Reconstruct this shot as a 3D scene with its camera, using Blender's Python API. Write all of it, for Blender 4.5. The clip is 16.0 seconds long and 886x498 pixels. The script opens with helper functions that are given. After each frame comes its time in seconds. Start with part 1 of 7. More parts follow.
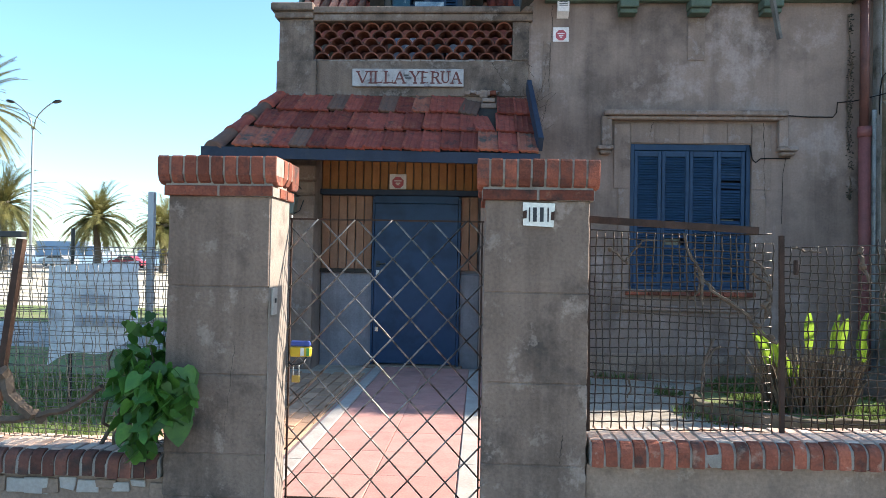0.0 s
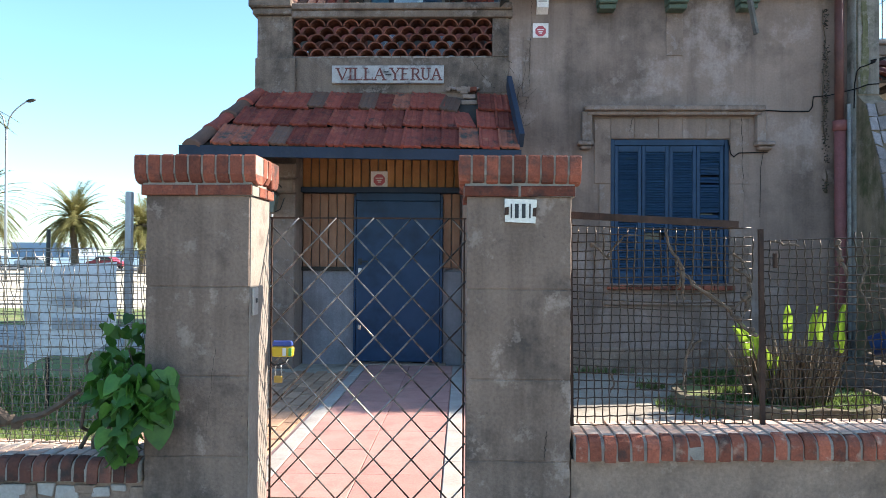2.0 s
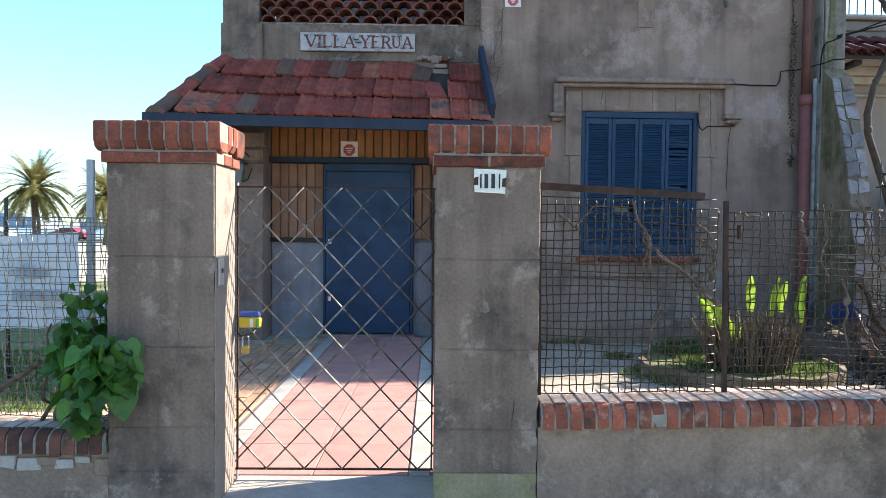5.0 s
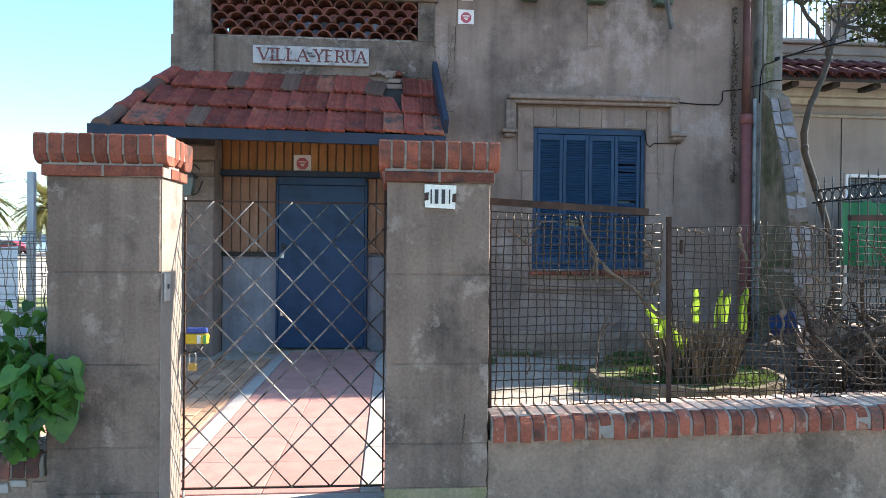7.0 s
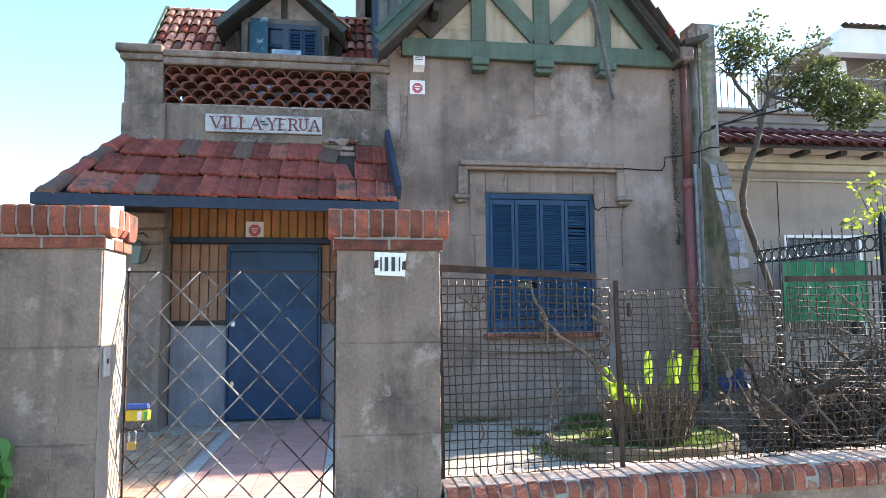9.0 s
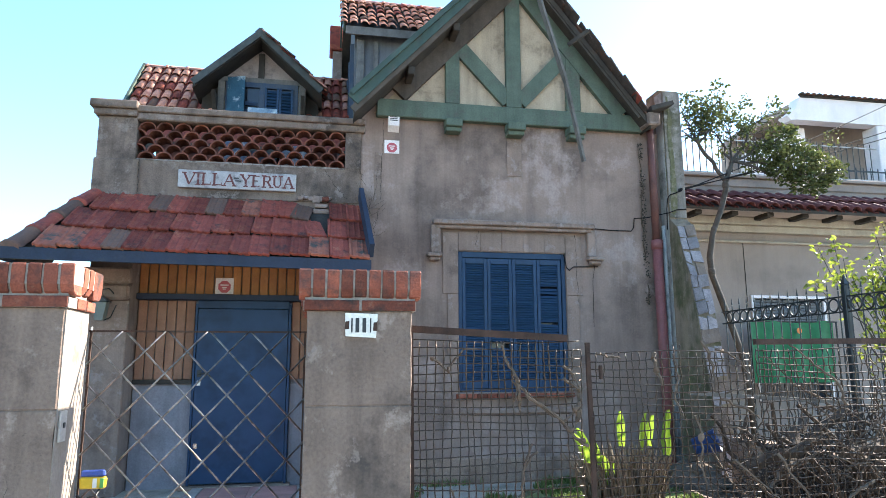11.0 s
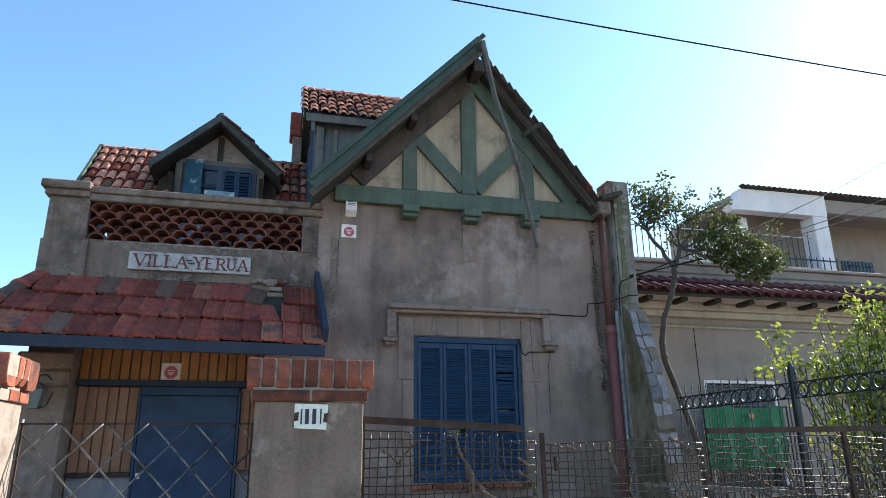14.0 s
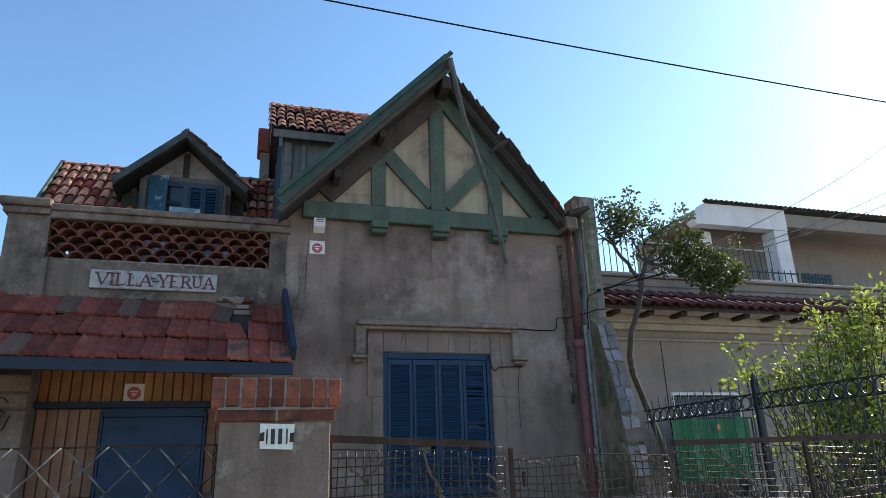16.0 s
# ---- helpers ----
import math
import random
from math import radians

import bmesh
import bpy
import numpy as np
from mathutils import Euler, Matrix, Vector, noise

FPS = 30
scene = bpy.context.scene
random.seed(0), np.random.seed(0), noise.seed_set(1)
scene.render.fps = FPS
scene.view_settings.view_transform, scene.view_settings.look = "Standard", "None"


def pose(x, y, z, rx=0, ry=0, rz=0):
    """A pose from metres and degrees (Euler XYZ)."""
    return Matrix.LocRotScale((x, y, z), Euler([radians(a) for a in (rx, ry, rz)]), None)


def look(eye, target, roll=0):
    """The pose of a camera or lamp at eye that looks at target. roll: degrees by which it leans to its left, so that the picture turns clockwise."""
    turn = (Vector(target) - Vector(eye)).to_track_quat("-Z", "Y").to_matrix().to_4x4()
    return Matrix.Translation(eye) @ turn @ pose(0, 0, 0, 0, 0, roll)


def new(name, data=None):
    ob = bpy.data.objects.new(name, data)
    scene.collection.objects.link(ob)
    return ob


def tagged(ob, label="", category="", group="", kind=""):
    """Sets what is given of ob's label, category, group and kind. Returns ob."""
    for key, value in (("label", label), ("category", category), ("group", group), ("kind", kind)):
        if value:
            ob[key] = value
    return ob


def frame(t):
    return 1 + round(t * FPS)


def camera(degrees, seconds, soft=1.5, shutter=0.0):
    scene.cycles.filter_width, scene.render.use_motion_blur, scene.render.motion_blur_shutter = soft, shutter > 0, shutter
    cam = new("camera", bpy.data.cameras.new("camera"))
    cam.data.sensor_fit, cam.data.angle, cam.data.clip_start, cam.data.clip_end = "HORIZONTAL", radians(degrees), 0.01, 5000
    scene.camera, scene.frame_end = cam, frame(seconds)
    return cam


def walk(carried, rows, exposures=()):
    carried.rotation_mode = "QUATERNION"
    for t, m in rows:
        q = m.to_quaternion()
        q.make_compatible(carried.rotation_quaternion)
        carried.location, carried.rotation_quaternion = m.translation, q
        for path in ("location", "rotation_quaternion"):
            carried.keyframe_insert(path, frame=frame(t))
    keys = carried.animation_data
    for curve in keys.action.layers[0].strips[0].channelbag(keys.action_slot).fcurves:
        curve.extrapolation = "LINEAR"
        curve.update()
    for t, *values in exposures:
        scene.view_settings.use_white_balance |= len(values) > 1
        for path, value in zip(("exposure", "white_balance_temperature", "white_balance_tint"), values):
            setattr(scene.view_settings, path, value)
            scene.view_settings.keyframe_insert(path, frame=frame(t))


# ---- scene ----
cam = camera(67.2, 16.0, soft=0.8)
PATH = [
    (0, (0.25, 0.065, 1.489), (0.139, 2.061, 1.523), 1.1),
    (0.5, (0.249, 0.076, 1.49), (0.153, 2.073, 1.513), 0.9),
    (1, (0.251, 0.077, 1.498), (0.17, 2.075, 1.521), 0.4),
    (1.5, (0.253, 0.083, 1.495), (0.184, 2.081, 1.524), 0.2),
    (2, (0.25, 0.078, 1.492), (0.192, 2.077, 1.517), 0.4),
    (2.5, (0.249, 0.081, 1.492), (0.201, 2.08, 1.509), 0.4),
    (3, (0.242, 0.089, 1.486), (0.205, 2.089, 1.486), 0.7),
    (3.5, (0.245, 0.093, 1.48), (0.216, 2.093, 1.452), 0.8),
    (4, (0.248, 0.095, 1.48), (0.23, 2.094, 1.422), 0.7),
    (6.5, (0.285, 0.081, 1.489), (0.412, 2.077, 1.435), 0.7),
    (7, (0.289, 0.072, 1.49), (0.447, 2.065, 1.474), 0.6),
    (7.5, (0.299, 0.066, 1.492), (0.485, 2.057, 1.507), 0.3),
    (8, (0.31, 0.06, 1.499), (0.525, 2.047, 1.573), -0.1),
    (8.5, (0.32, 0.041, 1.497), (0.573, 2.021, 1.626), -0.4),
    (9, (0.321, 0.06, 1.51), (0.606, 2.033, 1.683), -0.4),
    (11.5, (0.326, 0.061, 1.535), (0.704, 1.989, 1.914), 0.0),
    (12, (0.323, 0.058, 1.54), (0.719, 1.974, 1.957), 0.2),
    (12.5, (0.324, 0.06, 1.55), (0.74, 1.961, 2.009), 0.1),
    (13, (0.329, 0.053, 1.555), (0.765, 1.94, 2.055), -0.2),
    (13.5, (0.332, 0.04, 1.552), (0.786, 1.911, 2.094), -0.2),
    (14, (0.339, 0.039, 1.561), (0.814, 1.894, 2.139), -0.6),
    (14.5, (0.349, 0.036, 1.561), (0.845, 1.877, 2.166), -1.2),
    (15, (0.352, 0.037, 1.562), (0.868, 1.868, 2.179), -1.5),
    (15.5, (0.352, 0.025, 1.563), (0.891, 1.85, 2.18), -1.6),
    (16, (0.353, 0.028, 1.564), (0.911, 1.846, 2.184), -1.8),
]
walk(cam, [(t, look(e, g, r)) for t, e, g, r in PATH],
     exposures=((0, 1.78), (4, 1.86), (6.5, 1.93), (9, 2.42), (11.5, 2.38), (12.5, 2.1), (14, 1.58), (15, 1.25), (16, 1.19)))

# ---- world and sun ----
SUN_AZ, SUN_EL = 72.0, 30.8        # degrees right of the facade's normal, and above the horizon
world = bpy.data.worlds.new("sky")
scene.world = world
world.use_nodes = True
wn = world.node_tree
sky = wn.nodes.new("ShaderNodeTexSky")
sky.sky_type, sky.sun_disc = "NISHITA", False
sky.sun_elevation, sky.sun_rotation = radians(SUN_EL), radians(SUN_AZ)
sky.air_density, sky.dust_density, sky.ozone_density = 1.0, 0.6, 4.5
wn.nodes["Background"].inputs["Strength"].default_value = 0.12
haze = wn.nodes.new("ShaderNodeMix")
haze.data_type, haze.blend_type = "RGBA", "MULTIPLY"
haze.inputs["Factor"].default_value = 1.0
haze.inputs[7].default_value = (0.91, 1.02, 0.99, 1)
wn.links.new(sky.outputs[0], haze.inputs[6])
wn.links.new(haze.outputs[2], wn.nodes["Background"].inputs["Color"])
sun = new("sun", bpy.data.lights.new("sun", "SUN"))
sun.data.energy, sun.data.angle, sun.data.color = 4.6, radians(0.6), (1.0, 0.93, 0.82)
sun_dir = Vector((math.sin(radians(SUN_AZ)) * math.cos(radians(SUN_EL)),
                  math.cos(radians(SUN_AZ)) * math.cos(radians(SUN_EL)), math.sin(radians(SUN_EL))))
sun.matrix_world = look(sun_dir * 60, (0, 0, 0))


# ---- builders ----
def thing(name, x=0, y=0, z=0, label="", category="", group="", kind=""):
    ob = new(name)
    ob.location = (x, y, z)
    ob.empty_display_size = 0.1
    return tagged(ob, label, category, group, kind)


def adopt(ob, parent):
    """ob keeps its place in the world under parent."""
    if parent is not None:
        ob.parent = parent
        if parent.type == "EMPTY":
            ob.matrix_parent_inverse = Matrix.Translation(-parent.location)
    return ob


def mesh_of(name, bm, material, smooth=False):
    me = bpy.data.meshes.new(name)
    bmesh.ops.recalc_face_normals(bm, faces=bm.faces)
    bm.to_mesh(me)
    bm.free()
    me.materials.append(material)
    if smooth:
        for p in me.polygons:
            p.use_smooth = True
    return me


def part(name, bm, material, parent=None, label="", smooth=False):
    """One mesh object out of bm, given in world coordinates."""
    ob = adopt(new(name, mesh_of(name, bm, material, smooth)), parent)
    return tagged(ob, label)


def piece(name, me, m, parent):
    """A repeat that shares mesh data."""
    ob = new(name, me)
    ob.matrix_basis = m
    return adopt(ob, parent)


def B():
    return bmesh.new()


def box(bm, x0, x1, y0, y1, z0, z1, m=None, bevel=0.0):
    """A box, bevelled, moved by m."""
    x0, x1, y0, y1, z0, z1 = min(x0, x1), max(x0, x1), min(y0, y1), max(y0, y1), min(z0, z1), max(z0, z1)
    vs = [bm.verts.new((x, y, z)) for x in (x0, x1) for y in (y0, y1) for z in (z0, z1)]
    fs = [bm.faces.new([vs[i] for i in q]) for q in ((0, 1, 3, 2), (4, 6, 7, 5), (0, 4, 5, 1), (2, 3, 7, 6), (0, 2, 6, 4), (1, 5, 7, 3))]
    if bevel:
        es = list({e for f in fs for e in f.edges})
        r = bmesh.ops.bevel(bm, geom=es, offset=bevel, segments=1, affect="EDGES")
        vs = list({v for f in r["faces"] for v in f.verts} | {v for v in vs if v.is_valid})
    if m is not None:
        bmesh.ops.transform(bm, matrix=m, verts=vs)
    return bm


def bar(bm, a, b, w, h, up=(0, 0, 1)):
    """A bar of section w x h from a to b."""
    a, b = Vector(a), Vector(b)
    d = b - a
    n = d.normalized()
    s = n.cross(Vector(up))
    s = s.normalized() if s.length > 1e-4 else n.orthogonal().normalized()
    u = s.cross(n)
    vs = []
    for p in (a, b):
        for i, j in ((-1, -1), (1, -1), (1, 1), (-1, 1)):
            vs.append(bm.verts.new(p + s * (i * w / 2) + u * (j * h / 2)))
    for q in ((3, 2, 1, 0), (4, 5, 6, 7), (0, 1, 5, 4), (1, 2, 6, 5), (2, 3, 7, 6), (3, 0, 4, 7)):
        bm.faces.new([vs[i] for i in q])
    return bm


def tube(bm, pts, r, n=6, r1=None):
    """A round tube along pts, from radius r to r1."""
    pts = [Vector(p) for p in pts]
    r1 = r if r1 is None else r1
    rings, ref = [], None
    for i, p in enumerate(pts):
        t = (pts[min(i + 1, len(pts) - 1)] - pts[max(i - 1, 0)]).normalized()
        if ref is None:
            ref = t.orthogonal().normalized()
        s = (ref - t * ref.dot(t))
        s = s.normalized() if s.length > 1e-5 else t.orthogonal().normalized()
        ref = s
        u = t.cross(s)
        rr = r + (r1 - r) * i / max(1, len(pts) - 1)
        rings.append([bm.verts.new(p + (s * math.cos(2 * math.pi * k / n) + u * math.sin(2 * math.pi * k / n)) * rr) for k in range(n)])
    for a, b in zip(rings, rings[1:]):
        for k in range(n):
            bm.faces.new((a[k], a[(k + 1) % n], b[(k + 1) % n], b[k]))
    bm.faces.new(rings[0][::-1])
    bm.faces.new(rings[-1])
    return bm


def prism(bm, pts, axis, lo, hi):
    """A polygon in the two other axes (in x, y, z order), drawn out along axis."""
    def at(p, v):
        return {"x": (v, p[0], p[1]), "y": (p[0], v, p[1]), "z": (p[0], p[1], v)}[axis]
    a = [bm.verts.new(at(p, lo)) for p in pts]
    b = [bm.verts.new(at(p, hi)) for p in pts]
    n = len(pts)
    for i in range(n):
        bm.faces.new((a[i], a[(i + 1) % n], b[(i + 1) % n], b[i]))
    bm.faces.new(a[::-1])
    bm.faces.new(b)
    return bm


def roughen(bm, amount, scale=3.0):
    for v in bm.verts:
        v.co += noise.noise_vector(v.co * scale) * amount
    return bm


# ---- materials ----
def mat(name, c1, c2, scale=4.0, rough=0.85, bump=0.25, fine=60.0, metal=0.0, stain=None, stain_scale=1.2, stain_at=(0.52, 0.7),
        streak=0.0, vary=0.0, spec=0.3, island=0.0, trans=0.0, detail=0.15, patch=None, patch_scale=2.0, patch_at=(0.55, 0.62), speck=0.0):
    """Two colours by a noise, a fine grain over it, stains with a shape of their own, run-down streaks, and variation by piece."""
    m = bpy.data.materials.new(name)
    m.use_nodes = True
    t = m.node_tree
    N, L = t.nodes, t.links
    bs = N["Principled BSDF"]
    geo = N.new("ShaderNodeNewGeometry")
    info = N.new("ShaderNodeObjectInfo")
    off = N.new("ShaderNodeVectorMath")
    off.operation = "MULTIPLY_ADD"
    comb = N.new("ShaderNodeCombineXYZ")
    for k in range(3):
        L.new(info.outputs["Random"], comb.inputs[k])
    L.new(comb.outputs[0], off.inputs[0])
    off.inputs[1].default_value = (17.0, 9.0, 13.0) if vary else (0, 0, 0)
    L.new(geo.outputs["Position"], off.inputs[2])

    def nz(sc, det=6.0, r=0.6, vec=None):
        n = N.new("ShaderNodeTexNoise")
        n.inputs["Scale"].default_value, n.inputs["Detail"].default_value, n.inputs["Roughness"].default_value = sc, det, r
        L.new(vec or off.outputs[0], n.inputs["Vector"])
        return n

    def mix(kind, fac, a, b):
        x = N.new("ShaderNodeMix")
        x.data_type, x.blend_type = "RGBA", kind
        for sock, v in ((x.inputs["Factor"], fac), (x.inputs[6], a), (x.inputs[7], b)):
            if hasattr(v, "is_linked"):
                L.new(v, sock)
            elif isinstance(v, tuple):
                sock.default_value = (*v, 1)
            else:
                sock.default_value = v
        return x.outputs[2]

    def ramp(src, lo, hi, a=0.0, b=1.0):
        r = N.new("ShaderNodeMapRange")
        r.inputs[1].default_value, r.inputs[2].default_value, r.inputs[3].default_value, r.inputs[4].default_value = lo, hi, a, b
        L.new(src, r.inputs[0])
        return r.outputs[0]

    big, small = nz(scale), nz(fine, 4.0)
    col = mix("MIX", ramp(big.outputs["Fac"], 0.32, 0.68), c1, c2)
    if stain:
        st = nz(stain_scale, 8.0, 0.65)
        col = mix("MIX", ramp(st.outputs["Fac"], stain_at[0], stain_at[1]), col, stain)
    if patch:
        pn = nz(patch_scale, 9.0, 0.7)
        col = mix("MIX", ramp(pn.outputs["Fac"], patch_at[0], patch_at[1], 0.0, 0.75), col, patch)
    if speck:
        sn = nz(48.0, 5.0, 0.7)
        col = mix("MULTIPLY", 1.0, col, ramp(sn.outputs["Fac"], 0.63, 0.72, 1.0, 1.0 - speck))
    if streak:
        mp = N.new("ShaderNodeMapping")
        mp.inputs["Scale"].default_value = (7.0, 7.0, 0.5)
        L.new(off.outputs[0], mp.inputs["Vector"])
        sk = nz(1.0, 5.0, 0.6, mp.outputs[0])
        g = ramp(sk.outputs["Fac"], 0.45, 0.72, 1.0, 1.0 - streak)
        col = mix("MULTIPLY", 1.0, col, g)
    g = ramp(small.outputs["Fac"], 0.25, 0.75, 1.0 - detail, 1.0 + detail)
    col = mix("MULTIPLY", 1.0, col, g)
    if vary or island:
        src = geo.outputs["Random Per Island"] if island else info.outputs["Random"]
        k = island or vary
        col = mix("MULTIPLY", 1.0, col, ramp(src, 0, 1, 1.0 - k, 1.0 + k * 0.6))
    L.new(col, bs.inputs["Base Color"])
    bs.inputs["Metallic"].default_value = metal
    bs.inputs["Specular IOR Level"].default_value = spec
    L.new(ramp(big.outputs["Fac"], 0.3, 0.7, rough - 0.08, min(1.0, rough + 0.08)), bs.inputs["Roughness"])
    if bump:
        bp = N.new("ShaderNodeBump")
        bp.inputs["Strength"].default_value, bp.inputs["Distance"].default_value = bump, 0.012
        add = N.new("ShaderNodeMath")
        add.operation = "MULTIPLY_ADD"
        L.new(small.outputs["Fac"], add.inputs[0])
        add.inputs[1].default_value = 0.5
        L.new(big.outputs["Fac"], add.inputs[2])
        L.new(add.outputs[0], bp.inputs["Height"])
        L.new(bp.outputs[0], bs.inputs["Normal"])
    if trans:
        tr = N.new("ShaderNodeBsdfTranslucent")
        L.new(col, tr.inputs["Color"])
        ms = N.new("ShaderNodeMixShader")
        ms.inputs[0].default_value = trans
        L.new(bs.outputs[0], ms.inputs[1])
        L.new(tr.outputs[0], ms.inputs[2])
        L.new(ms.outputs[0], N["Material Output"].inputs["Surface"])
    return m


def plain(name, c, rough=0.6, metal=0.0, spec=0.4):
    return mat(name, c, tuple(v * 0.8 for v in c), scale=9, rough=rough, metal=metal, spec=spec, bump=0.05, detail=0.08)


M_FACADE = mat("grey_render", (0.282, 0.201, 0.163), (0.206, 0.146, 0.119), scale=1.5, rough=0.93, bump=0.22, fine=40, stain=(0.136, 0.098, 0.080), stain_scale=0.9, stain_at=(0.50, 0.66), streak=0.28, patch=(0.352, 0.272, 0.240), patch_scale=1.9, patch_at=(0.55, 0.66), speck=0.05, detail=0.12)
M_PARAPET = mat("weathered_cement", (0.215, 0.155, 0.120), (0.150, 0.110, 0.088), scale=3, rough=0.95, bump=0.6, fine=60, stain=(0.070, 0.053, 0.044), stain_scale=1.7, stain_at=(0.49, 0.64), streak=0.32, patch=(0.245, 0.195, 0.170), patch_scale=5, speck=0.2, detail=0.2)
M_TRIM = mat("pale_cement_trim", (0.264, 0.185, 0.148), (0.2, 0.143, 0.114), scale=3, rough=0.93, bump=0.3, fine=55, stain=(0.118, 0.0834, 0.0653), stain_scale=2.5, streak=0.25, patch=(0.292, 0.229, 0.204), patch_scale=6, speck=0.12)
M_PILLAR = mat("pillar_cement", (0.228, 0.160, 0.122), (0.158, 0.112, 0.086), scale=2.4, rough=0.93, bump=0.9, fine=60, stain=(0.080, 0.061, 0.050), stain_scale=2.8, stain_at=(0.50, 0.66), streak=0.38, detail=0.2, patch=(0.305, 0.234, 0.192), patch_scale=6.0, patch_at=(0.56, 0.62), speck=0.34)
M_LOWWALL = mat("low_wall_render", (0.305, 0.212, 0.155), (0.205, 0.143, 0.107), scale=4, rough=0.95, bump=0.7, fine=60, stain=(0.108, 0.078, 0.057), stain_scale=2.2, streak=0.2, detail=0.22, patch=(0.36, 0.275, 0.215), patch_scale=5, speck=0.12)
M_DADO = mat("blue_grey_render", (0.277, 0.258, 0.275), (0.216, 0.203, 0.22), scale=3, rough=0.9, bump=0.3, stain=(0.169, 0.153, 0.161), streak=0.2)
M_BRICK = mat("fired_brick", (0.275, 0.079, 0.044), (0.175, 0.053, 0.034), scale=14, rough=0.88, bump=0.7, fine=110, stain=(0.070, 0.042, 0.036), stain_scale=9, stain_at=(0.51, 0.67), vary=0.48, detail=0.28, patch=(0.35, 0.20, 0.135), patch_scale=15, patch_at=(0.6, 0.7), speck=0.28)
M_MORTAR = mat("lime_mortar", (0.31, 0.27, 0.225), (0.21, 0.18, 0.15), scale=18, rough=0.97, bump=0.6, fine=140)
M_TILE = mat("red_roof_tile", (0.290, 0.068, 0.043), (0.196, 0.047, 0.036), scale=9, rough=0.85, bump=0.5, fine=110, stain=(0.085, 0.038, 0.033), stain_scale=6, stain_at=(0.54, 0.69), vary=0.42, patch=(0.37, 0.140, 0.075), patch_scale=5, patch_at=(0.56, 0.70), speck=0.28, spec=0.2, detail=0.2)
M_TILE_O = mat("orange_roof_tile", (0.62, 0.285, 0.18), (0.42, 0.145, 0.085), scale=9, rough=0.6, bump=0.35, fine=110, stain=(0.12, 0.065, 0.045), stain_scale=6, stain_at=(0.54, 0.70), vary=0.42, spec=0.5)
M_TILE_D = mat("lichen_dark_tile", (0.115, 0.066, 0.048), (0.165, 0.085, 0.058), scale=12, rough=0.9, bump=0.4, vary=0.2)
M_TERRA = mat("terracotta", (0.195, 0.068, 0.042), (0.128, 0.045, 0.031), scale=12, rough=0.85, bump=0.3, stain=(0.072, 0.036, 0.03), stain_scale=6, vary=0.35)
M_NTILE = mat("maroon_roof_tile", (0.117, 0.0357, 0.0297), (0.09, 0.0255, 0.0243), scale=8, rough=0.75, bump=0.3, vary=0.25)
M_NAVY = mat("weathered_navy_paint", (0.017, 0.027, 0.050), (0.026, 0.035, 0.056), scale=6, rough=0.7, bump=0.15, stain=(0.046, 0.047, 0.052), stain_scale=5, stain_at=(0.56, 0.75), streak=0.2)
M_BLUE = mat("blue_paint", (0.014, 0.0414, 0.0934), (0.012, 0.0347, 0.0772), scale=5, rough=0.5, bump=0.08, fine=80, stain=(0.01, 0.0251, 0.0558), stain_scale=2.5, detail=0.1)
M_SHUT = mat("shutter_blue_paint", (0.018, 0.0472, 0.0968), (0.0135, 0.0363, 0.0744), scale=6, rough=0.55, bump=0.1, stain=(0.0375, 0.0545, 0.0518), stain_scale=5, stain_at=(0.6, 0.85), vary=0.15)
M_FADED = mat("faded_blue_board", (0.04, 0.065, 0.11), (0.075, 0.09, 0.11), scale=7, rough=0.8, bump=0.2, stain=(0.03, 0.04, 0.05), streak=0.2)
M_GREEN = mat("green_timber_paint", (0.098, 0.126, 0.092), (0.074, 0.097, 0.072), scale=4, rough=0.72, bump=0.25, fine=50, stain=(0.105, 0.0898, 0.0799), stain_scale=4, stain_at=(0.55, 0.78), streak=0.25, detail=0.2)
M_BARGE = mat("dark_green_board", (0.050, 0.082, 0.066), (0.036, 0.058, 0.049), scale=4, rough=0.7, bump=0.25, stain=(0.080, 0.074, 0.064), stain_scale=5, stain_at=(0.55, 0.72), streak=0.3)
M_DARKWOOD = mat("dark_weathered_wood", (0.036, 0.03, 0.0252), (0.06, 0.051, 0.042), scale=6, rough=0.9, bump=0.4, streak=0.3)
M_GREYWOOD = mat("grey_weathered_wood", (0.17, 0.155, 0.14), (0.11, 0.10, 0.09), scale=8, rough=0.92, bump=0.4, streak=0.3)
M_SHADEDWOOD = mat("shaded_bare_timber", (0.100, 0.079, 0.062), (0.066, 0.053, 0.042), scale=5, rough=0.92, bump=0.4, streak=0.35)
M_CREAM = mat("cream_stucco", (0.430, 0.340, 0.240), (0.330, 0.255, 0.180), scale=3, rough=0.93, bump=0.4, fine=50, stain=(0.17, 0.132, 0.094), stain_scale=3, stain_at=(0.53, 0.72), streak=0.3)
M_SLAT = mat("honey_wood_board", (0.430, 0.195, 0.070), (0.300, 0.130, 0.048), scale=5, rough=0.6, bump=0.2, fine=70, streak=0.3, vary=0.22)
M_SLAT_P = mat("pale_wood_board", (0.290, 0.146, 0.088), (0.215, 0.106, 0.064), scale=5, rough=0.65, bump=0.2, fine=70, streak=0.25, vary=0.15)
M_RUST = mat("rusty_iron", (0.070, 0.036, 0.024), (0.036, 0.021, 0.015), scale=14, rough=0.75, bump=0.4, fine=150, metal=0.2)
M_WIRE = mat("rusted_wire", (0.085, 0.060, 0.046), (0.028, 0.020, 0.016), scale=40, rough=0.33, metal=0.85, bump=0.1)
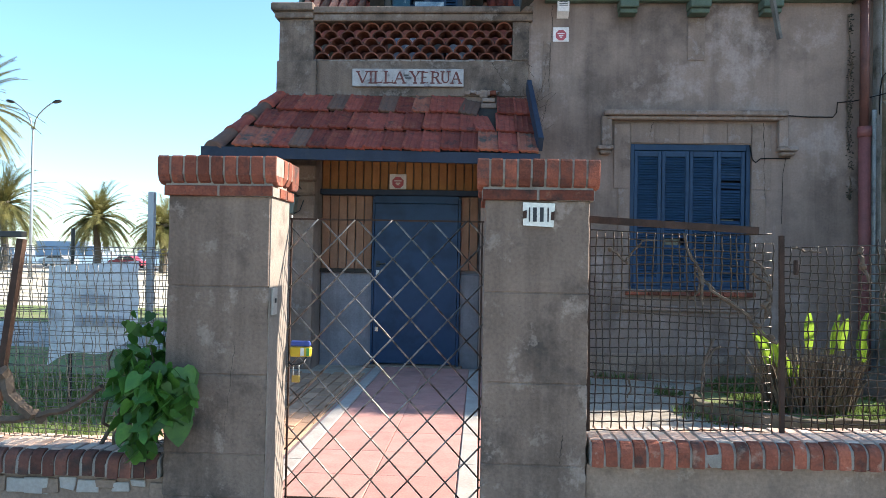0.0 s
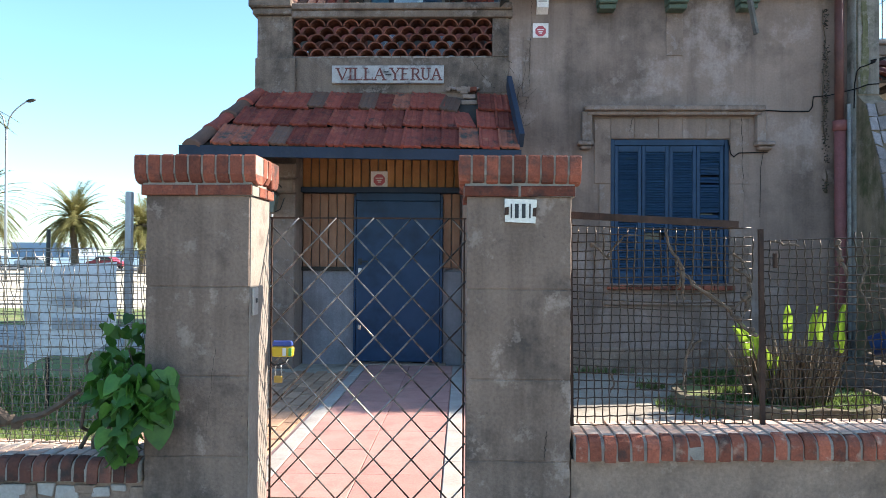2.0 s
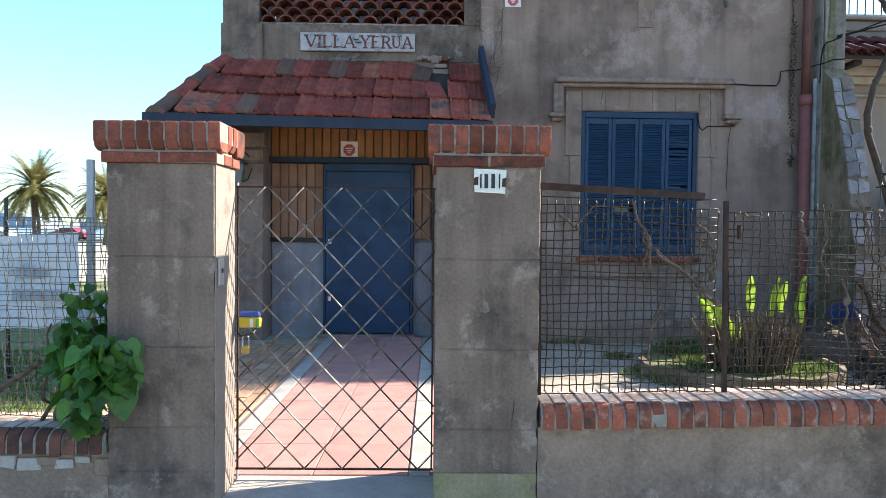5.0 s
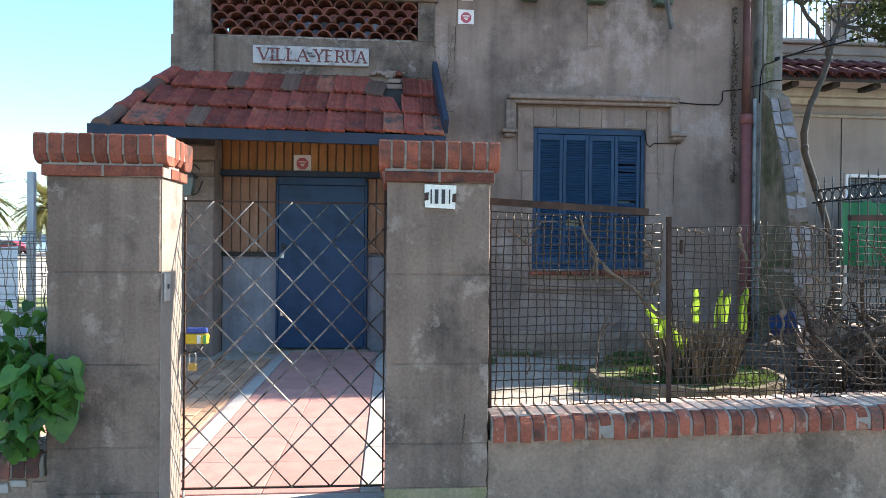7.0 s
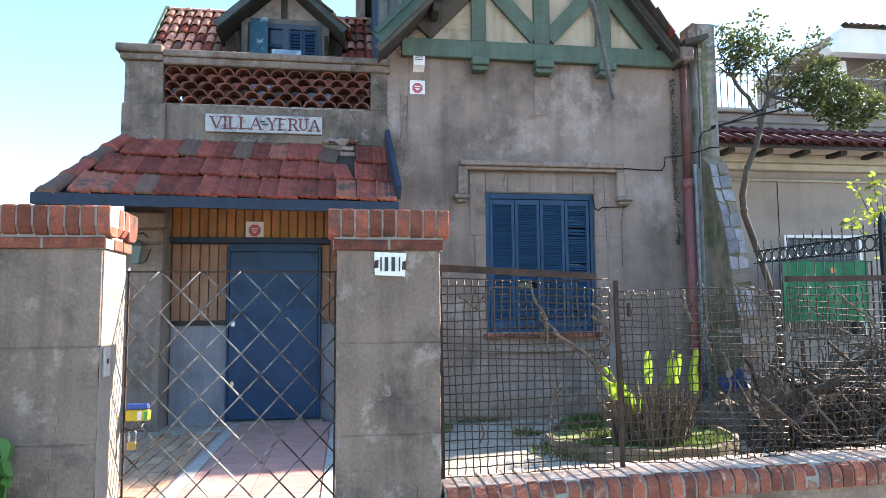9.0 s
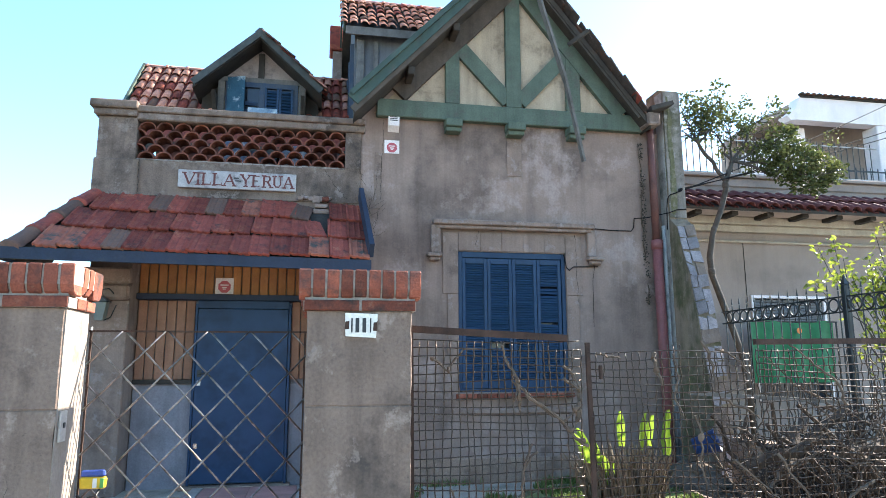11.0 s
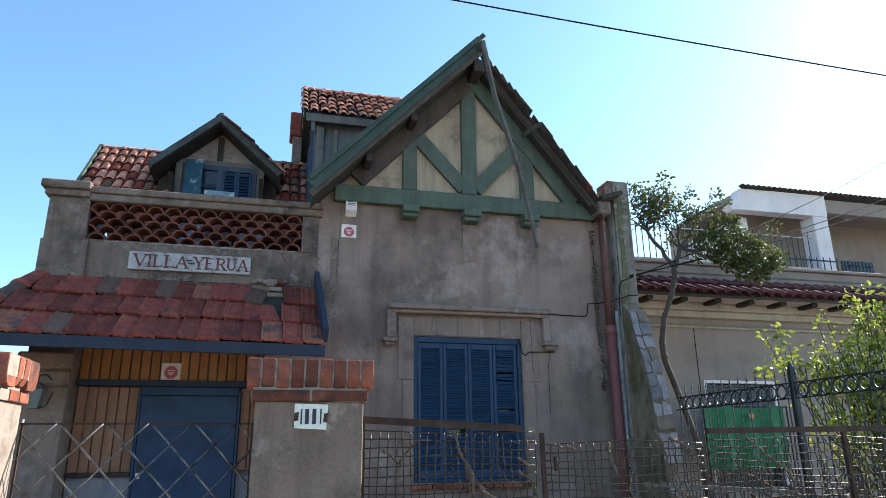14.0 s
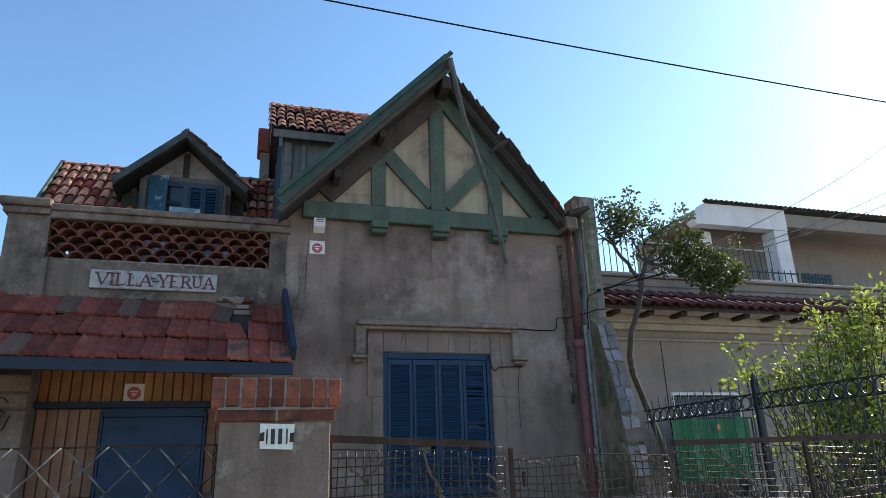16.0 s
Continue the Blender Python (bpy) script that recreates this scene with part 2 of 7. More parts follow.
M_WIRE_L = mat("galvanised_wire", (0.22, 0.195, 0.175), (0.085, 0.072, 0.062), scale=40, rough=0.32, metal=0.8, bump=0.1)
M_GATE = mat("gate_bar_steel", (0.36, 0.325, 0.295), (0.050, 0.036, 0.028), scale=20, rough=0.40, metal=0.88, bump=0.12)
M_PIPE = mat("oxide_red_pipe", (0.13, 0.05, 0.04), (0.085, 0.036, 0.03), scale=6, rough=0.6, bump=0.15, streak=0.25)
M_PIPE2 = mat("dull_red_pipe", (0.22, 0.075, 0.07), (0.16, 0.06, 0.055), scale=6, rough=0.6, bump=0.15, streak=0.25)
M_WHITE = mat("white_paint", (0.795, 0.725, 0.703), (0.7, 0.637, 0.614), scale=3, rough=0.8, bump=0.1, streak=0.1)
M_OFFW = mat("flaking_white_paint", (0.55, 0.54, 0.52), (0.36, 0.35, 0.33), scale=6, rough=0.85, bump=0.3, stain=(0.2, 0.19, 0.17), stain_scale=5, streak=0.3)
M_NWALL = mat("beige_grey_render", (0.305, 0.245, 0.206), (0.260, 0.208, 0.176), scale=1.5, rough=0.92, bump=0.15, stain=(0.215, 0.172, 0.146), streak=0.12)
M_NCREAM = mat("cream_cornice_paint", (0.430, 0.368, 0.288), (0.360, 0.308, 0.242), scale=1.5, rough=0.9, bump=0.15, stain=(0.26, 0.215, 0.172), streak=0.2)
M_MOSS = mat("mossy_cement", (0.245, 0.180, 0.130), (0.175, 0.132, 0.088), scale=3, rough=0.95, bump=0.6, stain=(0.078, 0.080, 0.036), stain_scale=2.2, stain_at=(0.46, 0.64), streak=0.5, patch=(0.30, 0.235, 0.195), patch_scale=5, patch_at=(0.56, 0.68), speck=0.15)
M_STONE = mat("split_stone", (0.300, 0.262, 0.262), (0.190, 0.165, 0.165), scale=9, rough=0.85, bump=0.6, fine=60, vary=0.4, stain=(0.21, 0.152, 0.119), stain_scale=5, stain_at=(0.56, 0.7), detail=0.25, speck=0.15)
M_GRASS = mat("lawn", (0.105, 0.150, 0.040), (0.155, 0.170, 0.060), scale=2.5, rough=0.95, bump=0.8, fine=90, stain=(0.24, 0.20, 0.105), stain_scale=1.0, stain_at=(0.52, 0.7), detail=0.4)
M_BLADE = mat("grass_blade", (0.095, 0.150, 0.034), (0.135, 0.170, 0.050), scale=3, rough=0.7, bump=0, island=0.35, trans=0.4)
M_SOIL = mat("dry_yard_soil", (0.420, 0.358, 0.285), (0.310, 0.260, 0.208), scale=3, rough=0.97, bump=0.7, fine=50, stain=(0.185, 0.155, 0.115), stain_scale=2.0, detail=0.25)
M_SAND = mat("pale_sand", (0.50, 0.43, 0.32), (0.42, 0.36, 0.27), scale=0.4, rough=0.95, bump=0.3, fine=8)
M_ASPH = mat("asphalt", (0.085, 0.085, 0.085), (0.06, 0.06, 0.062), scale=2, rough=0.9, bump=0.4, fine=80)
M_PAVE = mat("pavement_concrete", (0.37, 0.345, 0.31), (0.30, 0.28, 0.25), scale=2, rough=0.93, bump=0.3, fine=60, stain=(0.21, 0.195, 0.175), stain_scale=1.5)
M_REDPATH = mat("red_cement_tile", (0.46, 0.245, 0.205), (0.40, 0.20, 0.17), scale=4, rough=0.8, bump=0.25, fine=80, stain=(0.30, 0.17, 0.145), stain_scale=3, vary=0.10)
M_PALECEM = mat("pale_cement_strip", (0.40, 0.36, 0.32), (0.32, 0.28, 0.25), scale=5, rough=0.9, bump=0.3)
M_YBRICK = mat("ochre_paving_brick", (0.45, 0.27, 0.17), (0.36, 0.21, 0.13), scale=9, rough=0.9, bump=0.4, vary=0.25)
M_SEA = mat("sea_water", (0.20, 0.25, 0.27), (0.16, 0.21, 0.235), scale=0.05, rough=0.45, bump=0.1, spec=0.5)
M_LEAF = mat("creeper_leaf", (0.030, 0.105, 0.014), (0.075, 0.175, 0.024), scale=12, rough=0.45, bump=0.2, vary=0.5, trans=0.25, spec=0.4)
M_BUSH = mat("citrus_leaf", (0.17, 0.225, 0.030), (0.27, 0.30, 0.05), scale=5, rough=0.4, bump=0.1, island=0.5, trans=0.5, spec=0.5)
M_TREE = mat("dark_tree_leaf", (0.050, 0.068, 0.022), (0.105, 0.115, 0.036), scale=1.6, rough=0.5, bump=0.1, island=0.45, trans=0.4)
M_YUCCA = mat("yucca_leaf", (0.300, 0.430, 0.045), (0.230, 0.350, 0.036), scale=20, rough=0.5, bump=0.1, trans=0.55, island=0.2)
M_DRY = mat("dry_stalk", (0.22, 0.16, 0.10), (0.14, 0.10, 0.065), scale=15, rough=0.9, bump=0.2, island=0.4)
M_TWIG = mat("bare_vine", (0.135, 0.095, 0.067), (0.075, 0.053, 0.039), scale=20, rough=0.9, bump=0.3, island=0.2)
M_BARK = mat("grey_bark", (0.078, 0.0686, 0.0593), (0.0437, 0.0387, 0.0331), scale=9, rough=0.95, bump=0.7, fine=50)
M_PALM = mat("palm_frond", (0.215, 0.185, 0.068), (0.145, 0.145, 0.045), scale=0.8, rough=0.6, bump=0, island=0.45, trans=0.35)
M_PTRUNK = mat("palm_trunk_bark", (0.13, 0.105, 0.08), (0.085, 0.07, 0.055), scale=4, rough=0.95, bump=0.6, fine=20)
M_BLACK = plain("black_cable", (0.015, 0.015, 0.016), 0.95, 0.0, 0.05)
M_IRON = plain("black_iron", (0.018, 0.02, 0.021), 0.4, 0.2, 0.5)
M_ENAMEL = mat("white_enamel", (0.718, 0.67, 0.592), (0.644, 0.6, 0.52), scale=9, rough=0.3, bump=0.05, stain=(0.23, 0.113, 0.048), stain_scale=9, stain_at=(0.64, 0.75), spec=0.5)
M_SIGNW = mat("worn_sign_paint", (0.44, 0.408, 0.398), (0.32, 0.300, 0.295), scale=8, rough=0.8, bump=0.3, stain=(0.165, 0.150, 0.150), stain_scale=8, stain_at=(0.54, 0.70), streak=0.25, speck=0.2)
M_SIGNR = mat("faded_red_letter", (0.160, 0.050, 0.045), (0.110, 0.046, 0.044), scale=30, rough=0.8, bump=0.2, stain=(0.30, 0.26, 0.26), stain_scale=26, stain_at=(0.60, 0.72))
M_PINK = plain("sign_red", (0.46, 0.085, 0.105), 0.5)
M_INK = plain("black_ink", (0.03, 0.03, 0.032), 0.6)
M_SILVER = plain("brushed_steel", (0.55, 0.55, 0.55), 0.3, 0.9)
M_BRASS = plain("brass", (0.55, 0.38, 0.12), 0.35, 0.9)
M_GTARP = mat("green_tarp", (0.00446, 0.128, 0.0446), (0.00357, 0.103, 0.0357), scale=3, rough=0.5, bump=0.2, fine=20)
M_BANNER = mat("pale_blue_banner", (0.56, 0.585, 0.62), (0.40, 0.425, 0.465), scale=3, rough=0.7, bump=0.2, fine=30, stain=(0.30, 0.32, 0.355), stain_scale=3, stain_at=(0.54, 0.68))
M_GALV = plain("galvanised_post", (0.30, 0.33, 0.36), 0.5, 0.4)
M_GLASS = plain("dark_window_glass", (0.03, 0.035, 0.045), 0.12, 0.0, 0.5)

# ---- ground ----
def sheet(name, x0, x1, y0, y1, z, material, label, category, nx=1, ny=1, bumpy=0.0):
    bm = B()
    g = [[bm.verts.new((x0 + (x1 - x0) * i / nx, y0 + (y1 - y0) * j / ny, z)) for j in range(ny + 1)] for i in range(nx + 1)]
    for i in range(nx):
        for j in range(ny):
            bm.faces.new((g[i][j], g[i + 1][j], g[i + 1][j + 1], g[i][j + 1]))
    if bumpy:
        for v in bm.verts:
            v.co.z += bumpy * noise.noise(v.co * 1.7)
    return tagged(part(name, bm, material, smooth=True), label, category, kind="structure")


sheet("ground", -3000, 3000, -800, 4000, -0.25, M_SAND, "wide pale sandy ground reaching the horizon", "ground")
sheet("water", -2999, 2999, 95, 3999, -0.1, M_SEA, "flat sea beyond the beach promenade", "sea")
bm = B(); box(bm, -40, 40, 0.2, 3.36, -0.24, 0.0)
tagged(part("pavement", bm, M_PAVE), "grey concrete pavement in front of the garden wall", "pavement", kind="structure")
sheet("road", -60, 60, -9, 0.2, -0.14, M_ASPH, "dark asphalt street behind the pavement", "road")
bm = B(); box(bm, -40, -2.4, 3.37, 9.6, -0.2, 0.10)
tagged(part("lawn_ground", bm, M_GRASS), "patchy mown lawn beside the house", "lawn", kind="structure")
bm = B(); box(bm, -60, -2.0, 9.6, 13.2, -0.2, 0.085)
tagged(part("side_path", bm, M_PAVE), "grey paved path beyond the lawn", "path", kind="structure")
bm = B(); box(bm, -80, -2.0, 13.2, 17.0, -0.2, 0.10)
tagged(part("grass_strip", bm, M_GRASS), "green grass strip along the promenade", "lawn", kind="structure")
sheet("promenade_road", -300, 200, 70, 88, -0.20, M_ASPH, "asphalt promenade road beyond the sand", "road")
bm = B(); box(bm, -2.4, 5.0, 3.37, 16, -0.2, 0.12)
tagged(part("yard_ground", bm, M_SOIL), "dusty grey soil of the front yard", "ground", kind="structure")
bm = B(); box(bm, 5.0, 40, 3.37, 40, -0.2, 0.11)
tagged(part("neighbour_yard_ground", bm, M_PAVE), "concrete yard of the neighbouring house", "ground", kind="structure")

# ---- house ----
house = thing("house", 1.2, 8.2, 0.12, "grey rendered two-storey villa with timbered gable and red tile roofs", "house")
YF = 8.2
PK = (2.86, 6.93)                      # ridge of the main gable, x and z
SL = math.radians(47)
SR = math.radians(51.5)
def rake_z(x, drop=0.0):
    return PK[1] - abs(x - PK[0]) * math.tan(SL if x < PK[0] else SR) - drop


# main front wall under the gable, with the window opening left out
WX0, WX1, WZ0, WZ1 = 2.04, 3.46, 1.19, 2.94
bm = B()
outer = [(0.80, 0.05), (4.86, 0.05), (4.86, 4.66), (4.62, 4.72), (PK[0], PK[1] - 0.14), (0.80, 4.72)]
hole = [(WX0, WZ0), (WX1, WZ0), (WX1, WZ1), (WX0, WZ1)]
rings = {}
for k, y in enumerate((YF, YF + 0.35)):
    rings[k] = ([bm.verts.new((x, y, z)) for x, z in outer], [bm.verts.new((x, y, z)) for x, z in hole])
    o, i = rings[k]
    for f in ((o[0], o[1], i[1], i[0]), (o[1], o[2], i[2], i[1]), (o[2], o[3], o[4], o[5], i[3], i[2]), (o[5], o[0], i[0], i[3])):
        bm.faces.new(f)
for k in (0, 1):
    a, b = rings[0][k], rings[1][k]
    for j in range(len(a)):
        bm.faces.new((a[j], a[(j + 1) % len(a)], b[(j + 1) % len(a)], b[j]))
part("wall", bm, M_FACADE, house, "stained grey cement render")
for bx in ((4.51, 4.86, YF + 0.35, 16, 0.05, 4.8), (-2.25, 0.8, 11.6, 16, 0.05, 5.2), (0.8, 4.5, 15.7, 16, 0.05, 5.0),
           (-2.25, -1.80, YF, YF + 0.45, 0.05, 3.5), (0.25, 0.797, YF, YF + 0.45, 0.05, 3.5), (-1.80, 0.25, YF, YF + 0.45, 2.775, 3.5),
           (-2.25, -2.0, YF + 0.45, 11.6, 0.05, 3.6), (0.8, 1.0, YF + 0.35, 15.7, 0.05, 4.9)):
    bm = B(); box(bm, *bx)
    part("wall", bm, M_FACADE, house)
bm = B(); box(bm, -1.80, 0.25, 8.62, 8.75, 0.05, 2.775)
part("porch_back_wall", bm, M_DADO, house)
for x0, x1 in ((-1.79, -1.13), (0.004, 0.245)):
    bm = B(); box(bm, x0, x1, 8.56, 8.618, 0.10, 1.31, bevel=0.006)
    part("dado_panel", bm, M_DADO, house, "blue-grey cement dado")
# capital on the pilaster
bm = B()
box(bm, -2.30, -1.76, YF - 0.16, YF - 0.002, 2.44, 2.62, bevel=0.02); box(bm, -2.27, -1.79, YF - 0.10, YF - 0.002, 2.26, 2.44, bevel=0.03)
box(bm, -2.25, -1.80, YF - 0.04, YF - 0.002, 0.12, 2.26, bevel=0.01)
part("pilaster", bm, M_TRIM, house, "cement pilaster with a stepped capital")
# terrace parapet
bm = B()
box(bm, -2.25, 0.797, YF - 0.02, YF + 0.18, 3.50, 3.94)
box(bm, -2.28, -1.85, YF - 0.05, YF + 0.22, 3.48, 4.44, bevel=0.008)
box(bm, 0.60, 0.797, YF - 0.03, YF + 0.18, 3.94, 4.42)
box(bm, -2.30, -1.80, YF - 0.07, YF + 0.22, 3.36, 3.92, bevel=0.012)
part("parapet", bm, M_PARAPET, house, "weathered cement terrace parapet")
bm = B()
box(bm, -1.86, 0.84, YF - 0.07, YF + 0.24, 4.41, 4.50, bevel=0.012); box(bm, -1.87, 0.84, YF - 0.10, YF + 0.27, 4.50, 4.58, bevel=0.012)
box(bm, -2.33, -1.85, YF - 0.10, YF + 0.27, 4.44, 4.52, bevel=0.012); box(bm, -2.37, -1.84, YF - 0.14, YF + 0.30, 4.52, 4.62, bevel=0.015)
part("parapet_coping", bm, M_PARAPET, house, "moulded cement coping with dark lichen")
bm = B(); box(bm, -2.25, 0.8, YF + 0.2, 11.6, 3.50, 3.60); box(bm, -2.25, -2.05, YF + 0.3, 11.6, 3.60, 4.5)
part("terrace_floor", bm, M_PARAPET, house)

# porch roof, tiles come later
EAVE, TOP = (7.10, 2.66), (8.19, 3.48)
bm = B()
lo = [bm.verts.new(p) for p in ((-2.70, 7.09, 2.575), (0.84, 7.09, 2.525), (0.84, 8.19, 3.31), (-2.26, 8.19, 3.36), (-2.70, 8.19, 2.575))]
hi = [bm.verts.new(p) for p in ((-2.70, 7.09, 2.625), (0.84, 7.09, 2.575), (0.84, 8.19, 3.405), (-2.26, 8.19, 3.455), (-2.70, 8.19, 2.625))]
bm.faces.new((hi[0], hi[1], hi[2], hi[3])); bm.faces.new((hi[0], hi[3], hi[4])); bm.faces.new((lo[3], lo[2], lo[1], lo[0])); bm.faces.new((lo[4], lo[3], lo[0]))
for i in range(5):
    k = (i + 1) % 5
    bm.faces.new((lo[i], lo[k], hi[k], hi[i]))
porch_roof = part("porch_roof", bm, M_DARKWOOD, house, "sagging porch roof of red flat tiles")
bm = B()
prism(bm, [(-2.76, 2.55), (0.86, 2.502), (0.86, 2.617), (-2.76, 2.665)], "y", 7.04, 7.08); box(bm, -2.76, -2.72, 7.081, 8.19, 2.55, 2.665, bevel=0.006)
part("fascia", bm, M_NAVY, house, "blue painted fascia board")

# gable timbering
bm = B(); box(bm, 0.98, 4.60, YF - 0.10, YF - 0.002, 4.64, 4.87, bevel=0.01)
part("tie_beam", bm, M_GREEN, house, "green painted timber tie beam")
for x0, x1 in ((1.87, 2.06), (2.69, 2.90), (3.53, 3.73)):
    bm = B(); box(bm, x0, x1, YF - 0.085, YF - 0.022, 4.872, rake_z((x0 + x1) / 2, 0.30), bevel=0.008)
    part("timber_post", bm, M_GREEN, house)
    bm = B(); box(bm, x0 - 0.015, x1 + 0.015, YF - 0.20, YF - 0.003, 4.53, 4.637, bevel=0.01); box(bm, x0 - 0.005, x1 + 0.005, YF - 0.16, YF - 0.003, 4.47, 4.53, bevel=0.01)
    part("bracket", bm, M_GREEN, house)
for a, b in (((2.72, 4.96), (2.00, 5.74)), ((2.88, 4.96), (3.60, 5.74))):
    bm = B(); bar(bm, (a[0], YF - 0.05, a[1]), (b[0], YF - 0.05, b[1]), 0.055, 0.20, up=(0, 0, 1))
    part("timber_brace", bm, M_GREEN, house)
for s in (-1, 1):
    bm = B()
    x_end = PK[0] + s * (1.60 if s < 0 else 1.44)
    bar(bm, (PK[0] - s * 0.06, YF - 0.058 - 0.002 * s, rake_z(PK[0], 0.22)), (x_end, YF - 0.058 - 0.002 * s, rake_z(x_end, 0.26)), 0.072, 0.24 if s < 0 else 0.20, up=(0, 0, 1))
    # left rake: bare brown timber, with the soffit's shade put into its dark colour
    part("rake_timber", bm, M_SHADEDWOOD if s < 0 else M_GREEN, house)
bm = B(); prism(bm, [(0.95, 4.70), (4.58, 4.70), (PK[0], rake_z(PK[0], 0.18))], "y", YF - 0.02, YF - 0.002)
part("gable_infill", bm, M_CREAM, house, "stained cream stucco between the timbers")

# main roof slabs, ridge running back from the street
for s in (-1, 1):
    bm = B()
    xe = 0.68 if s < 0 else 4.62
    e = (xe, rake_z(xe))
    prism(bm, [(PK[0], PK[1] - 0.02), e, (e[0], e[1] - 0.09), (PK[0], PK[1] - 0.13)], "y", 7.74 if s < 0 else 7.90, 16.0)
    r = part("roof", bm, M_DARKWOOD, house, "steep main roof slope of red tiles")
    if s > 0:
        roof_right = r
bm = B()
d = Vector((-math.cos(SL), 0, -math.sin(SL)))
a, b = Vector((PK[0] + 0.03, 7.72, PK[1] + 0.10)), Vector((0.66, 7.72, rake_z(0.66) + 0.10))
bar(bm, a, b, 0.035, 0.16, up=(0, 0, 1)); bar(bm, a + Vector((0.03, -0.035, 0.07)), b + Vector((-0.02, -0.035, 0.07)), 0.04, 0.06, up=(0, 0, 1))
part("bargeboard", bm, M_BARGE, house, "dark green bargeboard with a grey lower edge")
bm = B(); bar(bm, a + Vector((0.02, 0.015, -0.135)), b + Vector((0.0, 0.015, -0.125)), 0.03, 0.085, up=(0, 0, 1))
part("barge_lower_board", bm, M_SHADEDWOOD, house)
for x, z in ((1.38, 5.22), (1.96, 5.86)):
    bm = B(); box(bm, x - 0.045, x + 0.045, 7.80, YF - 0.003, z - 0.13, z - 0.02, bevel=0.01)
    part("purlin_end", bm, M_DARKWOOD, house)
bm = B(); box(bm, PK[0] - 0.07, PK[0] + 0.07, 7.76, YF - 0.003, PK[1] - 0.36, PK[1] - 0.17, bevel=0.01)
part("purlin_end", bm, M_DARKWOOD, house)

# rear left roof with its ridge along the street
R0, R1 = (11.55, 6.55), (9.9, 4.72)      # ridge and eave, y and z
bm = B()
prism(bm, [R0, R1, (R1[0], R1[1] - 0.1), (R0[0], R0[1] - 0.14), (13.5, 4.5), (13.5, 4.6)], "x", -2.70, 0.75)
rear_roof = part("roof", bm, M_DARKWOOD, house, "sunlit rear roof of orange-red tiles")
bm = B(); bar(bm, (-2.72, R0[0], R0[1] + 0.02), (-2.72, R1[0], R1[1] + 0.02), 0.04, 0.14)
part("verge_board", bm, M_GREEN, house, "pale green verge board")

# ---- gate pillars and garden wall ----
def worn_block(bm, x0, x1, y0, y1, z0, z1):
    """A block whose faces wave a little and whose upright arrises are chipped."""
    q = B()
    box(q, x0, x1, y0, y1, z0, z1, bevel=0.005)
    bmesh.ops.subdivide_edges(q, edges=[e for e in q.edges if e.calc_length() > 0.1], cuts=9, use_grid_fill=True)
    for v in q.verts:
        c = v.co
        edge = min(c.x - x0, x1 - c.x) < 0.008 and min(c.y - y0, y1 - c.y) < 0.008
        chip = max(0.0, noise.noise(c * 23) - 0.12) * (0.030 if edge else 0.0)
        n = Vector(((x0 + x1) / 2 - c.x, (y0 + y1) / 2 - c.y, 0)).normalized()
        v.co = c + n * (chip + 0.002 * noise.noise(c * 9))
    me = bpy.data.meshes.new("block")
    q.to_mesh(me)
    q.free()
    bm.from_mesh(me)
    bpy.data.meshes.remove(me)
    return bm


M_FOOT = mat("algae_stained_cement", (0.290, 0.240, 0.135), (0.225, 0.178, 0.120), scale=5, rough=0.95, bump=0.5, stain=(0.165, 0.160, 0.062), stain_scale=4, stain_at=(0.45, 0.65), detail=0.2)
def pillar(x0, x1, y0, y1, label, foot):
    p = thing("gate_pillar", (x0 + x1) / 2, (y0 + y1) / 2, 0, label, "gate pillar", "pillars of the garden gate")
    bm = B()
    zs = [0.30, 0.515, 0.905, 1.34, 1.79]
    for a, b in zip(zs, zs[1:]):
        worn_block(bm, x0, x1, y0, y1, a + 0.001, b - 0.001)
    box(bm, x0 + 0.005, x1 - 0.005, y0 + 0.005, y1 - 0.005, 0.2, 1.785)
    part("foot", worn_block(B(), x0, x1, y0, y1, -0.01, 0.298), foot, p, "damp cement foot block")
    part("shaft", bm, M_PILLAR, p, "grey cement blocks with fine joints")
    bm = B()
    box(bm, x0 - 0.012, x1 + 0.012, y0 - 0.012, y1 + 0.012, 1.792, 1.965)
    part("mortar", bm, M_MORTAR, p)
    return p


pillar_r = pillar(0.272, 0.775, 3.30, 3.80, "square grey cement gate pillar with a red brick cap and number plate", M_FOOT)
pillar_l = pillar(-1.30, -0.787, 3.30, 3.615, "square grey cement gate pillar with a red brick cap beside a creeper", M_PILLAR)
bm = B(); prism(bm, [(0.778, -0.01), (5.0, -0.01), (5.0, 0.618), (0.778, 0.527)], "y", 3.31, 3.62)
wall_r = tagged(part("garden_wall", bm, M_LOWWALL), "low rendered garden wall with a rounded brick coping", "garden wall", kind="structure")
bm = B(); box(bm, -8, -1.303, 3.32, 3.60, -0.01, 0.385)
wall_l = tagged(part("garden_wall", bm, M_LOWWALL), "low crumbling rendered garden wall with a brick coping", "garden wall", kind="structure")

random.seed(23)
for k in range(16):
    x, w_ = -2.75 + 0.092 * k, random.uniform(0.06, 0.13)
    z = 0.372 - random.uniform(0, 0.02)
    part("plaster_flake", roughen(box(B(), x, x + w_, 3.306, 3.3195, z - random.uniform(0.03, 0.10), z, bevel=0.004), 0.012, 15), M_PALECEM if k % 3 else M_LOWWALL, wall_l)

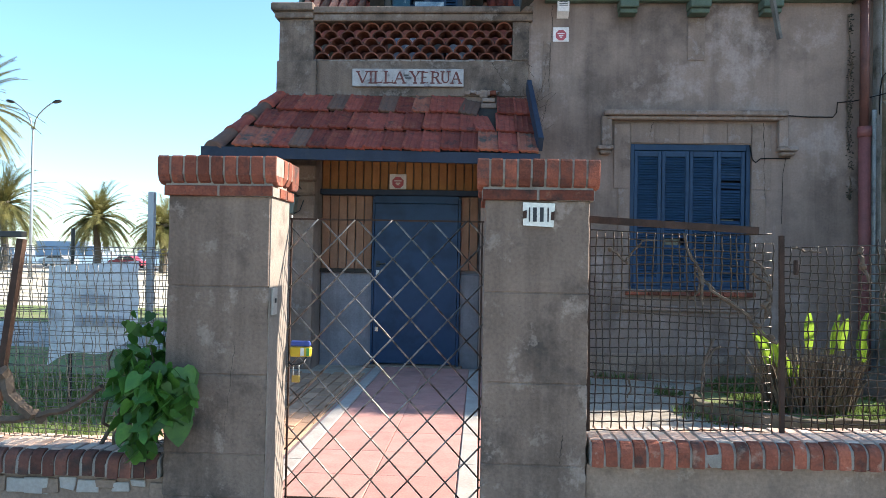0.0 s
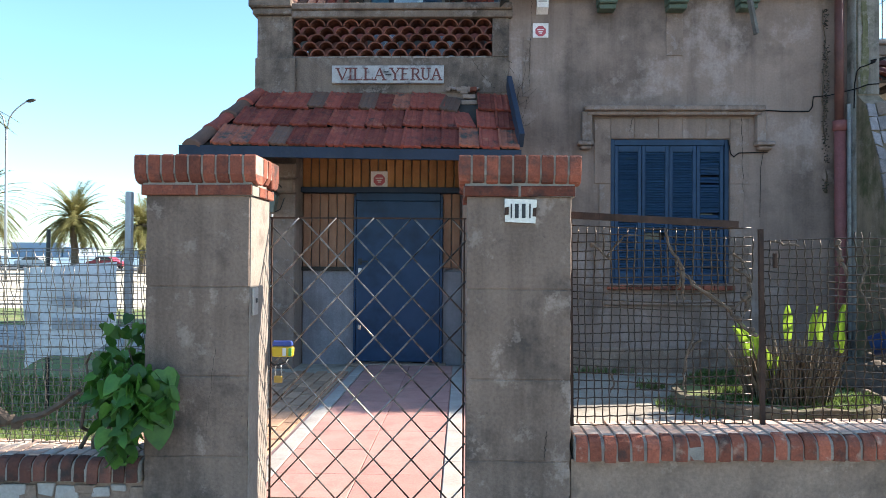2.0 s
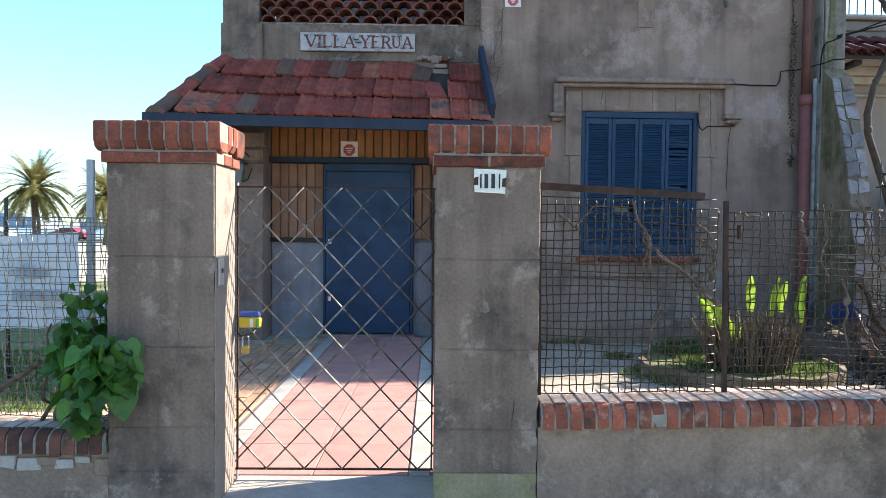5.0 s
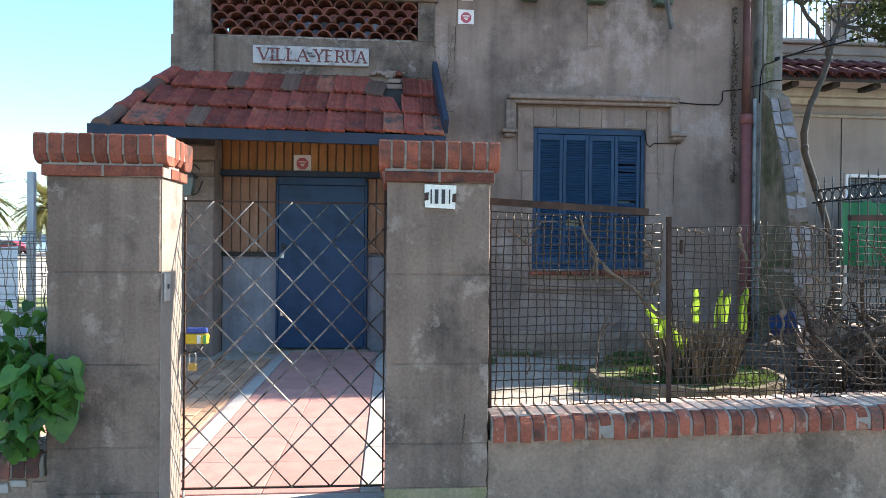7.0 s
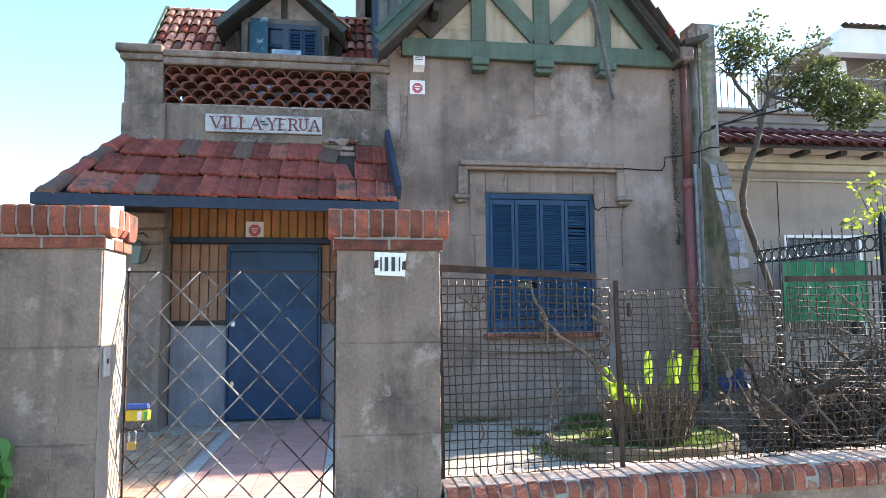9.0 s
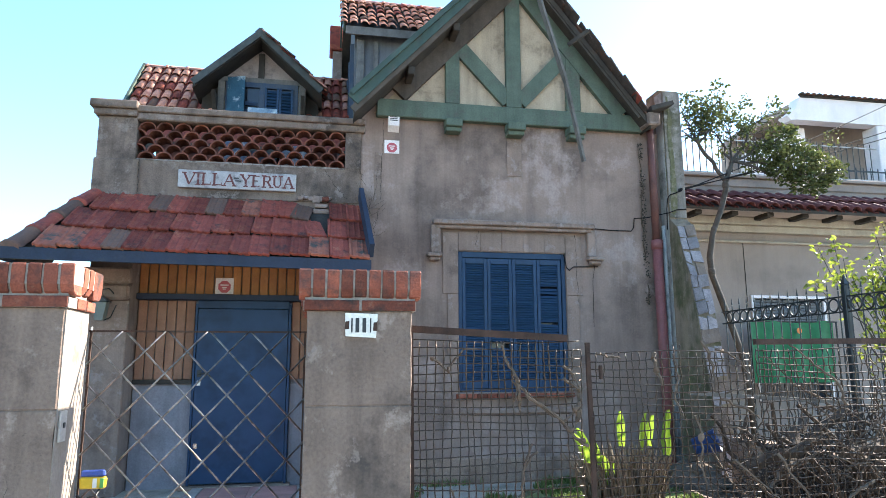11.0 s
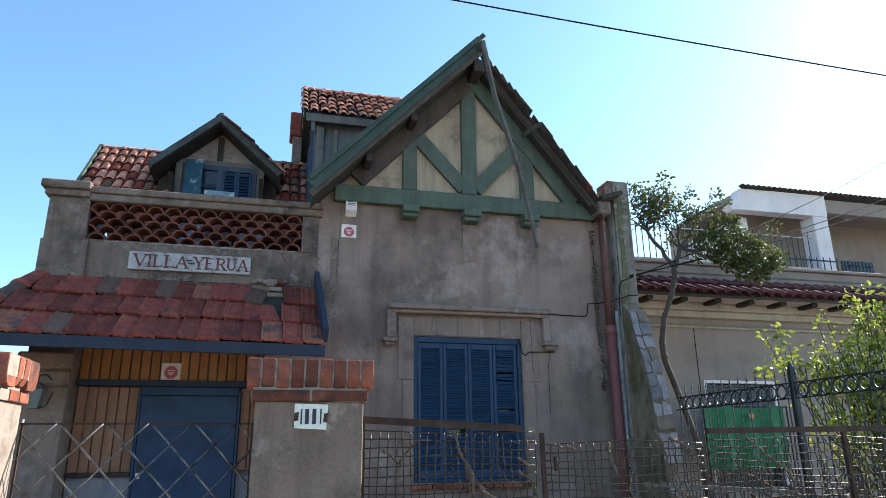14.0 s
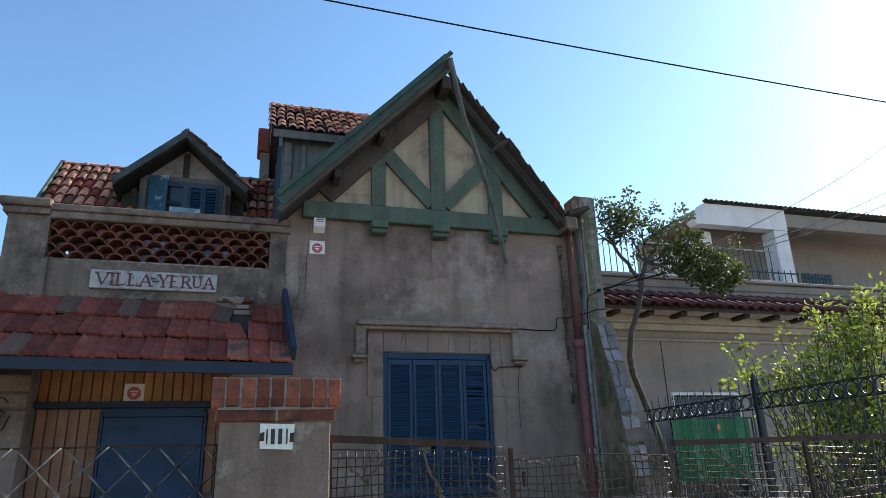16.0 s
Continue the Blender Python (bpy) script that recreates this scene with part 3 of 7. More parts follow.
# ---- house details ----
# door
door = part("door", box(B(), -1.095, -0.035, 8.50, 8.545, 0.17, 2.20, bevel=0.004), M_BLUE, house, "closed dark blue steel door")
bm = B()
box(bm, -1.125, -1.10, 8.49, 8.56, 0.14, 2.26, bevel=0.004); box(bm, -0.03, 0.0, 8.49, 8.56, 0.14, 2.26, bevel=0.004); box(bm, -1.10, -0.03, 8.49, 8.56, 2.205, 2.30, bevel=0.004)
part("door_frame", bm, M_BLUE, door)
bm = B(); tube(bm, [(-1.045, 8.50, 1.43), (-1.045, 8.45, 1.43), (-0.94, 8.45, 1.435)], 0.011, 8)
box(bm, -1.07, -1.02, 8.492, 8.499, 1.39, 1.47, bevel=0.002)
part("handle", bm, M_IRON, door, "dark lever handle")
for z in (1.32, 0.60):
    bm = B(); box(bm, -1.068, -1.025, 8.49, 8.499, z - 0.03, z + 0.03, bevel=0.003)
    part("lock", bm, M_SILVER, door)
part("crossbeam", box(B(), -1.79, 0.245, 8.42, 8.56, 2.302, 2.37, bevel=0.005), M_NAVY, house, "dark blue crossbeam")
part("bottom_rail", box(B(), -1.79, -1.128, 8.50, 8.61, 1.312, 1.36, bevel=0.004), M_DARKWOOD, house)
part("step", box(B(), -1.20, 0.05, 8.38, 8.56, 0.12, 0.155, bevel=0.01), M_LOWWALL, house)
me = mesh_of("board", box(B(), 0, 0.094, 0, 0.025, 0, 1, bevel=0.004), M_SLAT)
for i in range(19):
    piece("board", me, pose(-1.79 + 0.1075 * i, 8.53, 2.372) @ Matrix.Diagonal((1, 1, 0.40, 1)), house)
me = mesh_of("board", box(B(), 0, 0.099, 0, 0.025, 0, 1, bevel=0.004), M_SLAT_P)
for x in [-1.785 + 0.1095 * i for i in range(6)] + [0.006, 0.116]:
    piece("board", me, pose(x, 8.545, 1.362) @ Matrix.Diagonal((1, 1, 0.935, 1)), house)

# louvred window
window = part("window", box(B(), WX0 + 0.05, WX1 - 0.05, YF + 0.15, YF + 0.17, WZ0 + 0.05, WZ1 - 0.05), M_GLASS, house, "window closed by four blue louvred shutters")
bm = B()
for x0, x1, z0, z1 in ((WX0, WX0 + 0.05, WZ0, WZ1), (WX1 - 0.05, WX1, WZ0, WZ1), (WX0 + 0.05, WX1 - 0.05, WZ1 - 0.075, WZ1), (WX0 + 0.05, WX1 - 0.05, WZ0, WZ0 + 0.04)):
    box(bm, x0, x1, YF + 0.01, YF + 0.12, z0, z1, bevel=0.005)
part("window_frame", bm, M_SHUT, window)
slat = mesh_of("slat", box(B(), -0.12, 0.12, -0.0035, 0.0035, -0.021, 0.021), M_SHUT)
LW = (WX1 - WX0 - 0.108) / 4
for k in range(4):
    x0 = WX0 + 0.054 + LW * k
    x1, z0, z1 = x0 + LW - 0.006, WZ0 + 0.045, WZ1 - 0.08
    sh = part("shutter", box(B(), x0, x0 + 0.042, YF + 0.02, YF + 0.06, z0, z1, bevel=0.003), M_SHUT, house)
    for bx in ((x1 - 0.042, x1, z0, z1), (x0 + 0.042, x1 - 0.042, z1 - 0.07, z1), (x0 + 0.042, x1 - 0.042, z0, z0 + 0.09)):
        part("shutter_rail", box(B(), bx[0], bx[1], YF + 0.021, YF + 0.059, bx[2], bx[3], bevel=0.003), M_SHUT, sh)
    n = 48
    for i in range(n):
        z = z0 + 0.105 + (z1 - z0 - 0.19) * i / (n - 1)
        worn = k == 3 and random.random() < 0.45
        if (worn and random.random() < 0.12) or (k == 1 and i in (13, 14, 15)):
            continue
        piece("slat", slat, pose((x0 + x1) / 2, YF + 0.042, z + (random.uniform(-0.006, 0.006) if worn else 0), -38 + random.uniform(-3, 3) + (random.uniform(-10, 22) if worn else 0),
              random.uniform(-3.5, 3.5) if worn else random.uniform(-0.4, 0.4), 0) @ Matrix.Diagonal(((x1 - x0 - 0.08) / 0.24, 1, 1, 1)), sh)
# cement surround
bm = B()
box(bm, 1.70, 3.84, YF - 0.14, YF - 0.002, 3.262, 3.325, bevel=0.012); box(bm, 1.73, 3.81, YF - 0.10, YF - 0.002, 3.215, 3.262, bevel=0.012)
for x0, x1 in ((1.68, 1.80), (3.75, 3.86)):
    box(bm, x0, x1, YF - 0.09, YF - 0.002, 2.90, 3.26, bevel=0.01)
for x0, x1 in ((1.63, 1.82), (3.74, 3.96)):
    box(bm, x0, x1, YF - 0.13, YF - 0.002, 2.85, 2.90, bevel=0.012); box(bm, x0 + 0.03, x1 - 0.03, YF - 0.10, YF - 0.002, 2.80, 2.85, bevel=0.015)
part("window_hood", bm, M_TRIM, house, "moulded cement hood over the window")
for x0, x1, z0, z1 in ((1.84, 2.035, 2.40, 3.18), (3.465, 3.69, 2.40, 3.18), (1.90, 2.035, 1.64, 2.396), (3.465, 3.63, 1.64, 2.396), (1.84, 2.035, 1.20, 1.636), (3.465, 3.69, 1.20, 1.636)):
    part("quoin", box(B(), x0, x1, YF - 0.016, YF - 0.001, z0, z1, bevel=0.004), M_TRIM, house)
for k in range(5):
    x = WX0 + (WX1 - WX0) * k / 5
    part("voussoir", box(B(), x + 0.0015, x + (WX1 - WX0) / 5 - 0.0015, YF - 0.015, YF - 0.001, WZ1 + 0.01, 3.19, bevel=0.003), M_TRIM, house)
sillb = mesh_of("brick", box(B(), 0, 0.118, 0, 0.12, 0, 0.055, bevel=0.006), M_BRICK)
for i in range(12):
    piece("brick", sillb, pose(2.00 + 0.125 * i, YF - 0.11, 1.125, -4, 0, 0), window)
part("sill_ledge", box(B(), 1.95, 3.56, YF - 0.05, YF - 0.001, 0.93, 1.00, bevel=0.015), M_TRIM, house)
part("plinth", box(B(), 0.80, 4.60, YF - 0.03, YF - 0.001, 0.06, 0.42, bevel=0.012), M_LOWWALL, house)
part("plaster_scar", roughen(box(B(), 2.70, 2.90, YF - 0.012, YF - 0.001, 3.95, 4.46, bevel=0.004), 0.006, 9), M_TRIM, house)
part("plaster_scar", roughen(box(B(), 0.97, 1.06, YF - 0.012, YF - 0.001, 3.45, 4.18, bevel=0.004), 0.008, 9), M_TRIM, house)

# flat interlocking roof tile: x across, y up the slope, z out of it
def flat_tile(material, w=0.213, ln=0.50, thick=0.026):
    """Fluted, with a raised roll at one side and an uneven lower lip."""
    bm = B()
    prof = [(0, 0.022), (0.010, 0.030), (0.024, 0.027), (0.036, 0.014), (0.072, 0.011), (0.088, 0.019), (0.104, 0.011), (0.132, 0.010), (0.148, 0.018), (0.164, 0.009), (0.190, 0.006), (w, 0.004)]
    rows = []
    for y, lift in ((0, 0.034), (0.012, 0.040), (ln * 0.5, 0.020), (ln, 0.002)):
        rows.append([bm.verts.new((x, y - (0.004 * math.sin(x * 62) if y < 0.1 else 0), z + lift)) for x, z in prof])
    low = [bm.verts.new((x, 0.004 - 0.004 * math.sin(x * 62), z + 0.034 - thick)) for x, z in prof]
    for a, b in zip(rows, rows[1:]):
        for i in range(len(prof) - 1):
            bm.faces.new((a[i], a[i + 1], b[i + 1], b[i]))
    for i in range(len(prof) - 1):
        bm.faces.new((low[i], low[i + 1], rows[0][i + 1], rows[0][i]))
    bm.faces.new((low[-1], *(r[-1] for r in reversed(rows)))); bm.faces.new((low[0], *(r[0] for r in rows)))
    return mesh_of("tile", bm, material)


def lay_tiles(parent, origin, right, up, cols, rows, kinds, pitch=0.212, course=0.45, keep=None, jit=0.006):
    """Courses of tiles from an eave corner; kinds: tile meshes with their shares."""
    right, up = Vector(right).normalized(), Vector(up).normalized()
    nrm = right.cross(up)
    for r in range(rows):
        for c in range(cols):
            if keep and not keep(c, r):
                continue
            j = random.uniform
            p = Vector(origin) + right * (c * pitch + j(-jit, jit)) + up * (r * course + j(-jit, jit) * 2) + nrm * (0.004 + j(0, jit))
            m = Matrix.Translation(p) @ Matrix((right, up, nrm)).transposed().to_4x4() @ pose(0, 0, 0, j(-0.8, 0.8), 0.9 + j(-0.9, 0.9), j(-0.7, 0.7))
            piece("tile", random.choices([k for k, _ in kinds], [w for _, w in kinds])[0], m, parent)


t_mix = flat_tile(mat("faded_orange_tile", (0.35, 0.112, 0.064), (0.24, 0.075, 0.048), scale=9, rough=0.85, bump=0.4, stain=(0.07, 0.06, 0.05), stain_scale=7, stain_at=(0.5, 0.64)))
t_red, t_dark = flat_tile(M_TILE), flat_tile(M_TILE_D)
up = Vector((0, TOP[0] - EAVE[0], TOP[1] - EAVE[1])).normalized()
for r in range(3):
    x0 = (-2.42, -2.30, -2.17)[r]
    gone = {0: (), 1: (12,), 2: (11, 12)}[r]
    lay_tiles(porch_roof, Vector((x0, EAVE[0] - 0.05, EAVE[1] - 0.015)) + up * (0.455 * r), (1, 0, -0.0133), up, 16 if r == 0 else 15, 1, ((t_red, 12), (t_dark, 0.9), (t_mix, 2.6)), (0.2025, 0.208, 0.1995)[r], keep=lambda c, q, gone=gone: c not in gone, jit=0.009)
for c, r, tilt in ((12, 1, 9), (11, 2, -7)):
    piece("tile", t_dark if r == 2 else t_red, Matrix.Translation(Vector((-2.40 + 0.215 * c, EAVE[0], EAVE[1])) + up * (0.455 * r - 0.05) - Vector((0, 0, 0.035))) @ Matrix(((1, 0, 0), up, Vector((1, 0, 0)).cross(up))).transposed().to_4x4() @ pose(0, 0, 0.03, -3, 4, tilt), porch_roof)
def ridge_tile(material, r=0.085, ln=0.36):
    bm = B()
    arcs = []
    for y, k in ((0, 1.12), (0.05, 1.12), (0.055, 1.0), (ln, 0.9)):
        arcs.append([bm.verts.new((-math.cos(math.pi * i / 6) * r * k, y, math.sin(math.pi * i / 6) * r * k * 0.8)) for i in range(7)])
    for a, b in zip(arcs, arcs[1:]):
        for i in range(6):
            bm.faces.new((a[i], a[i + 1], b[i + 1], b[i]))
    bm.faces.new(arcs[0])
    return mesh_of("tile", bm, material, True)


rt_dark, rt_or, rt_hip = ridge_tile(M_TILE_D, 0.105, 0.38), ridge_tile(M_TILE_O), ridge_tile(M_TILE, 0.105, 0.38)
a, b = Vector((-2.64, 7.08, 2.64)), Vector((-2.25, 8.17, 3.49))
q = (b - a).to_track_quat("Y", "Z").to_matrix().to_4x4()
for i in range(4):
    piece("tile", rt_hip if i in (1, 3) else rt_dark, Matrix.Translation(a.lerp(b, i / 4)) @ q @ pose(0, 0, 0, random.uniform(-2, 2), random.uniform(-6, 6), random.uniform(-3, 3)), porch_roof)
random.seed(9)
for k in range(9):
    x = 0.03 + 0.045 * k
    part("broken_plaster", roughen(box(B(), x, x + random.uniform(0.05, 0.10), YF - 0.07, YF - 0.022, 3.50 + 0.03 * math.sin(k), 3.55 + 0.02 * random.random(), bevel=0.01), 0.016, 17), M_TRIM, house)
for x, z, w_ in ((0.24, 3.40, 0.16), (0.22, 3.33, 0.20), (0.33, 3.49, 0.08)):
    part("bare_brick", roughen(box(B(), x, x + w_, YF - 0.14, YF - 0.03, z, z + 0.055, bevel=0.008), 0.008, 19), M_TRIM if z < 3.45 else M_BRICK, house)
bm = B(); bar(bm, (0.86, 7.06, 2.72), (0.80, 8.15, 3.62), 0.055, 0.16); part("verge_board", bm, M_NAVY, house, "loose faded blue verge board")

# terracotta screen in the parapet
def arch_tile():
    bm = B()
    r, th, n = 0.098, 0.016, 8
    loops = []
    for y, k in ((0, 1.0), (0.20, 0.86)):
        for rr in (r * k, (r - th) * k):
            loops.append([bm.verts.new((-math.cos(math.pi * i / n) * rr, y, math.sin(math.pi * i / n) * rr * 0.92)) for i in range(n + 1)])
    fo, fi, bo, bi = loops
    for i in range(n):
        for p, w in ((fo, fi), (bi, bo), (bo, fo), (fi, bi)):
            bm.faces.new((p[i], p[i + 1], w[i + 1], w[i]))
    return mesh_of("tile", bm, M_TERRA)


screen = part("tile_screen", box(B(), -1.85, 0.60, YF - 0.005, YF + 0.15, 3.938, 3.952), M_TERRA, house, "open screen of stacked curved terracotta tiles")
me = arch_tile()
for r in range(5):
    for c in range(13 if r % 2 else 12):
        x = -1.745 + 0.203 * c - (0.1015 if r % 2 else 0)
        piece("tile", me, pose(x + random.uniform(-0.006, 0.006), YF - 0.01 + random.uniform(-0.012, 0.012), 3.952 + 0.092 * r, random.uniform(-2, 2), random.uniform(-4, 4), random.uniform(-3, 3)) @ Matrix.Diagonal((1.02, 1, 1, 1)), screen)

random.seed(41)
M_LIME = mat("lime_bloom", (0.300, 0.262, 0.240), (0.205, 0.170, 0.150), scale=9, rough=0.95, bump=0.5, stain=(0.11, 0.086, 0.072), stain_scale=7, stain_at=(0.5, 0.62))
for k in range(22):
    x = -1.86 + 0.112 * k
    part("lime_flake", roughen(box(B(), x, x + random.uniform(0.10, 0.16), YF - 0.0255, YF - 0.0205, 3.934 - random.uniform(0, 0.012), 3.945), 0.007, 31), M_LIME, house)
# boards stored on the terrace behind the screen
store = thing("stored_boards", -0.5, 8.9, 3.6, "blue and white boards leaning behind the tile screen", "boards")
scuff = mat("scuffed_pale_board", (0.30, 0.34, 0.38), (0.10, 0.15, 0.22), scale=5, rough=0.7, stain=(0.55, 0.55, 0.54), stain_scale=6, stain_at=(0.54, 0.62))
for x0, x1, z1, m in ((-0.95, -0.62, 4.42, scuff), (-0.60, -0.28, 4.30, M_FADED), (-0.24, 0.12, 4.40, scuff), (-1.75, -1.02, 4.34, M_TERRA), (0.18, 0.52, 4.36, M_TERRA)):
    part("board", box(B(), x0, x1, 8.80, 8.83, 3.56, z1, bevel=0.004), m, store)

def barrel(material, r=0.10, ln=0.45, flat=1.0, lift=0.02):
    bm = B()
    arcs = []
    for y, k, z in ((0, 1.0, lift), (ln, 0.8, 0.0)):
        for th in (0, 0.014):
            arcs.append([bm.verts.new((-math.cos(math.pi * i / 6) * (r * k - th), y, z + math.sin(math.pi * i / 6) * (r * k - th) * flat)) for i in range(7)])
    for i in range(6):
        bm.faces.new((arcs[0][i], arcs[0][i + 1], arcs[2][i + 1], arcs[2][i]))
        bm.faces.new((arcs[0][i], arcs[1][i], arcs[1][i + 1], arcs[0][i + 1]))
        bm.faces.new((arcs[1][i], arcs[3][i], arcs[3][i + 1], arcs[1][i + 1]))
    return mesh_of("tile", bm, material, True)

# rear roof and dormer
b_or, b_red, b_dark = barrel(M_TILE_O, 0.066, 0.34, 0.62, 0.030), barrel(M_TILE, 0.066, 0.34, 0.62, 0.030), barrel(M_TILE_D, 0.066, 0.34, 0.62, 0.030)
BARREL = ((b_or, 8), (b_red, 2), (b_dark, 1))
up = Vector((0, R0[0] - R1[0], R0[1] - R1[1])).normalized()
o = Vector((-2.69, R0[0], R0[1])) - up * (7 * 0.30)
lay_tiles(rear_roof, o + Vector((0.07, 0, 0.01)), (1, 0, 0), up, 23, 7, BARREL, 0.150, 0.30)
part("tile_bed", bar(B(), (-2.68, (R0[0] + R1[0]) / 2, (R0[1] + R1[1]) / 2 + 0.012), (0.74, (R0[0] + R1[0]) / 2, (R0[1] + R1[1]) / 2 + 0.012), math.hypot(R0[0] - R1[0], R0[1] - R1[1]), 0.004, up=(0, R1[1] - R0[1], R0[0] - R1[0])), M_TILE, rear_roof)
for i in range(11):
    piece("tile", rt_or, pose(-2.70 + 0.33 * i, R0[0], R0[1] + 0.0, 0, random.uniform(-3, 3), -90), rear_roof)

grey_board = mat("bleached_grey_board", (0.085, 0.090, 0.084), (0.050, 0.054, 0.052), scale=6, rough=0.9, bump=0.3, streak=0.3)
def dormer_front():
    px, pz, hw, ez = -0.67, 6.57, 0.95, 5.68
    dormer = part("dormer", box(B(), -1.30, 0.02, 10.36, 11.3, 4.4, 5.90), M_CREAM, house, "small gabled dormer with blue window shutters")
    part("dormer_gable", prism(B(), [(-1.30, 5.90), (0.02, 5.90), (0.02, 5.96), (px, 6.47), (-1.30, 5.96)], "y", 10.38, 10.5), mat("pinkish_stucco", (0.33, 0.26, 0.23), (0.25, 0.2, 0.18), scale=4, stain=(0.14, 0.11, 0.1), stain_scale=5), dormer)
    for s in (-1, 1):
        e = (px + s * hw, ez)
        part("dormer_roof", prism(B(), [(px, pz), e, (e[0], e[1] - 0.07), (px, pz - 0.09)], "y", 9.98, 12.2), M_DARKWOOD, dormer)
        part("bargeboard", bar(B(), (px - s * 0.05, 9.955 + 0.002 * s, pz + 0.04), (e[0], 9.955, e[1] + 0.01), 0.03, 0.10), grey_board, dormer)
        part("bracket", prism(B(), [(10.02, 5.62), (10.36, 5.25), (10.36, 5.62)], "x", px + s * 0.66 - 0.03, px + s * 0.66 + 0.03), M_DARKWOOD, dormer)
        part("cheek", prism(B(), [(px + s * 0.67, 4.6), (px + s * 0.90, 4.6), (px + s * 0.90, 5.70), (px + s * 0.67, 5.86)], "y", 10.5, 10.56), M_DARKWOOD, dormer)
    lay_tiles(dormer, Vector((px + hw + 0.01, 9.94, ez + 0.01)), (0, 1, 0), (-hw, 0, pz - ez), 4, 4, ((b_or, 4), (b_dark, 4)), 0.150, 0.32, jit=0.02)
    part("timber_post", box(B(), px - 0.045, px + 0.045, 10.33, 10.379, 5.98, 6.40), M_DARKWOOD, dormer)
    part("timber_rail", box(B(), -1.32, 0.04, 10.32, 10.379, 5.90, 5.98), M_GREYWOOD, dormer)
    for x0, x1 in ((-1.31, -1.20), (-0.08, 0.03)):
        part("timber_post", box(B(), x0, x1, 10.30, 10.359, 4.45, 5.90, bevel=0.01), M_GREYWOOD, dormer)
    part("window_pane", box(B(), -1.19, -0.09, 10.345, 10.357, 4.6, 5.90), M_GLASS, dormer)
    for x0, x1 in ((-1.19, -1.12), (-0.16, -0.09), (-0.68, -0.60)):
        part("window_frame", box(B(), x0, x1, 10.31, 10.344, 4.6, 5.90), M_FADED, dormer)
    part("window_frame", box(B(), -1.12, -0.16, 10.312, 10.343, 5.82, 5.90), M_FADED, dormer)
    for x0, x1 in ((-0.595, -0.385), (-0.375, -0.165)):
        sh = part("shutter", box(B(), x0, x0 + 0.03, 10.28, 10.305, 4.7, 5.82), M_SHUT, house)
        part("shutter_rail", box(B(), x1 - 0.03, x1, 10.28, 10.305, 4.7, 5.82), M_SHUT, sh)
        for i in range(21):
            piece("slat", slat, pose((x0 + x1) / 2, 10.293, 4.75 + 0.05 * i, -35) @ Matrix.Diagonal((0.6, 1, 1.4, 1)), sh)
    part("shutter", box(B(), -0.14, 0.14, -0.012, 0.012, 4.75, 5.93, m=pose(-1.02, 10.20, 0, 0, 0, -18), bevel=0.004), mat("peeling_blue_board", (0.028, 0.085, 0.125), (0.022, 0.060, 0.095), scale=6, stain=(0.35, 0.4, 0.42), stain_scale=5, stain_at=(0.55, 0.66)), house, "swung-open peeling blue shutter")
    for i in range(6):
        piece("slat", slat, pose(-0.80, 10.31, 4.95 + 0.12 * i, 20) @ Matrix.Diagonal((0.8, 1, 1.4, 1)), dormer)
    o = Vector((px + 0.98, 9.98, ez - 0.02))
    lay_tiles(dormer, o + Vector((0, 0, 0.02)), (0, 1, 0), (-hw, 0, pz - ez), 4, 4, ((b_red, 5), (b_dark, 4)), 0.150, 0.30, jit=0.012)
dormer_front()
part("crate", roughen(box(B(), -0.62, -0.26, 8.32, 8.36, 4.585, 4.72), 0.012, 8), mat("scuffed_blue_sheet", (0.25, 0.33, 0.40), (0.1, 0.16, 0.22), scale=14, stain=(0.5, 0.52, 0.52), stain_scale=9), house)

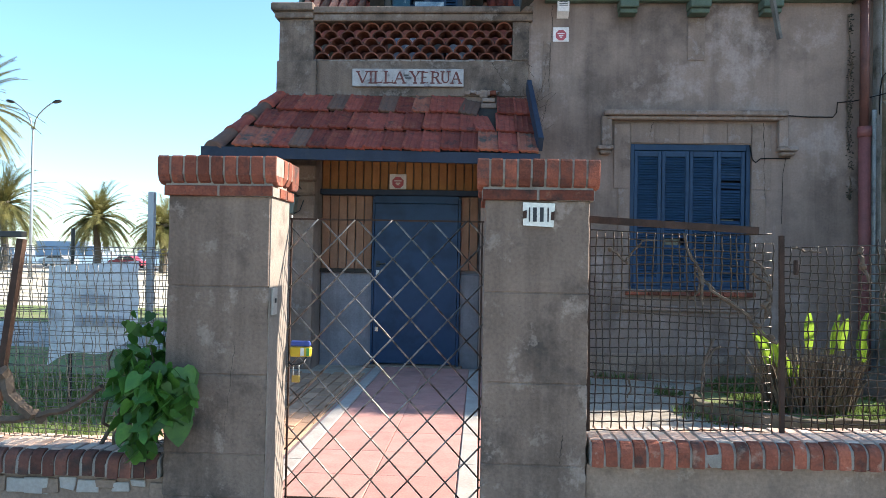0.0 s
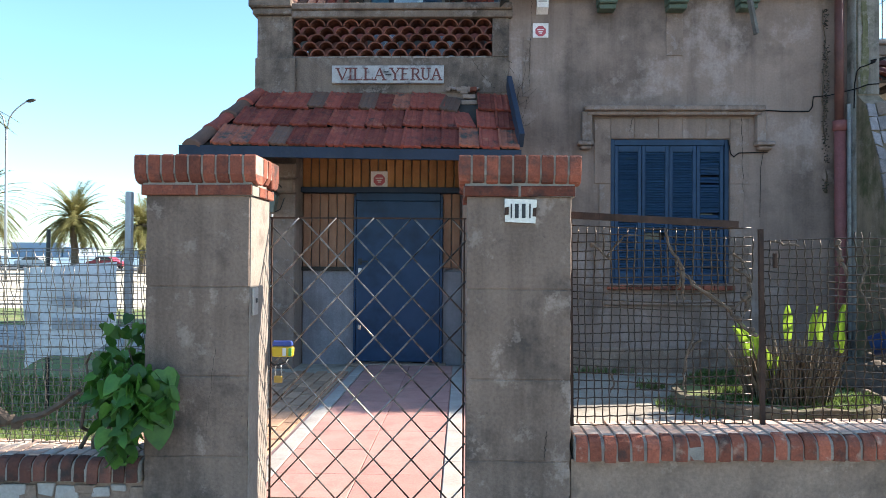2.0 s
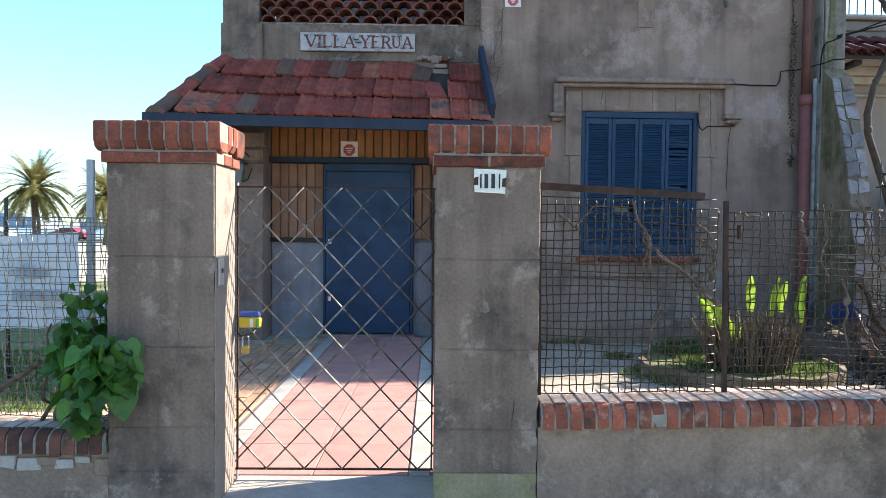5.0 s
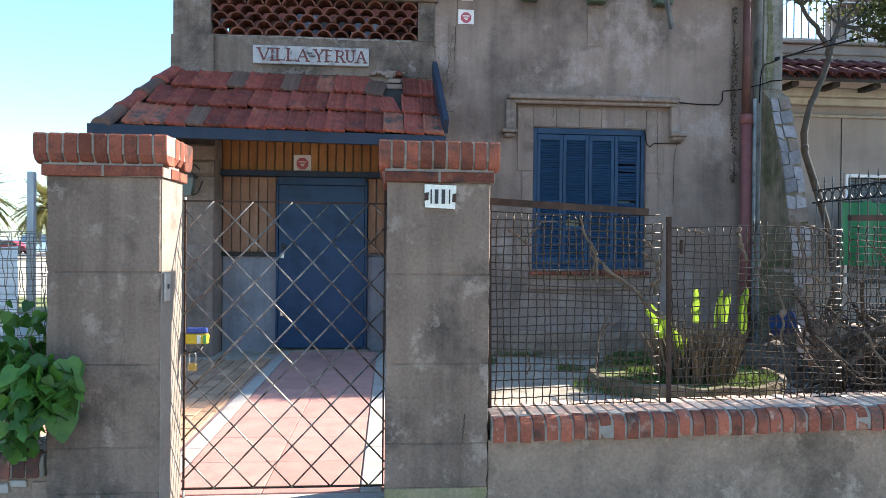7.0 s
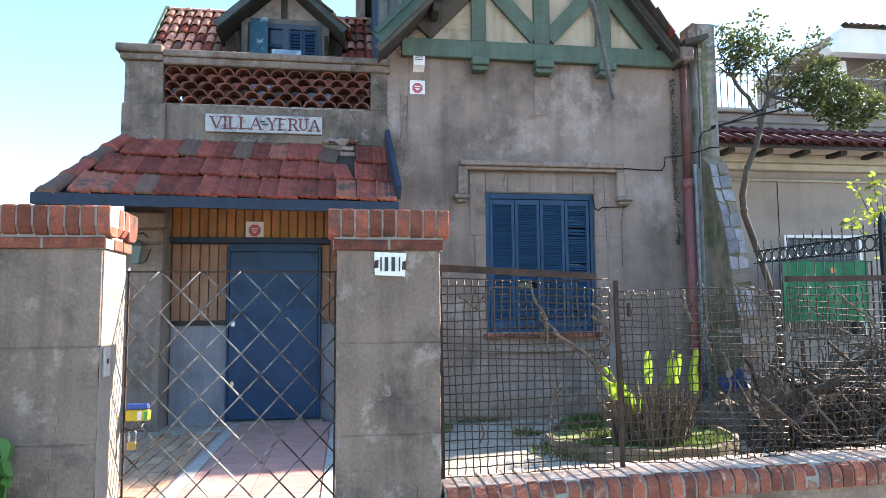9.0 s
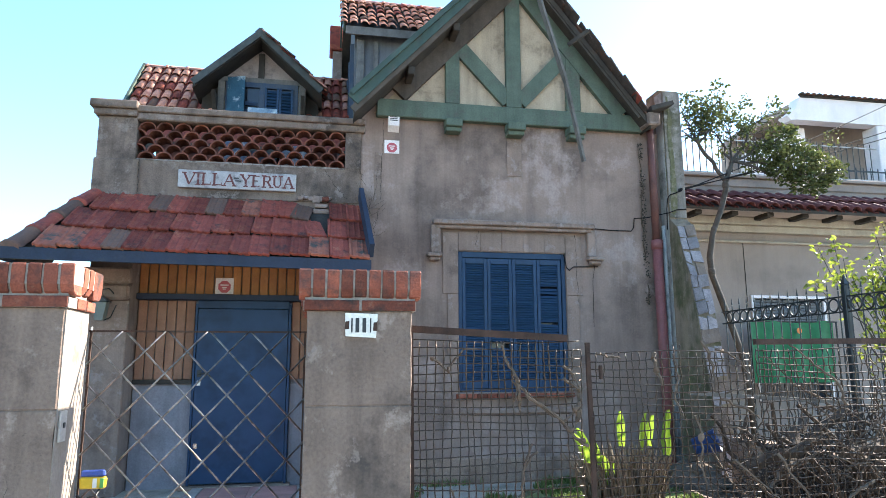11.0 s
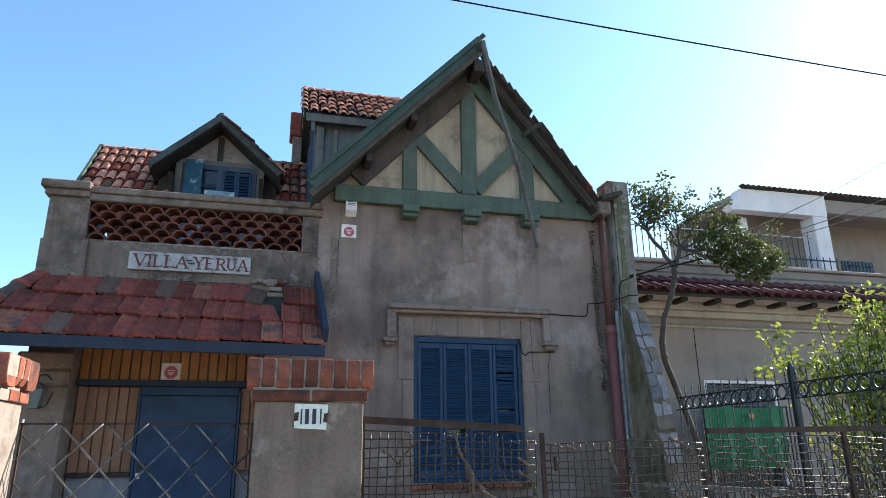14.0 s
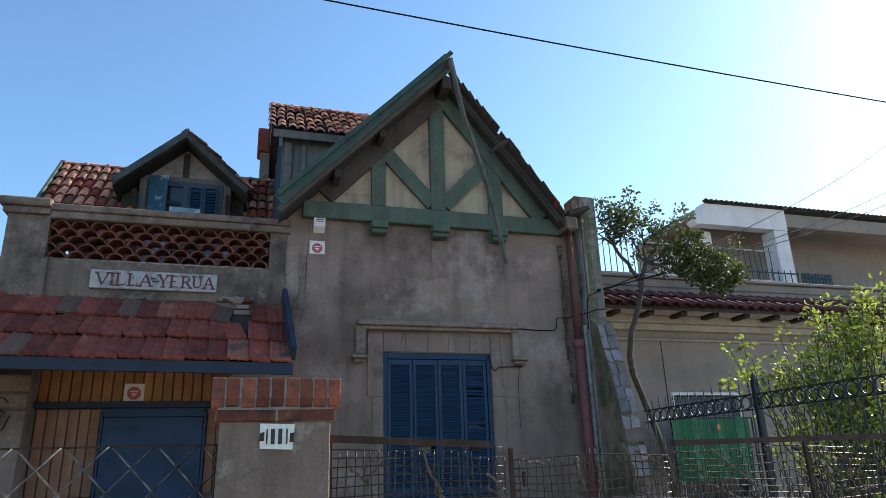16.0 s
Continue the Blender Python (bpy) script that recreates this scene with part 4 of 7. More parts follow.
M_DORMER = mat("blue_grey_board", (0.150, 0.150, 0.155), (0.105, 0.106, 0.112), scale=3, rough=0.9, bump=0.25, stain=(0.075, 0.070, 0.068), stain_scale=2.5, streak=0.35)
def dormer_side():
    x0, ry, rz, ey, ez = 0.61, 11.0, 7.80, 9.60, 6.60
    d = part("dormer", box(B(), x0 + 0.15, 2.2, 9.78, 12.2, 4.9, 6.63), M_DORMER, house, "side dormer with orange tiles and grey walls")
    part("dormer_gable", prism(B(), [(9.78, 6.63), (12.2, 6.63), (ry, rz - 0.2)], "x", x0 + 0.15, x0 + 0.25), M_DORMER, d)
    for s in (-1, 1):
        e = (ry + s * (ry - ey), ez)
        part("dormer_roof", prism(B(), [(ry, rz), e, (e[0], e[1] - 0.06), (ry, rz - 0.08)], "x", x0, 2.6), M_DARKWOOD, d)
        part("bargeboard", bar(B(), (x0 - 0.02, ry, rz), (x0 - 0.02, e[0], e[1]), 0.03, 0.14, up=(0, 0, 1)), M_BARGE, d)
    part("eave_board", box(B(), x0, 2.1, ey - 0.03, ey, ez - 0.12, ez + 0.01), M_GREYWOOD, d)
    part("timber_post", box(B(), x0 + 0.18, x0 + 0.30, 9.72, 9.779, 4.9, 6.48, bevel=0.01), M_GREYWOOD, d)
    part("timber_post", box(B(), x0 + 0.44, x0 + 0.52, 9.74, 9.779, 4.9, 6.48, bevel=0.01), M_GREYWOOD, d)
    part("window_pane", box(B(), x0 + 0.12, x0 + 0.145, 10.0, 11.9, 5.2, 6.4), M_GLASS, d)
    for y in (9.95, 10.6, 11.3):
        part("window_frame", box(B(), x0 + 0.09, x0 + 0.149, y - 0.05, y + 0.05, 5.1, 6.48), M_FADED, d)
    o = Vector((x0 - 0.02, ey - 0.04, ez))
    lay_tiles(d, o, (1, 0, 0), (0, ry - ey, rz - ez), 13, 6, BARREL, 0.150, 0.30, jit=0.016)
    for i in range(6):
        piece("tile", rt_or, pose(x0 - 0.02 + 0.34 * i, ry, rz, 0, random.uniform(-4, 4), -90), d)
dormer_side()
ch = part("chimney", box(B(), 0.45, 0.62, 11.62, 11.92, 4.6, 7.18, bevel=0.01), M_TRIM, house, "narrow chimney stack with a brick cap")
part("chimney_cap", box(B(), 0.39, 0.62, 11.57, 11.98, 7.18, 7.66, bevel=0.02), M_TILE, ch)

# broken verge of the right slope: bare rafter, ragged tile ends, the fallen bargeboard
dn = Vector((math.cos(SR), 0, -math.sin(SR)))
part("rafter", bar(B(), (PK[0] + 0.05, 7.94, PK[1] - 0.14), Vector((PK[0] + 0.05, 7.94, PK[1] - 0.14)) + dn * 2.55, 0.05, 0.10), M_DARKWOOD, house)
o = Vector((4.60, 7.90, rake_z(4.60) - 0.02))
lay_tiles(roof_right, o, (0, 1, 0), -dn, 3, 7, ((t_dark, 1),), 0.213, 0.37, jit=0.012)
random.seed(17)
M_TILE_B = mat("blackened_tile", (0.075, 0.058, 0.050), (0.045, 0.037, 0.033), scale=14, rough=0.92, bump=0.6, stain=(0.13, 0.065, 0.045), stain_scale=8, stain_at=(0.58, 0.7))
for k in range(17):
    shard = roughen(box(B(), -0.09, 0.09, 0, 0.27, 0, 0.022, bevel=0.004), 0.010, 13)
    f = Vector((PK[0] + 0.10, 7.88, PK[1] - 0.10)) + dn * (0.14 + 0.150 * k)
    m = Matrix((Vector((0, 1, 0)), -dn, Vector((math.sin(SR), 0, math.cos(SR))))).transposed().to_4x4()
    if k != 7:
        bmesh.ops.transform(shard, matrix=Matrix.Translation(f + Vector((0, random.uniform(-0.04, 0.03), random.uniform(-0.01, 0.012)))) @ m @ pose(0, 0, 0, 4 + random.uniform(-3, 4), random.uniform(-6, 6), random.uniform(-10, 10)), verts=shard.verts)
        part("tile", shard, M_TILE_B if k != 15 else M_TILE, roof_right)
part("ridge_board", roughen(box(B(), PK[0] - 0.06, PK[0] + 0.08, 7.70, 7.78, PK[1] - 0.06, PK[1] + 0.06), 0.02, 9), M_DARKWOOD, house)
bm = B(); bar(bm, (2.87, 7.60, 6.92), (3.02, 7.58, 6.05), 0.03, 0.11, up=(0, 1, 0)); bar(bm, (3.02, 7.58, 6.06), (3.30, 7.56, 5.05), 0.03, 0.10, up=(0, 1, 0)); bar(bm, (3.30, 7.56, 5.06), (3.53, 7.62, 4.02), 0.03, 0.08, up=(0, 1, 0))
part("fallen_bargeboard", bm, M_GREYWOOD, house, "broken grey board hanging from the ridge")
bm = B(); bar(bm, (3.42, 7.72, 5.62), (3.66, 7.60, 5.78), 0.04, 0.05); part("broken_bracket", bm, M_DARKWOOD, house)
# gutter, downpipes
bm = B(); prism(bm, [(4.60, 4.84), (4.92, 4.95), (4.90, 5.00), (4.58, 4.90)], "y", 7.80, 8.19); part("gutter_end", bm, M_DARKWOOD, house)
part("gutter_bracket", box(B(), 4.56, 4.74, 7.85, 8.195, 4.66, 4.84, bevel=0.02), M_PARAPET, house)
bm = B(); tube(bm, [(4.70, 8.08, 4.95), (4.70, 8.08, 3.05)], 0.052, 12); part("downpipe", bm, M_PIPE, house, "dark oxide-red iron downpipe", True)
bm = B(); tube(bm, [(4.705, 8.08, 3.10), (4.72, 8.07, 0.12)], 0.066, 12); tube(bm, [(4.705, 8.08, 3.14), (4.705, 8.08, 3.02)], 0.078, 12); part("lower_downpipe", bm, M_PIPE2, house, "dull red lower downpipe with a collar", True)

# signs on the house
sign = thing("name_sign", -0.67, 8.17, 3.6, "worn white name board with faded red letters", "sign")
part("panel", box(B(), -1.355, 0.012, YF - 0.065, YF - 0.021, 3.605, 3.822, bevel=0.006), M_SIGNW, sign)
# strokes on a cell one unit high: from, to, thickness; serifs where a stroke ends free
GLYPHS = {
    "V": (((0.08, 1), (0.40, 0), 0.17), ((0.72, 1), (0.40, 0), 0.09)),
    "I": (((0.16, 1), (0.16, 0), 0.17),),
    "L": (((0.16, 1), (0.16, 0), 0.17), ((0.16, 0.05), (0.62, 0.05), 0.09), ((0.60, 0), (0.60, 0.24), 0.06)),
    "A": (((0.40, 1), (0.08, 0), 0.09), ((0.40, 1), (0.72, 0), 0.17), ((0.22, 0.36), (0.60, 0.36), 0.08)),
    "Y": (((0.08, 1), (0.38, 0.46), 0.16), ((0.68, 1), (0.38, 0.46), 0.09), ((0.38, 0.5), (0.38, 0), 0.17)),
    "E": (((0.16, 1), (0.16, 0), 0.17), ((0.16, 0.95), (0.60, 0.95), 0.09), ((0.16, 0.52), (0.48, 0.52), 0.08), ((0.16, 0.05), (0.62, 0.05), 0.09)),
    "R": (((0.16, 1), (0.16, 0), 0.17), ((0.16, 0.95), (0.48, 0.95), 0.09), ((0.47, 0.97), (0.60, 0.84), 0.12), ((0.59, 0.88), (0.59, 0.64), 0.14), ((0.60, 0.66), (0.46, 0.50), 0.11), ((0.16, 0.50), (0.48, 0.50), 0.08), ((0.40, 0.50), (0.68, 0), 0.17)),
    "U": (((0.14, 1), (0.14, 0.24), 0.17), ((0.13, 0.28), (0.27, 0.06), 0.13), ((0.24, 0.06), (0.50, 0.06), 0.11), ((0.48, 0.06), (0.61, 0.26), 0.09), ((0.61, 0.22), (0.61, 1), 0.09)),
}
SERIFS = {"V": ((0.08, 1), (0.72, 1)), "I": ((0.16, 1), (0.16, 0)), "L": ((0.16, 1), (0.16, 0)), "A": ((0.08, 0), (0.72, 0)), "Y": ((0.08, 1), (0.68, 1), (0.38, 0)), "E": ((0.16, 1), (0.16, 0)), "R": ((0.16, 0), (0.70, 0), (0.16, 1)), "U": ((0.14, 1), (0.61, 1))}
def lettering(text, x0, x1, y, z, size, material, parent):
    """Serif capitals spread evenly from x0 to x1."""
    widths = [{"I": 0.32, "L": 0.68}.get(c, 0.78) for c in text]
    k = (x1 - x0) / sum(widths)
    x = x0
    for c, wd in zip(text, widths):
        bm = B()
        for n, ((ax, az), (bx, bz), th) in enumerate(GLYPHS[c]):
            yy = y - 0.0004 * n
            bar(bm, (x + ax * k, yy, z + az * size), (x + bx * k, yy, z + bz * size), 0.006, th * size, up=(0, 0, 1) if ax != bx else (1, 0, 0))
        for n, (ax, az) in enumerate(SERIFS[c]):
            box(bm, x + ax * k - 0.026, x + ax * k + 0.026, y - 0.0055, y + 0.003, z + az * size - 0.007, z + az * size + 0.007)
        part("letter", bm, material, parent)
        x += wd * k
lettering("VILLA", -1.300, -0.700, YF - 0.067, 3.645, 0.140, M_SIGNR, sign)
lettering("YERUA", -0.640, -0.020, YF - 0.067, 3.645, 0.140, M_SIGNR, sign)
for x0, x1, z in ((-0.72, -0.66, 3.735), (-0.70, -0.63, 3.70)):
    part("ornament", box(B(), x0, x1, YF - 0.069, YF - 0.066, z, z + 0.014), M_INK, sign)
def warning_sign(x, y, z, w, h):
    s = thing("warning_sign", x, y, z, "small white warning sign with a red octagon", "sign", "warning signs on the house")
    part("plate", box(B(), x, x + w, y - 0.008, y, z, z + h, bevel=0.002), M_WHITE, s)
    c = (x + w * 0.5, z + h * 0.44)
    part("octagon", prism(B(), [(c[0] + math.cos(math.pi * (i + 0.5) / 4) * w * 0.36, c[1] + math.sin(math.pi * (i + 0.5) / 4) * w * 0.36) for i in range(8)], "y", y - 0.012, y - 0.0085), M_PINK, s)
    for k, hw in ((0.55, 0.22), (0.40, 0.14), (0.30, 0.08)):
        part("text_bar", box(B(), c[0] - w * hw, c[0] + w * hw, y - 0.0145, y - 0.0125, z + h * k - h * 0.035, z + h * k + h * 0.035), M_WHITE, s)
warning_sign(1.09, YF - 0.002, 4.175, 0.19, 0.175)
warning_sign(-0.92, 8.528, 2.385, 0.215, 0.195)
al = thing("alarm_box", 1.2, 8.2, 4.45, "white plastic siren box with a louvred front", "alarm")
part("case", prism(B(), [(YF - 0.09, 4.52), (YF - 0.001, 4.46), (YF - 0.001, 4.69), (YF - 0.07, 4.69), (YF - 0.09, 4.66)], "x", 1.13, 1.27), M_WHITE, al)
for i in range(3):
    part("louvre", box(B(), 1.15, 1.25, YF - 0.094, YF - 0.088, 4.585 + 0.022 * i, 4.593 + 0.022 * i), M_INK, al)
M_CRACK = plain("crack_shadow", (0.035, 0.033, 0.03), 1.0, 0.0, 0.0)
def crack(parent, a, b, y, wob, n=14, r=0.003):
    pts = [(a[0] + (b[0] - a[0]) * i / n + random.uniform(-wob, wob), y, a[1] + (b[1] - a[1]) * i / n + random.uniform(-wob, wob) * 0.4) for i in range(n + 1)]
    part("crack", tube(B(), pts, r, 4, r * 0.5), M_CRACK, parent)
crack(house, (1.075, 4.62), (1.07, 4.20), YF - 0.001, 0.01)
crack(house, (1.06, 4.17), (1.04, 3.42), YF - 0.013, 0.012)
crack(house, (1.02, 3.42), (0.90, 2.75), YF - 0.001, 0.02)
crack(house, (2.30, 3.20), (2.26, 3.02), YF - 0.017, 0.01)
crack(house, (3.60, 3.20), (3.62, 2.30), YF - 0.017, 0.01)
crack(house, (-1.80, 3.94), (-1.79, 3.52), YF - 0.071, 0.006)
crack(house, (0.35, 3.90), (0.62, 3.55), YF - 0.022, 0.02)
# lantern on the pilaster
lamp = thing("wall_lantern", -2.04, 8.1, 2.0, "black iron wall lantern with pale glass", "lamp")
part("glass", prism(B(), [(-2.11, 2.22), (-1.97, 2.22), (-2.0, 2.02), (-2.08, 2.02)], "y", 7.94, 8.06), plain("frosted_glass", (0.15, 0.165, 0.145), 0.4), lamp)
part("cap", prism(B(), [(-2.13, 2.225), (-1.95, 2.225), (-2.02, 2.29), (-2.06, 2.29)], "y", 7.92, 8.08), M_IRON, lamp)
bm = B(); tube(bm, [(-2.04, 8.0, 2.29), (-2.04, 8.0, 2.36), (-1.99, 8.06, 2.38), (-1.95, 8.10, 2.33), (-1.93, 8.16, 2.28)], 0.008); tube(bm, [(-2.0, 8.0, 2.02), (-1.96, 8.09, 2.06), (-1.93, 8.16, 2.2)], 0.007)
part("bracket", bm, M_IRON, lamp)
# wires along the facade
w = thing("wall_cable", 4.2, 8.18, 3.2, "thin black cable clipped to the facade, and a quoin crack", "cable")
bm = B()
tube(bm, [(3.84, 8.18, 3.29), (4.10, 8.185, 3.275), (4.40, 8.185, 3.275), (4.44, 8.185, 3.33), (4.45, 8.185, 3.45), (4.62, 8.16, 3.46), (4.855, 7.98, 3.50), (4.97, 7.98, 3.545), (5.10, 7.98, 3.555)], 0.007)
part("cable_run", bm, M_BLACK, w)
bm = B(); tube(bm, [(5.02, 7.965, 3.80), (4.95, 7.975, 3.765), (4.88, 7.98, 3.745), (4.852, 8.00, 3.70), (4.848, 8.03, 3.56), (4.852, 8.05, 3.28)], 0.007)
part("cable_run", bm, M_BLACK, w)
bm = B(); tube(bm, [(3.44, 8.19, 2.93), (3.46, 8.16, 2.76), (3.50, 8.16, 2.72), (3.56, 8.17, 2.77), (3.90, 8.17, 2.78)], 0.007)
part("cable_run", bm, M_BLACK, w)
# no cable here: a thin dark tube drawn for a crack in the quoin
bm = B(); tube(bm, [(3.86, 8.18, 2.80), (3.83, 8.19, 2.60), (3.82, 8.19, 2.0)], 0.0025)
part("cable_run", bm, M_BLACK, w)

# ---- caps of the pillars ----
def cap_brick(w):
    """A brick on edge with a rounded lower lip: x along the course, y inwards, z up."""
    return mesh_of("brick", profile_brick(w, [(0.125, 0), (0.045, 0), (0.018, 0.014), (0.003, 0.045), (0, 0.08), (0, 0.132), (0.006, 0.14), (0.125, 0.14)]), M_BRICK)


def profile_brick(w, prof, e=0.004):
    """A profile in y and z drawn out along x, its two ends slightly drawn in."""
    bm = B()
    cy, cz = sum(p[0] for p in prof) / len(prof), sum(p[1] for p in prof) / len(prof)
    rings = []
    for x, k in ((0, 0.95), (e, 1.0), (w - e, 1.0), (w, 0.95)):
        rings.append([bm.verts.new((x, cy + (y - cy) * k, cz + (z - cz) * k)) for y, z in prof])
    n = len(prof)
    for a, b in zip(rings, rings[1:]):
        for i in range(n):
            bm.faces.new((a[i], a[(i + 1) % n], b[(i + 1) % n], b[i]))
    bm.faces.new(rings[0][::-1]); bm.faces.new(rings[-1])
    return bm


CAPB = cap_brick(0.056)
STR = mesh_of("brick", box(B(), 0, 1, 0, 0.10, 0, 0.05, bevel=0.004), M_BRICK)
def brick_cap(p, x0, x1, y0, y1):
    o = 0.045
    j = lambda s: random.uniform(-s, s)
    n = round((x1 - x0 + 2 * o) / 0.0645)
    step = (x1 - x0 + 2 * o) / n
    for i in range(n):
        piece("brick", CAPB, pose(x0 - o + step * i + 0.004, y0 - o + j(0.002), 1.842 + j(0.002), j(0.4), j(0.8), j(0.5)), p)
        piece("brick", CAPB, pose(x0 - o + step * (i + 1) - 0.004, y1 + o, 1.842, 0, 0, 180), p)
    m = round((y1 - y0 + 2 * o - 0.25) / 0.0645)
    st = (y1 - y0 + 2 * o - 0.25) / m
    for i in range(m):
        y = y0 - o + 0.125 + st * i + 0.004
        piece("brick", CAPB, pose(x0 - o + j(0.002), y + 0.056, 1.842 + j(0.002), j(0.4), j(0.8), -90), p)
        piece("brick", CAPB, pose(x1 + o + j(0.002), y, 1.842 + j(0.002), j(0.4), j(0.8), 90), p)
    bm = B()
    for z0, z1, inset in ((-0.008, 0.016, 0.041), (0.016, 0.024, 0.027), (0.024, 0.034, 0.021), (0.034, 0.046, 0.015), (0.046, 0.137, 0.0062)):
        q = o - inset
        box(bm, x0 - q, x1 + q, y0 - q, y1 + q, 1.842 + z0, 1.842 + z1)
    box(bm, x0 - 0.0175, x1 + 0.0175, y0 - 0.018, y1 + 0.018, 1.7872, 1.834)
    part("mortar", bm, M_MORTAR, p)
    half = (x1 - x0 + 0.04) / 2
    for k in (0, 1):
        piece("brick", STR, pose(x0 - 0.02 + half * k + 0.006, y0 - 0.022, 1.787, j(0.5), j(0.5), 0) @ Matrix.Diagonal((half - 0.012, 1, 1, 1)), p)
    for k in (0, 1):
        hl = (y1 - y0 - 0.06) / 2
        piece("brick", STR, pose(x0 - 0.022, y0 + 0.085 + hl * (k + 1) - 0.006, 1.787, 0, 0, -90) @ Matrix.Diagonal((hl - 0.012, 1, 1, 1)), p)
        piece("brick", STR, pose(x1 + 0.022, y0 + 0.085 + hl * k + 0.006, 1.787, 0, 0, 90) @ Matrix.Diagonal((hl - 0.012, 1, 1, 1)), p)
part("whitewash", box(B(), -0.7868, -0.7825, 3.306, 3.610, 0.02, 1.785), mat("old_whitewash", (0.26, 0.215, 0.180), (0.20, 0.162, 0.135), scale=6, rough=0.95, bump=0.4, stain=(0.14, 0.112, 0.092), stain_scale=5, stain_at=(0.56, 0.7)), pillar_l, "flaking whitewash")
brick_cap(pillar_r, 0.272, 0.775, 3.30, 3.80)
brick_cap(pillar_l, -1.30, -0.787, 3.30, 3.615)

crack(pillar_r, (0.66, 0.66), (0.65, 0.52), 3.299, 0.006, r=0.002)
crack(pillar_l, (-0.95, 1.05), (-0.99, 0.60), 3.299, 0.006, r=0.0008)
# number plate, bell plate
np_ = thing("number_plate", 0.53, 3.29, 1.65, "chipped white enamel house number plate on the pillar", "number plate")
bm = B(); prism(bm, [(0.455, 1.665), (0.600, 1.658), (0.602, 1.690), (0.588, 1.702), (0.590, 1.722), (0.606, 1.738), (0.606, 1.772), (0.452, 1.776), (0.452, 1.735), (0.458, 1.725), (0.452, 1.712)], "y", 3.287, 3.2985)
part("plate", bm, M_ENAMEL, np_)
for x, wd in ((0.484, 0.007), (0.510, 0.018), (0.543, 0.018), (0.573, 0.007)):
    part("numeral_bar", box(B(), x - wd / 2, x + wd / 2, 3.284, 3.2865, 1.683, 1.752), M_INK, np_)
for x, z in ((0.462, 1.717), (0.595, 1.712)):
    part("rust_spot", roughen(box(B(), x - 0.009, x + 0.009, 3.2845, 3.2865, z - 0.02, z + 0.02), 0.005, 60), M_RUST, np_)
bell = thing("doorbell", -0.77, 3.37, 1.2, "small pale grey doorbell plate on the pillar's inner face", "doorbell")
part("plate", box(B(), -0.782, -0.771, 3.325, 3.40, 1.20, 1.335, bevel=0.003), M_PALECEM, bell)
part("button", box(B(), -0.7705, -0.766, 3.352, 3.373, 1.26, 1.283, bevel=0.002), M_INK, bell)

# ---- brick copings ----
COPB = mesh_of("brick", profile_brick(0.055, [(0.058, 0), (0, 0), (0, 0.068), (0.007, 0.090), (0.022, 0.106), (0.038, 0.113), (0.058, 0.115)]), M_BRICK)
M_COPBRICK = mat("worn_coping_brick", (0.330, 0.098, 0.055), (0.225, 0.068, 0.042), scale=12, rough=0.92, bump=0.7, fine=90, stain=(0.100, 0.058, 0.046), stain_scale=8, stain_at=(0.52, 0.68), vary=0.42, detail=0.25, patch=(0.40, 0.265, 0.195), patch_scale=11, patch_at=(0.55, 0.66), speck=0.25)
COPB.materials[0] = M_COPBRICK
# coping tops: dusty brick, its colour paled further for the sun falling on it
M_SUNDUSTBRICK = mat("sun_paled_dusty_brick", (0.62, 0.42, 0.32), (0.52, 0.32, 0.235), scale=9, rough=0.95, bump=0.4, stain=(0.54, 0.455, 0.38), stain_scale=5, stain_at=(0.45, 0.65), vary=0.2)
COPT = mesh_of("brick", box(B(), 0, 0.058, 0, 0.265, 0.04, 0.1165, bevel=0.004), M_SUNDUSTBRICK)
def coping(wall, x0, x1, y, z, rise, front):
    n = round((x1 - x0) / 0.0664)
    st = (x1 - x0) / n
    bm = B()
    core = [(0.32, 0.004), (0.006, 0.004), (0.006, 0.062), (0.015, 0.087), (0.037, 0.104), (0.062, 0.111), (0.32, 0.111)]
    ends = [[bm.verts.new((x, y + p, z + rise * (x - x0) + q)) for p, q in core] for x in (x0, x1)]
    for i in range(len(core)):
        k = (i + 1) % len(core)
        bm.faces.new((ends[0][i], ends[0][k], ends[1][k], ends[1][i]))
    bm.faces.new(ends[0][::-1]); bm.faces.new(ends[1])
    part("mortar", bm, M_MORTAR, wall)
    for i in range(n):
        j = lambda s: random.uniform(-s, s)
        zz = z + rise * st * i
        piece("brick", front, pose(x0 + st * i + 0.005, y + j(0.006), zz + j(0.005), j(1.6), j(2), j(2)), wall)
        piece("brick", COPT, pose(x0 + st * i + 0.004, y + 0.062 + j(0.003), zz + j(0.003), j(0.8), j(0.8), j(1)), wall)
COPB_OLD = COPB.copy()
COPB_OLD.materials[0] = mat("sooty_old_brick", (0.170, 0.066, 0.045), (0.105, 0.046, 0.034), scale=12, rough=0.95, bump=0.7, stain=(0.055, 0.042, 0.036), stain_scale=7, stain_at=(0.48, 0.66), vary=0.45, patch=(0.26, 0.20, 0.16), patch_scale=9, patch_at=(0.6, 0.7))
coping(wall_r, 0.79, 5.0, 3.265, 0.525, 0.022, COPB)
coping(wall_l, -4.4, -1.31, 3.275, 0.385, 0.0, COPB_OLD)

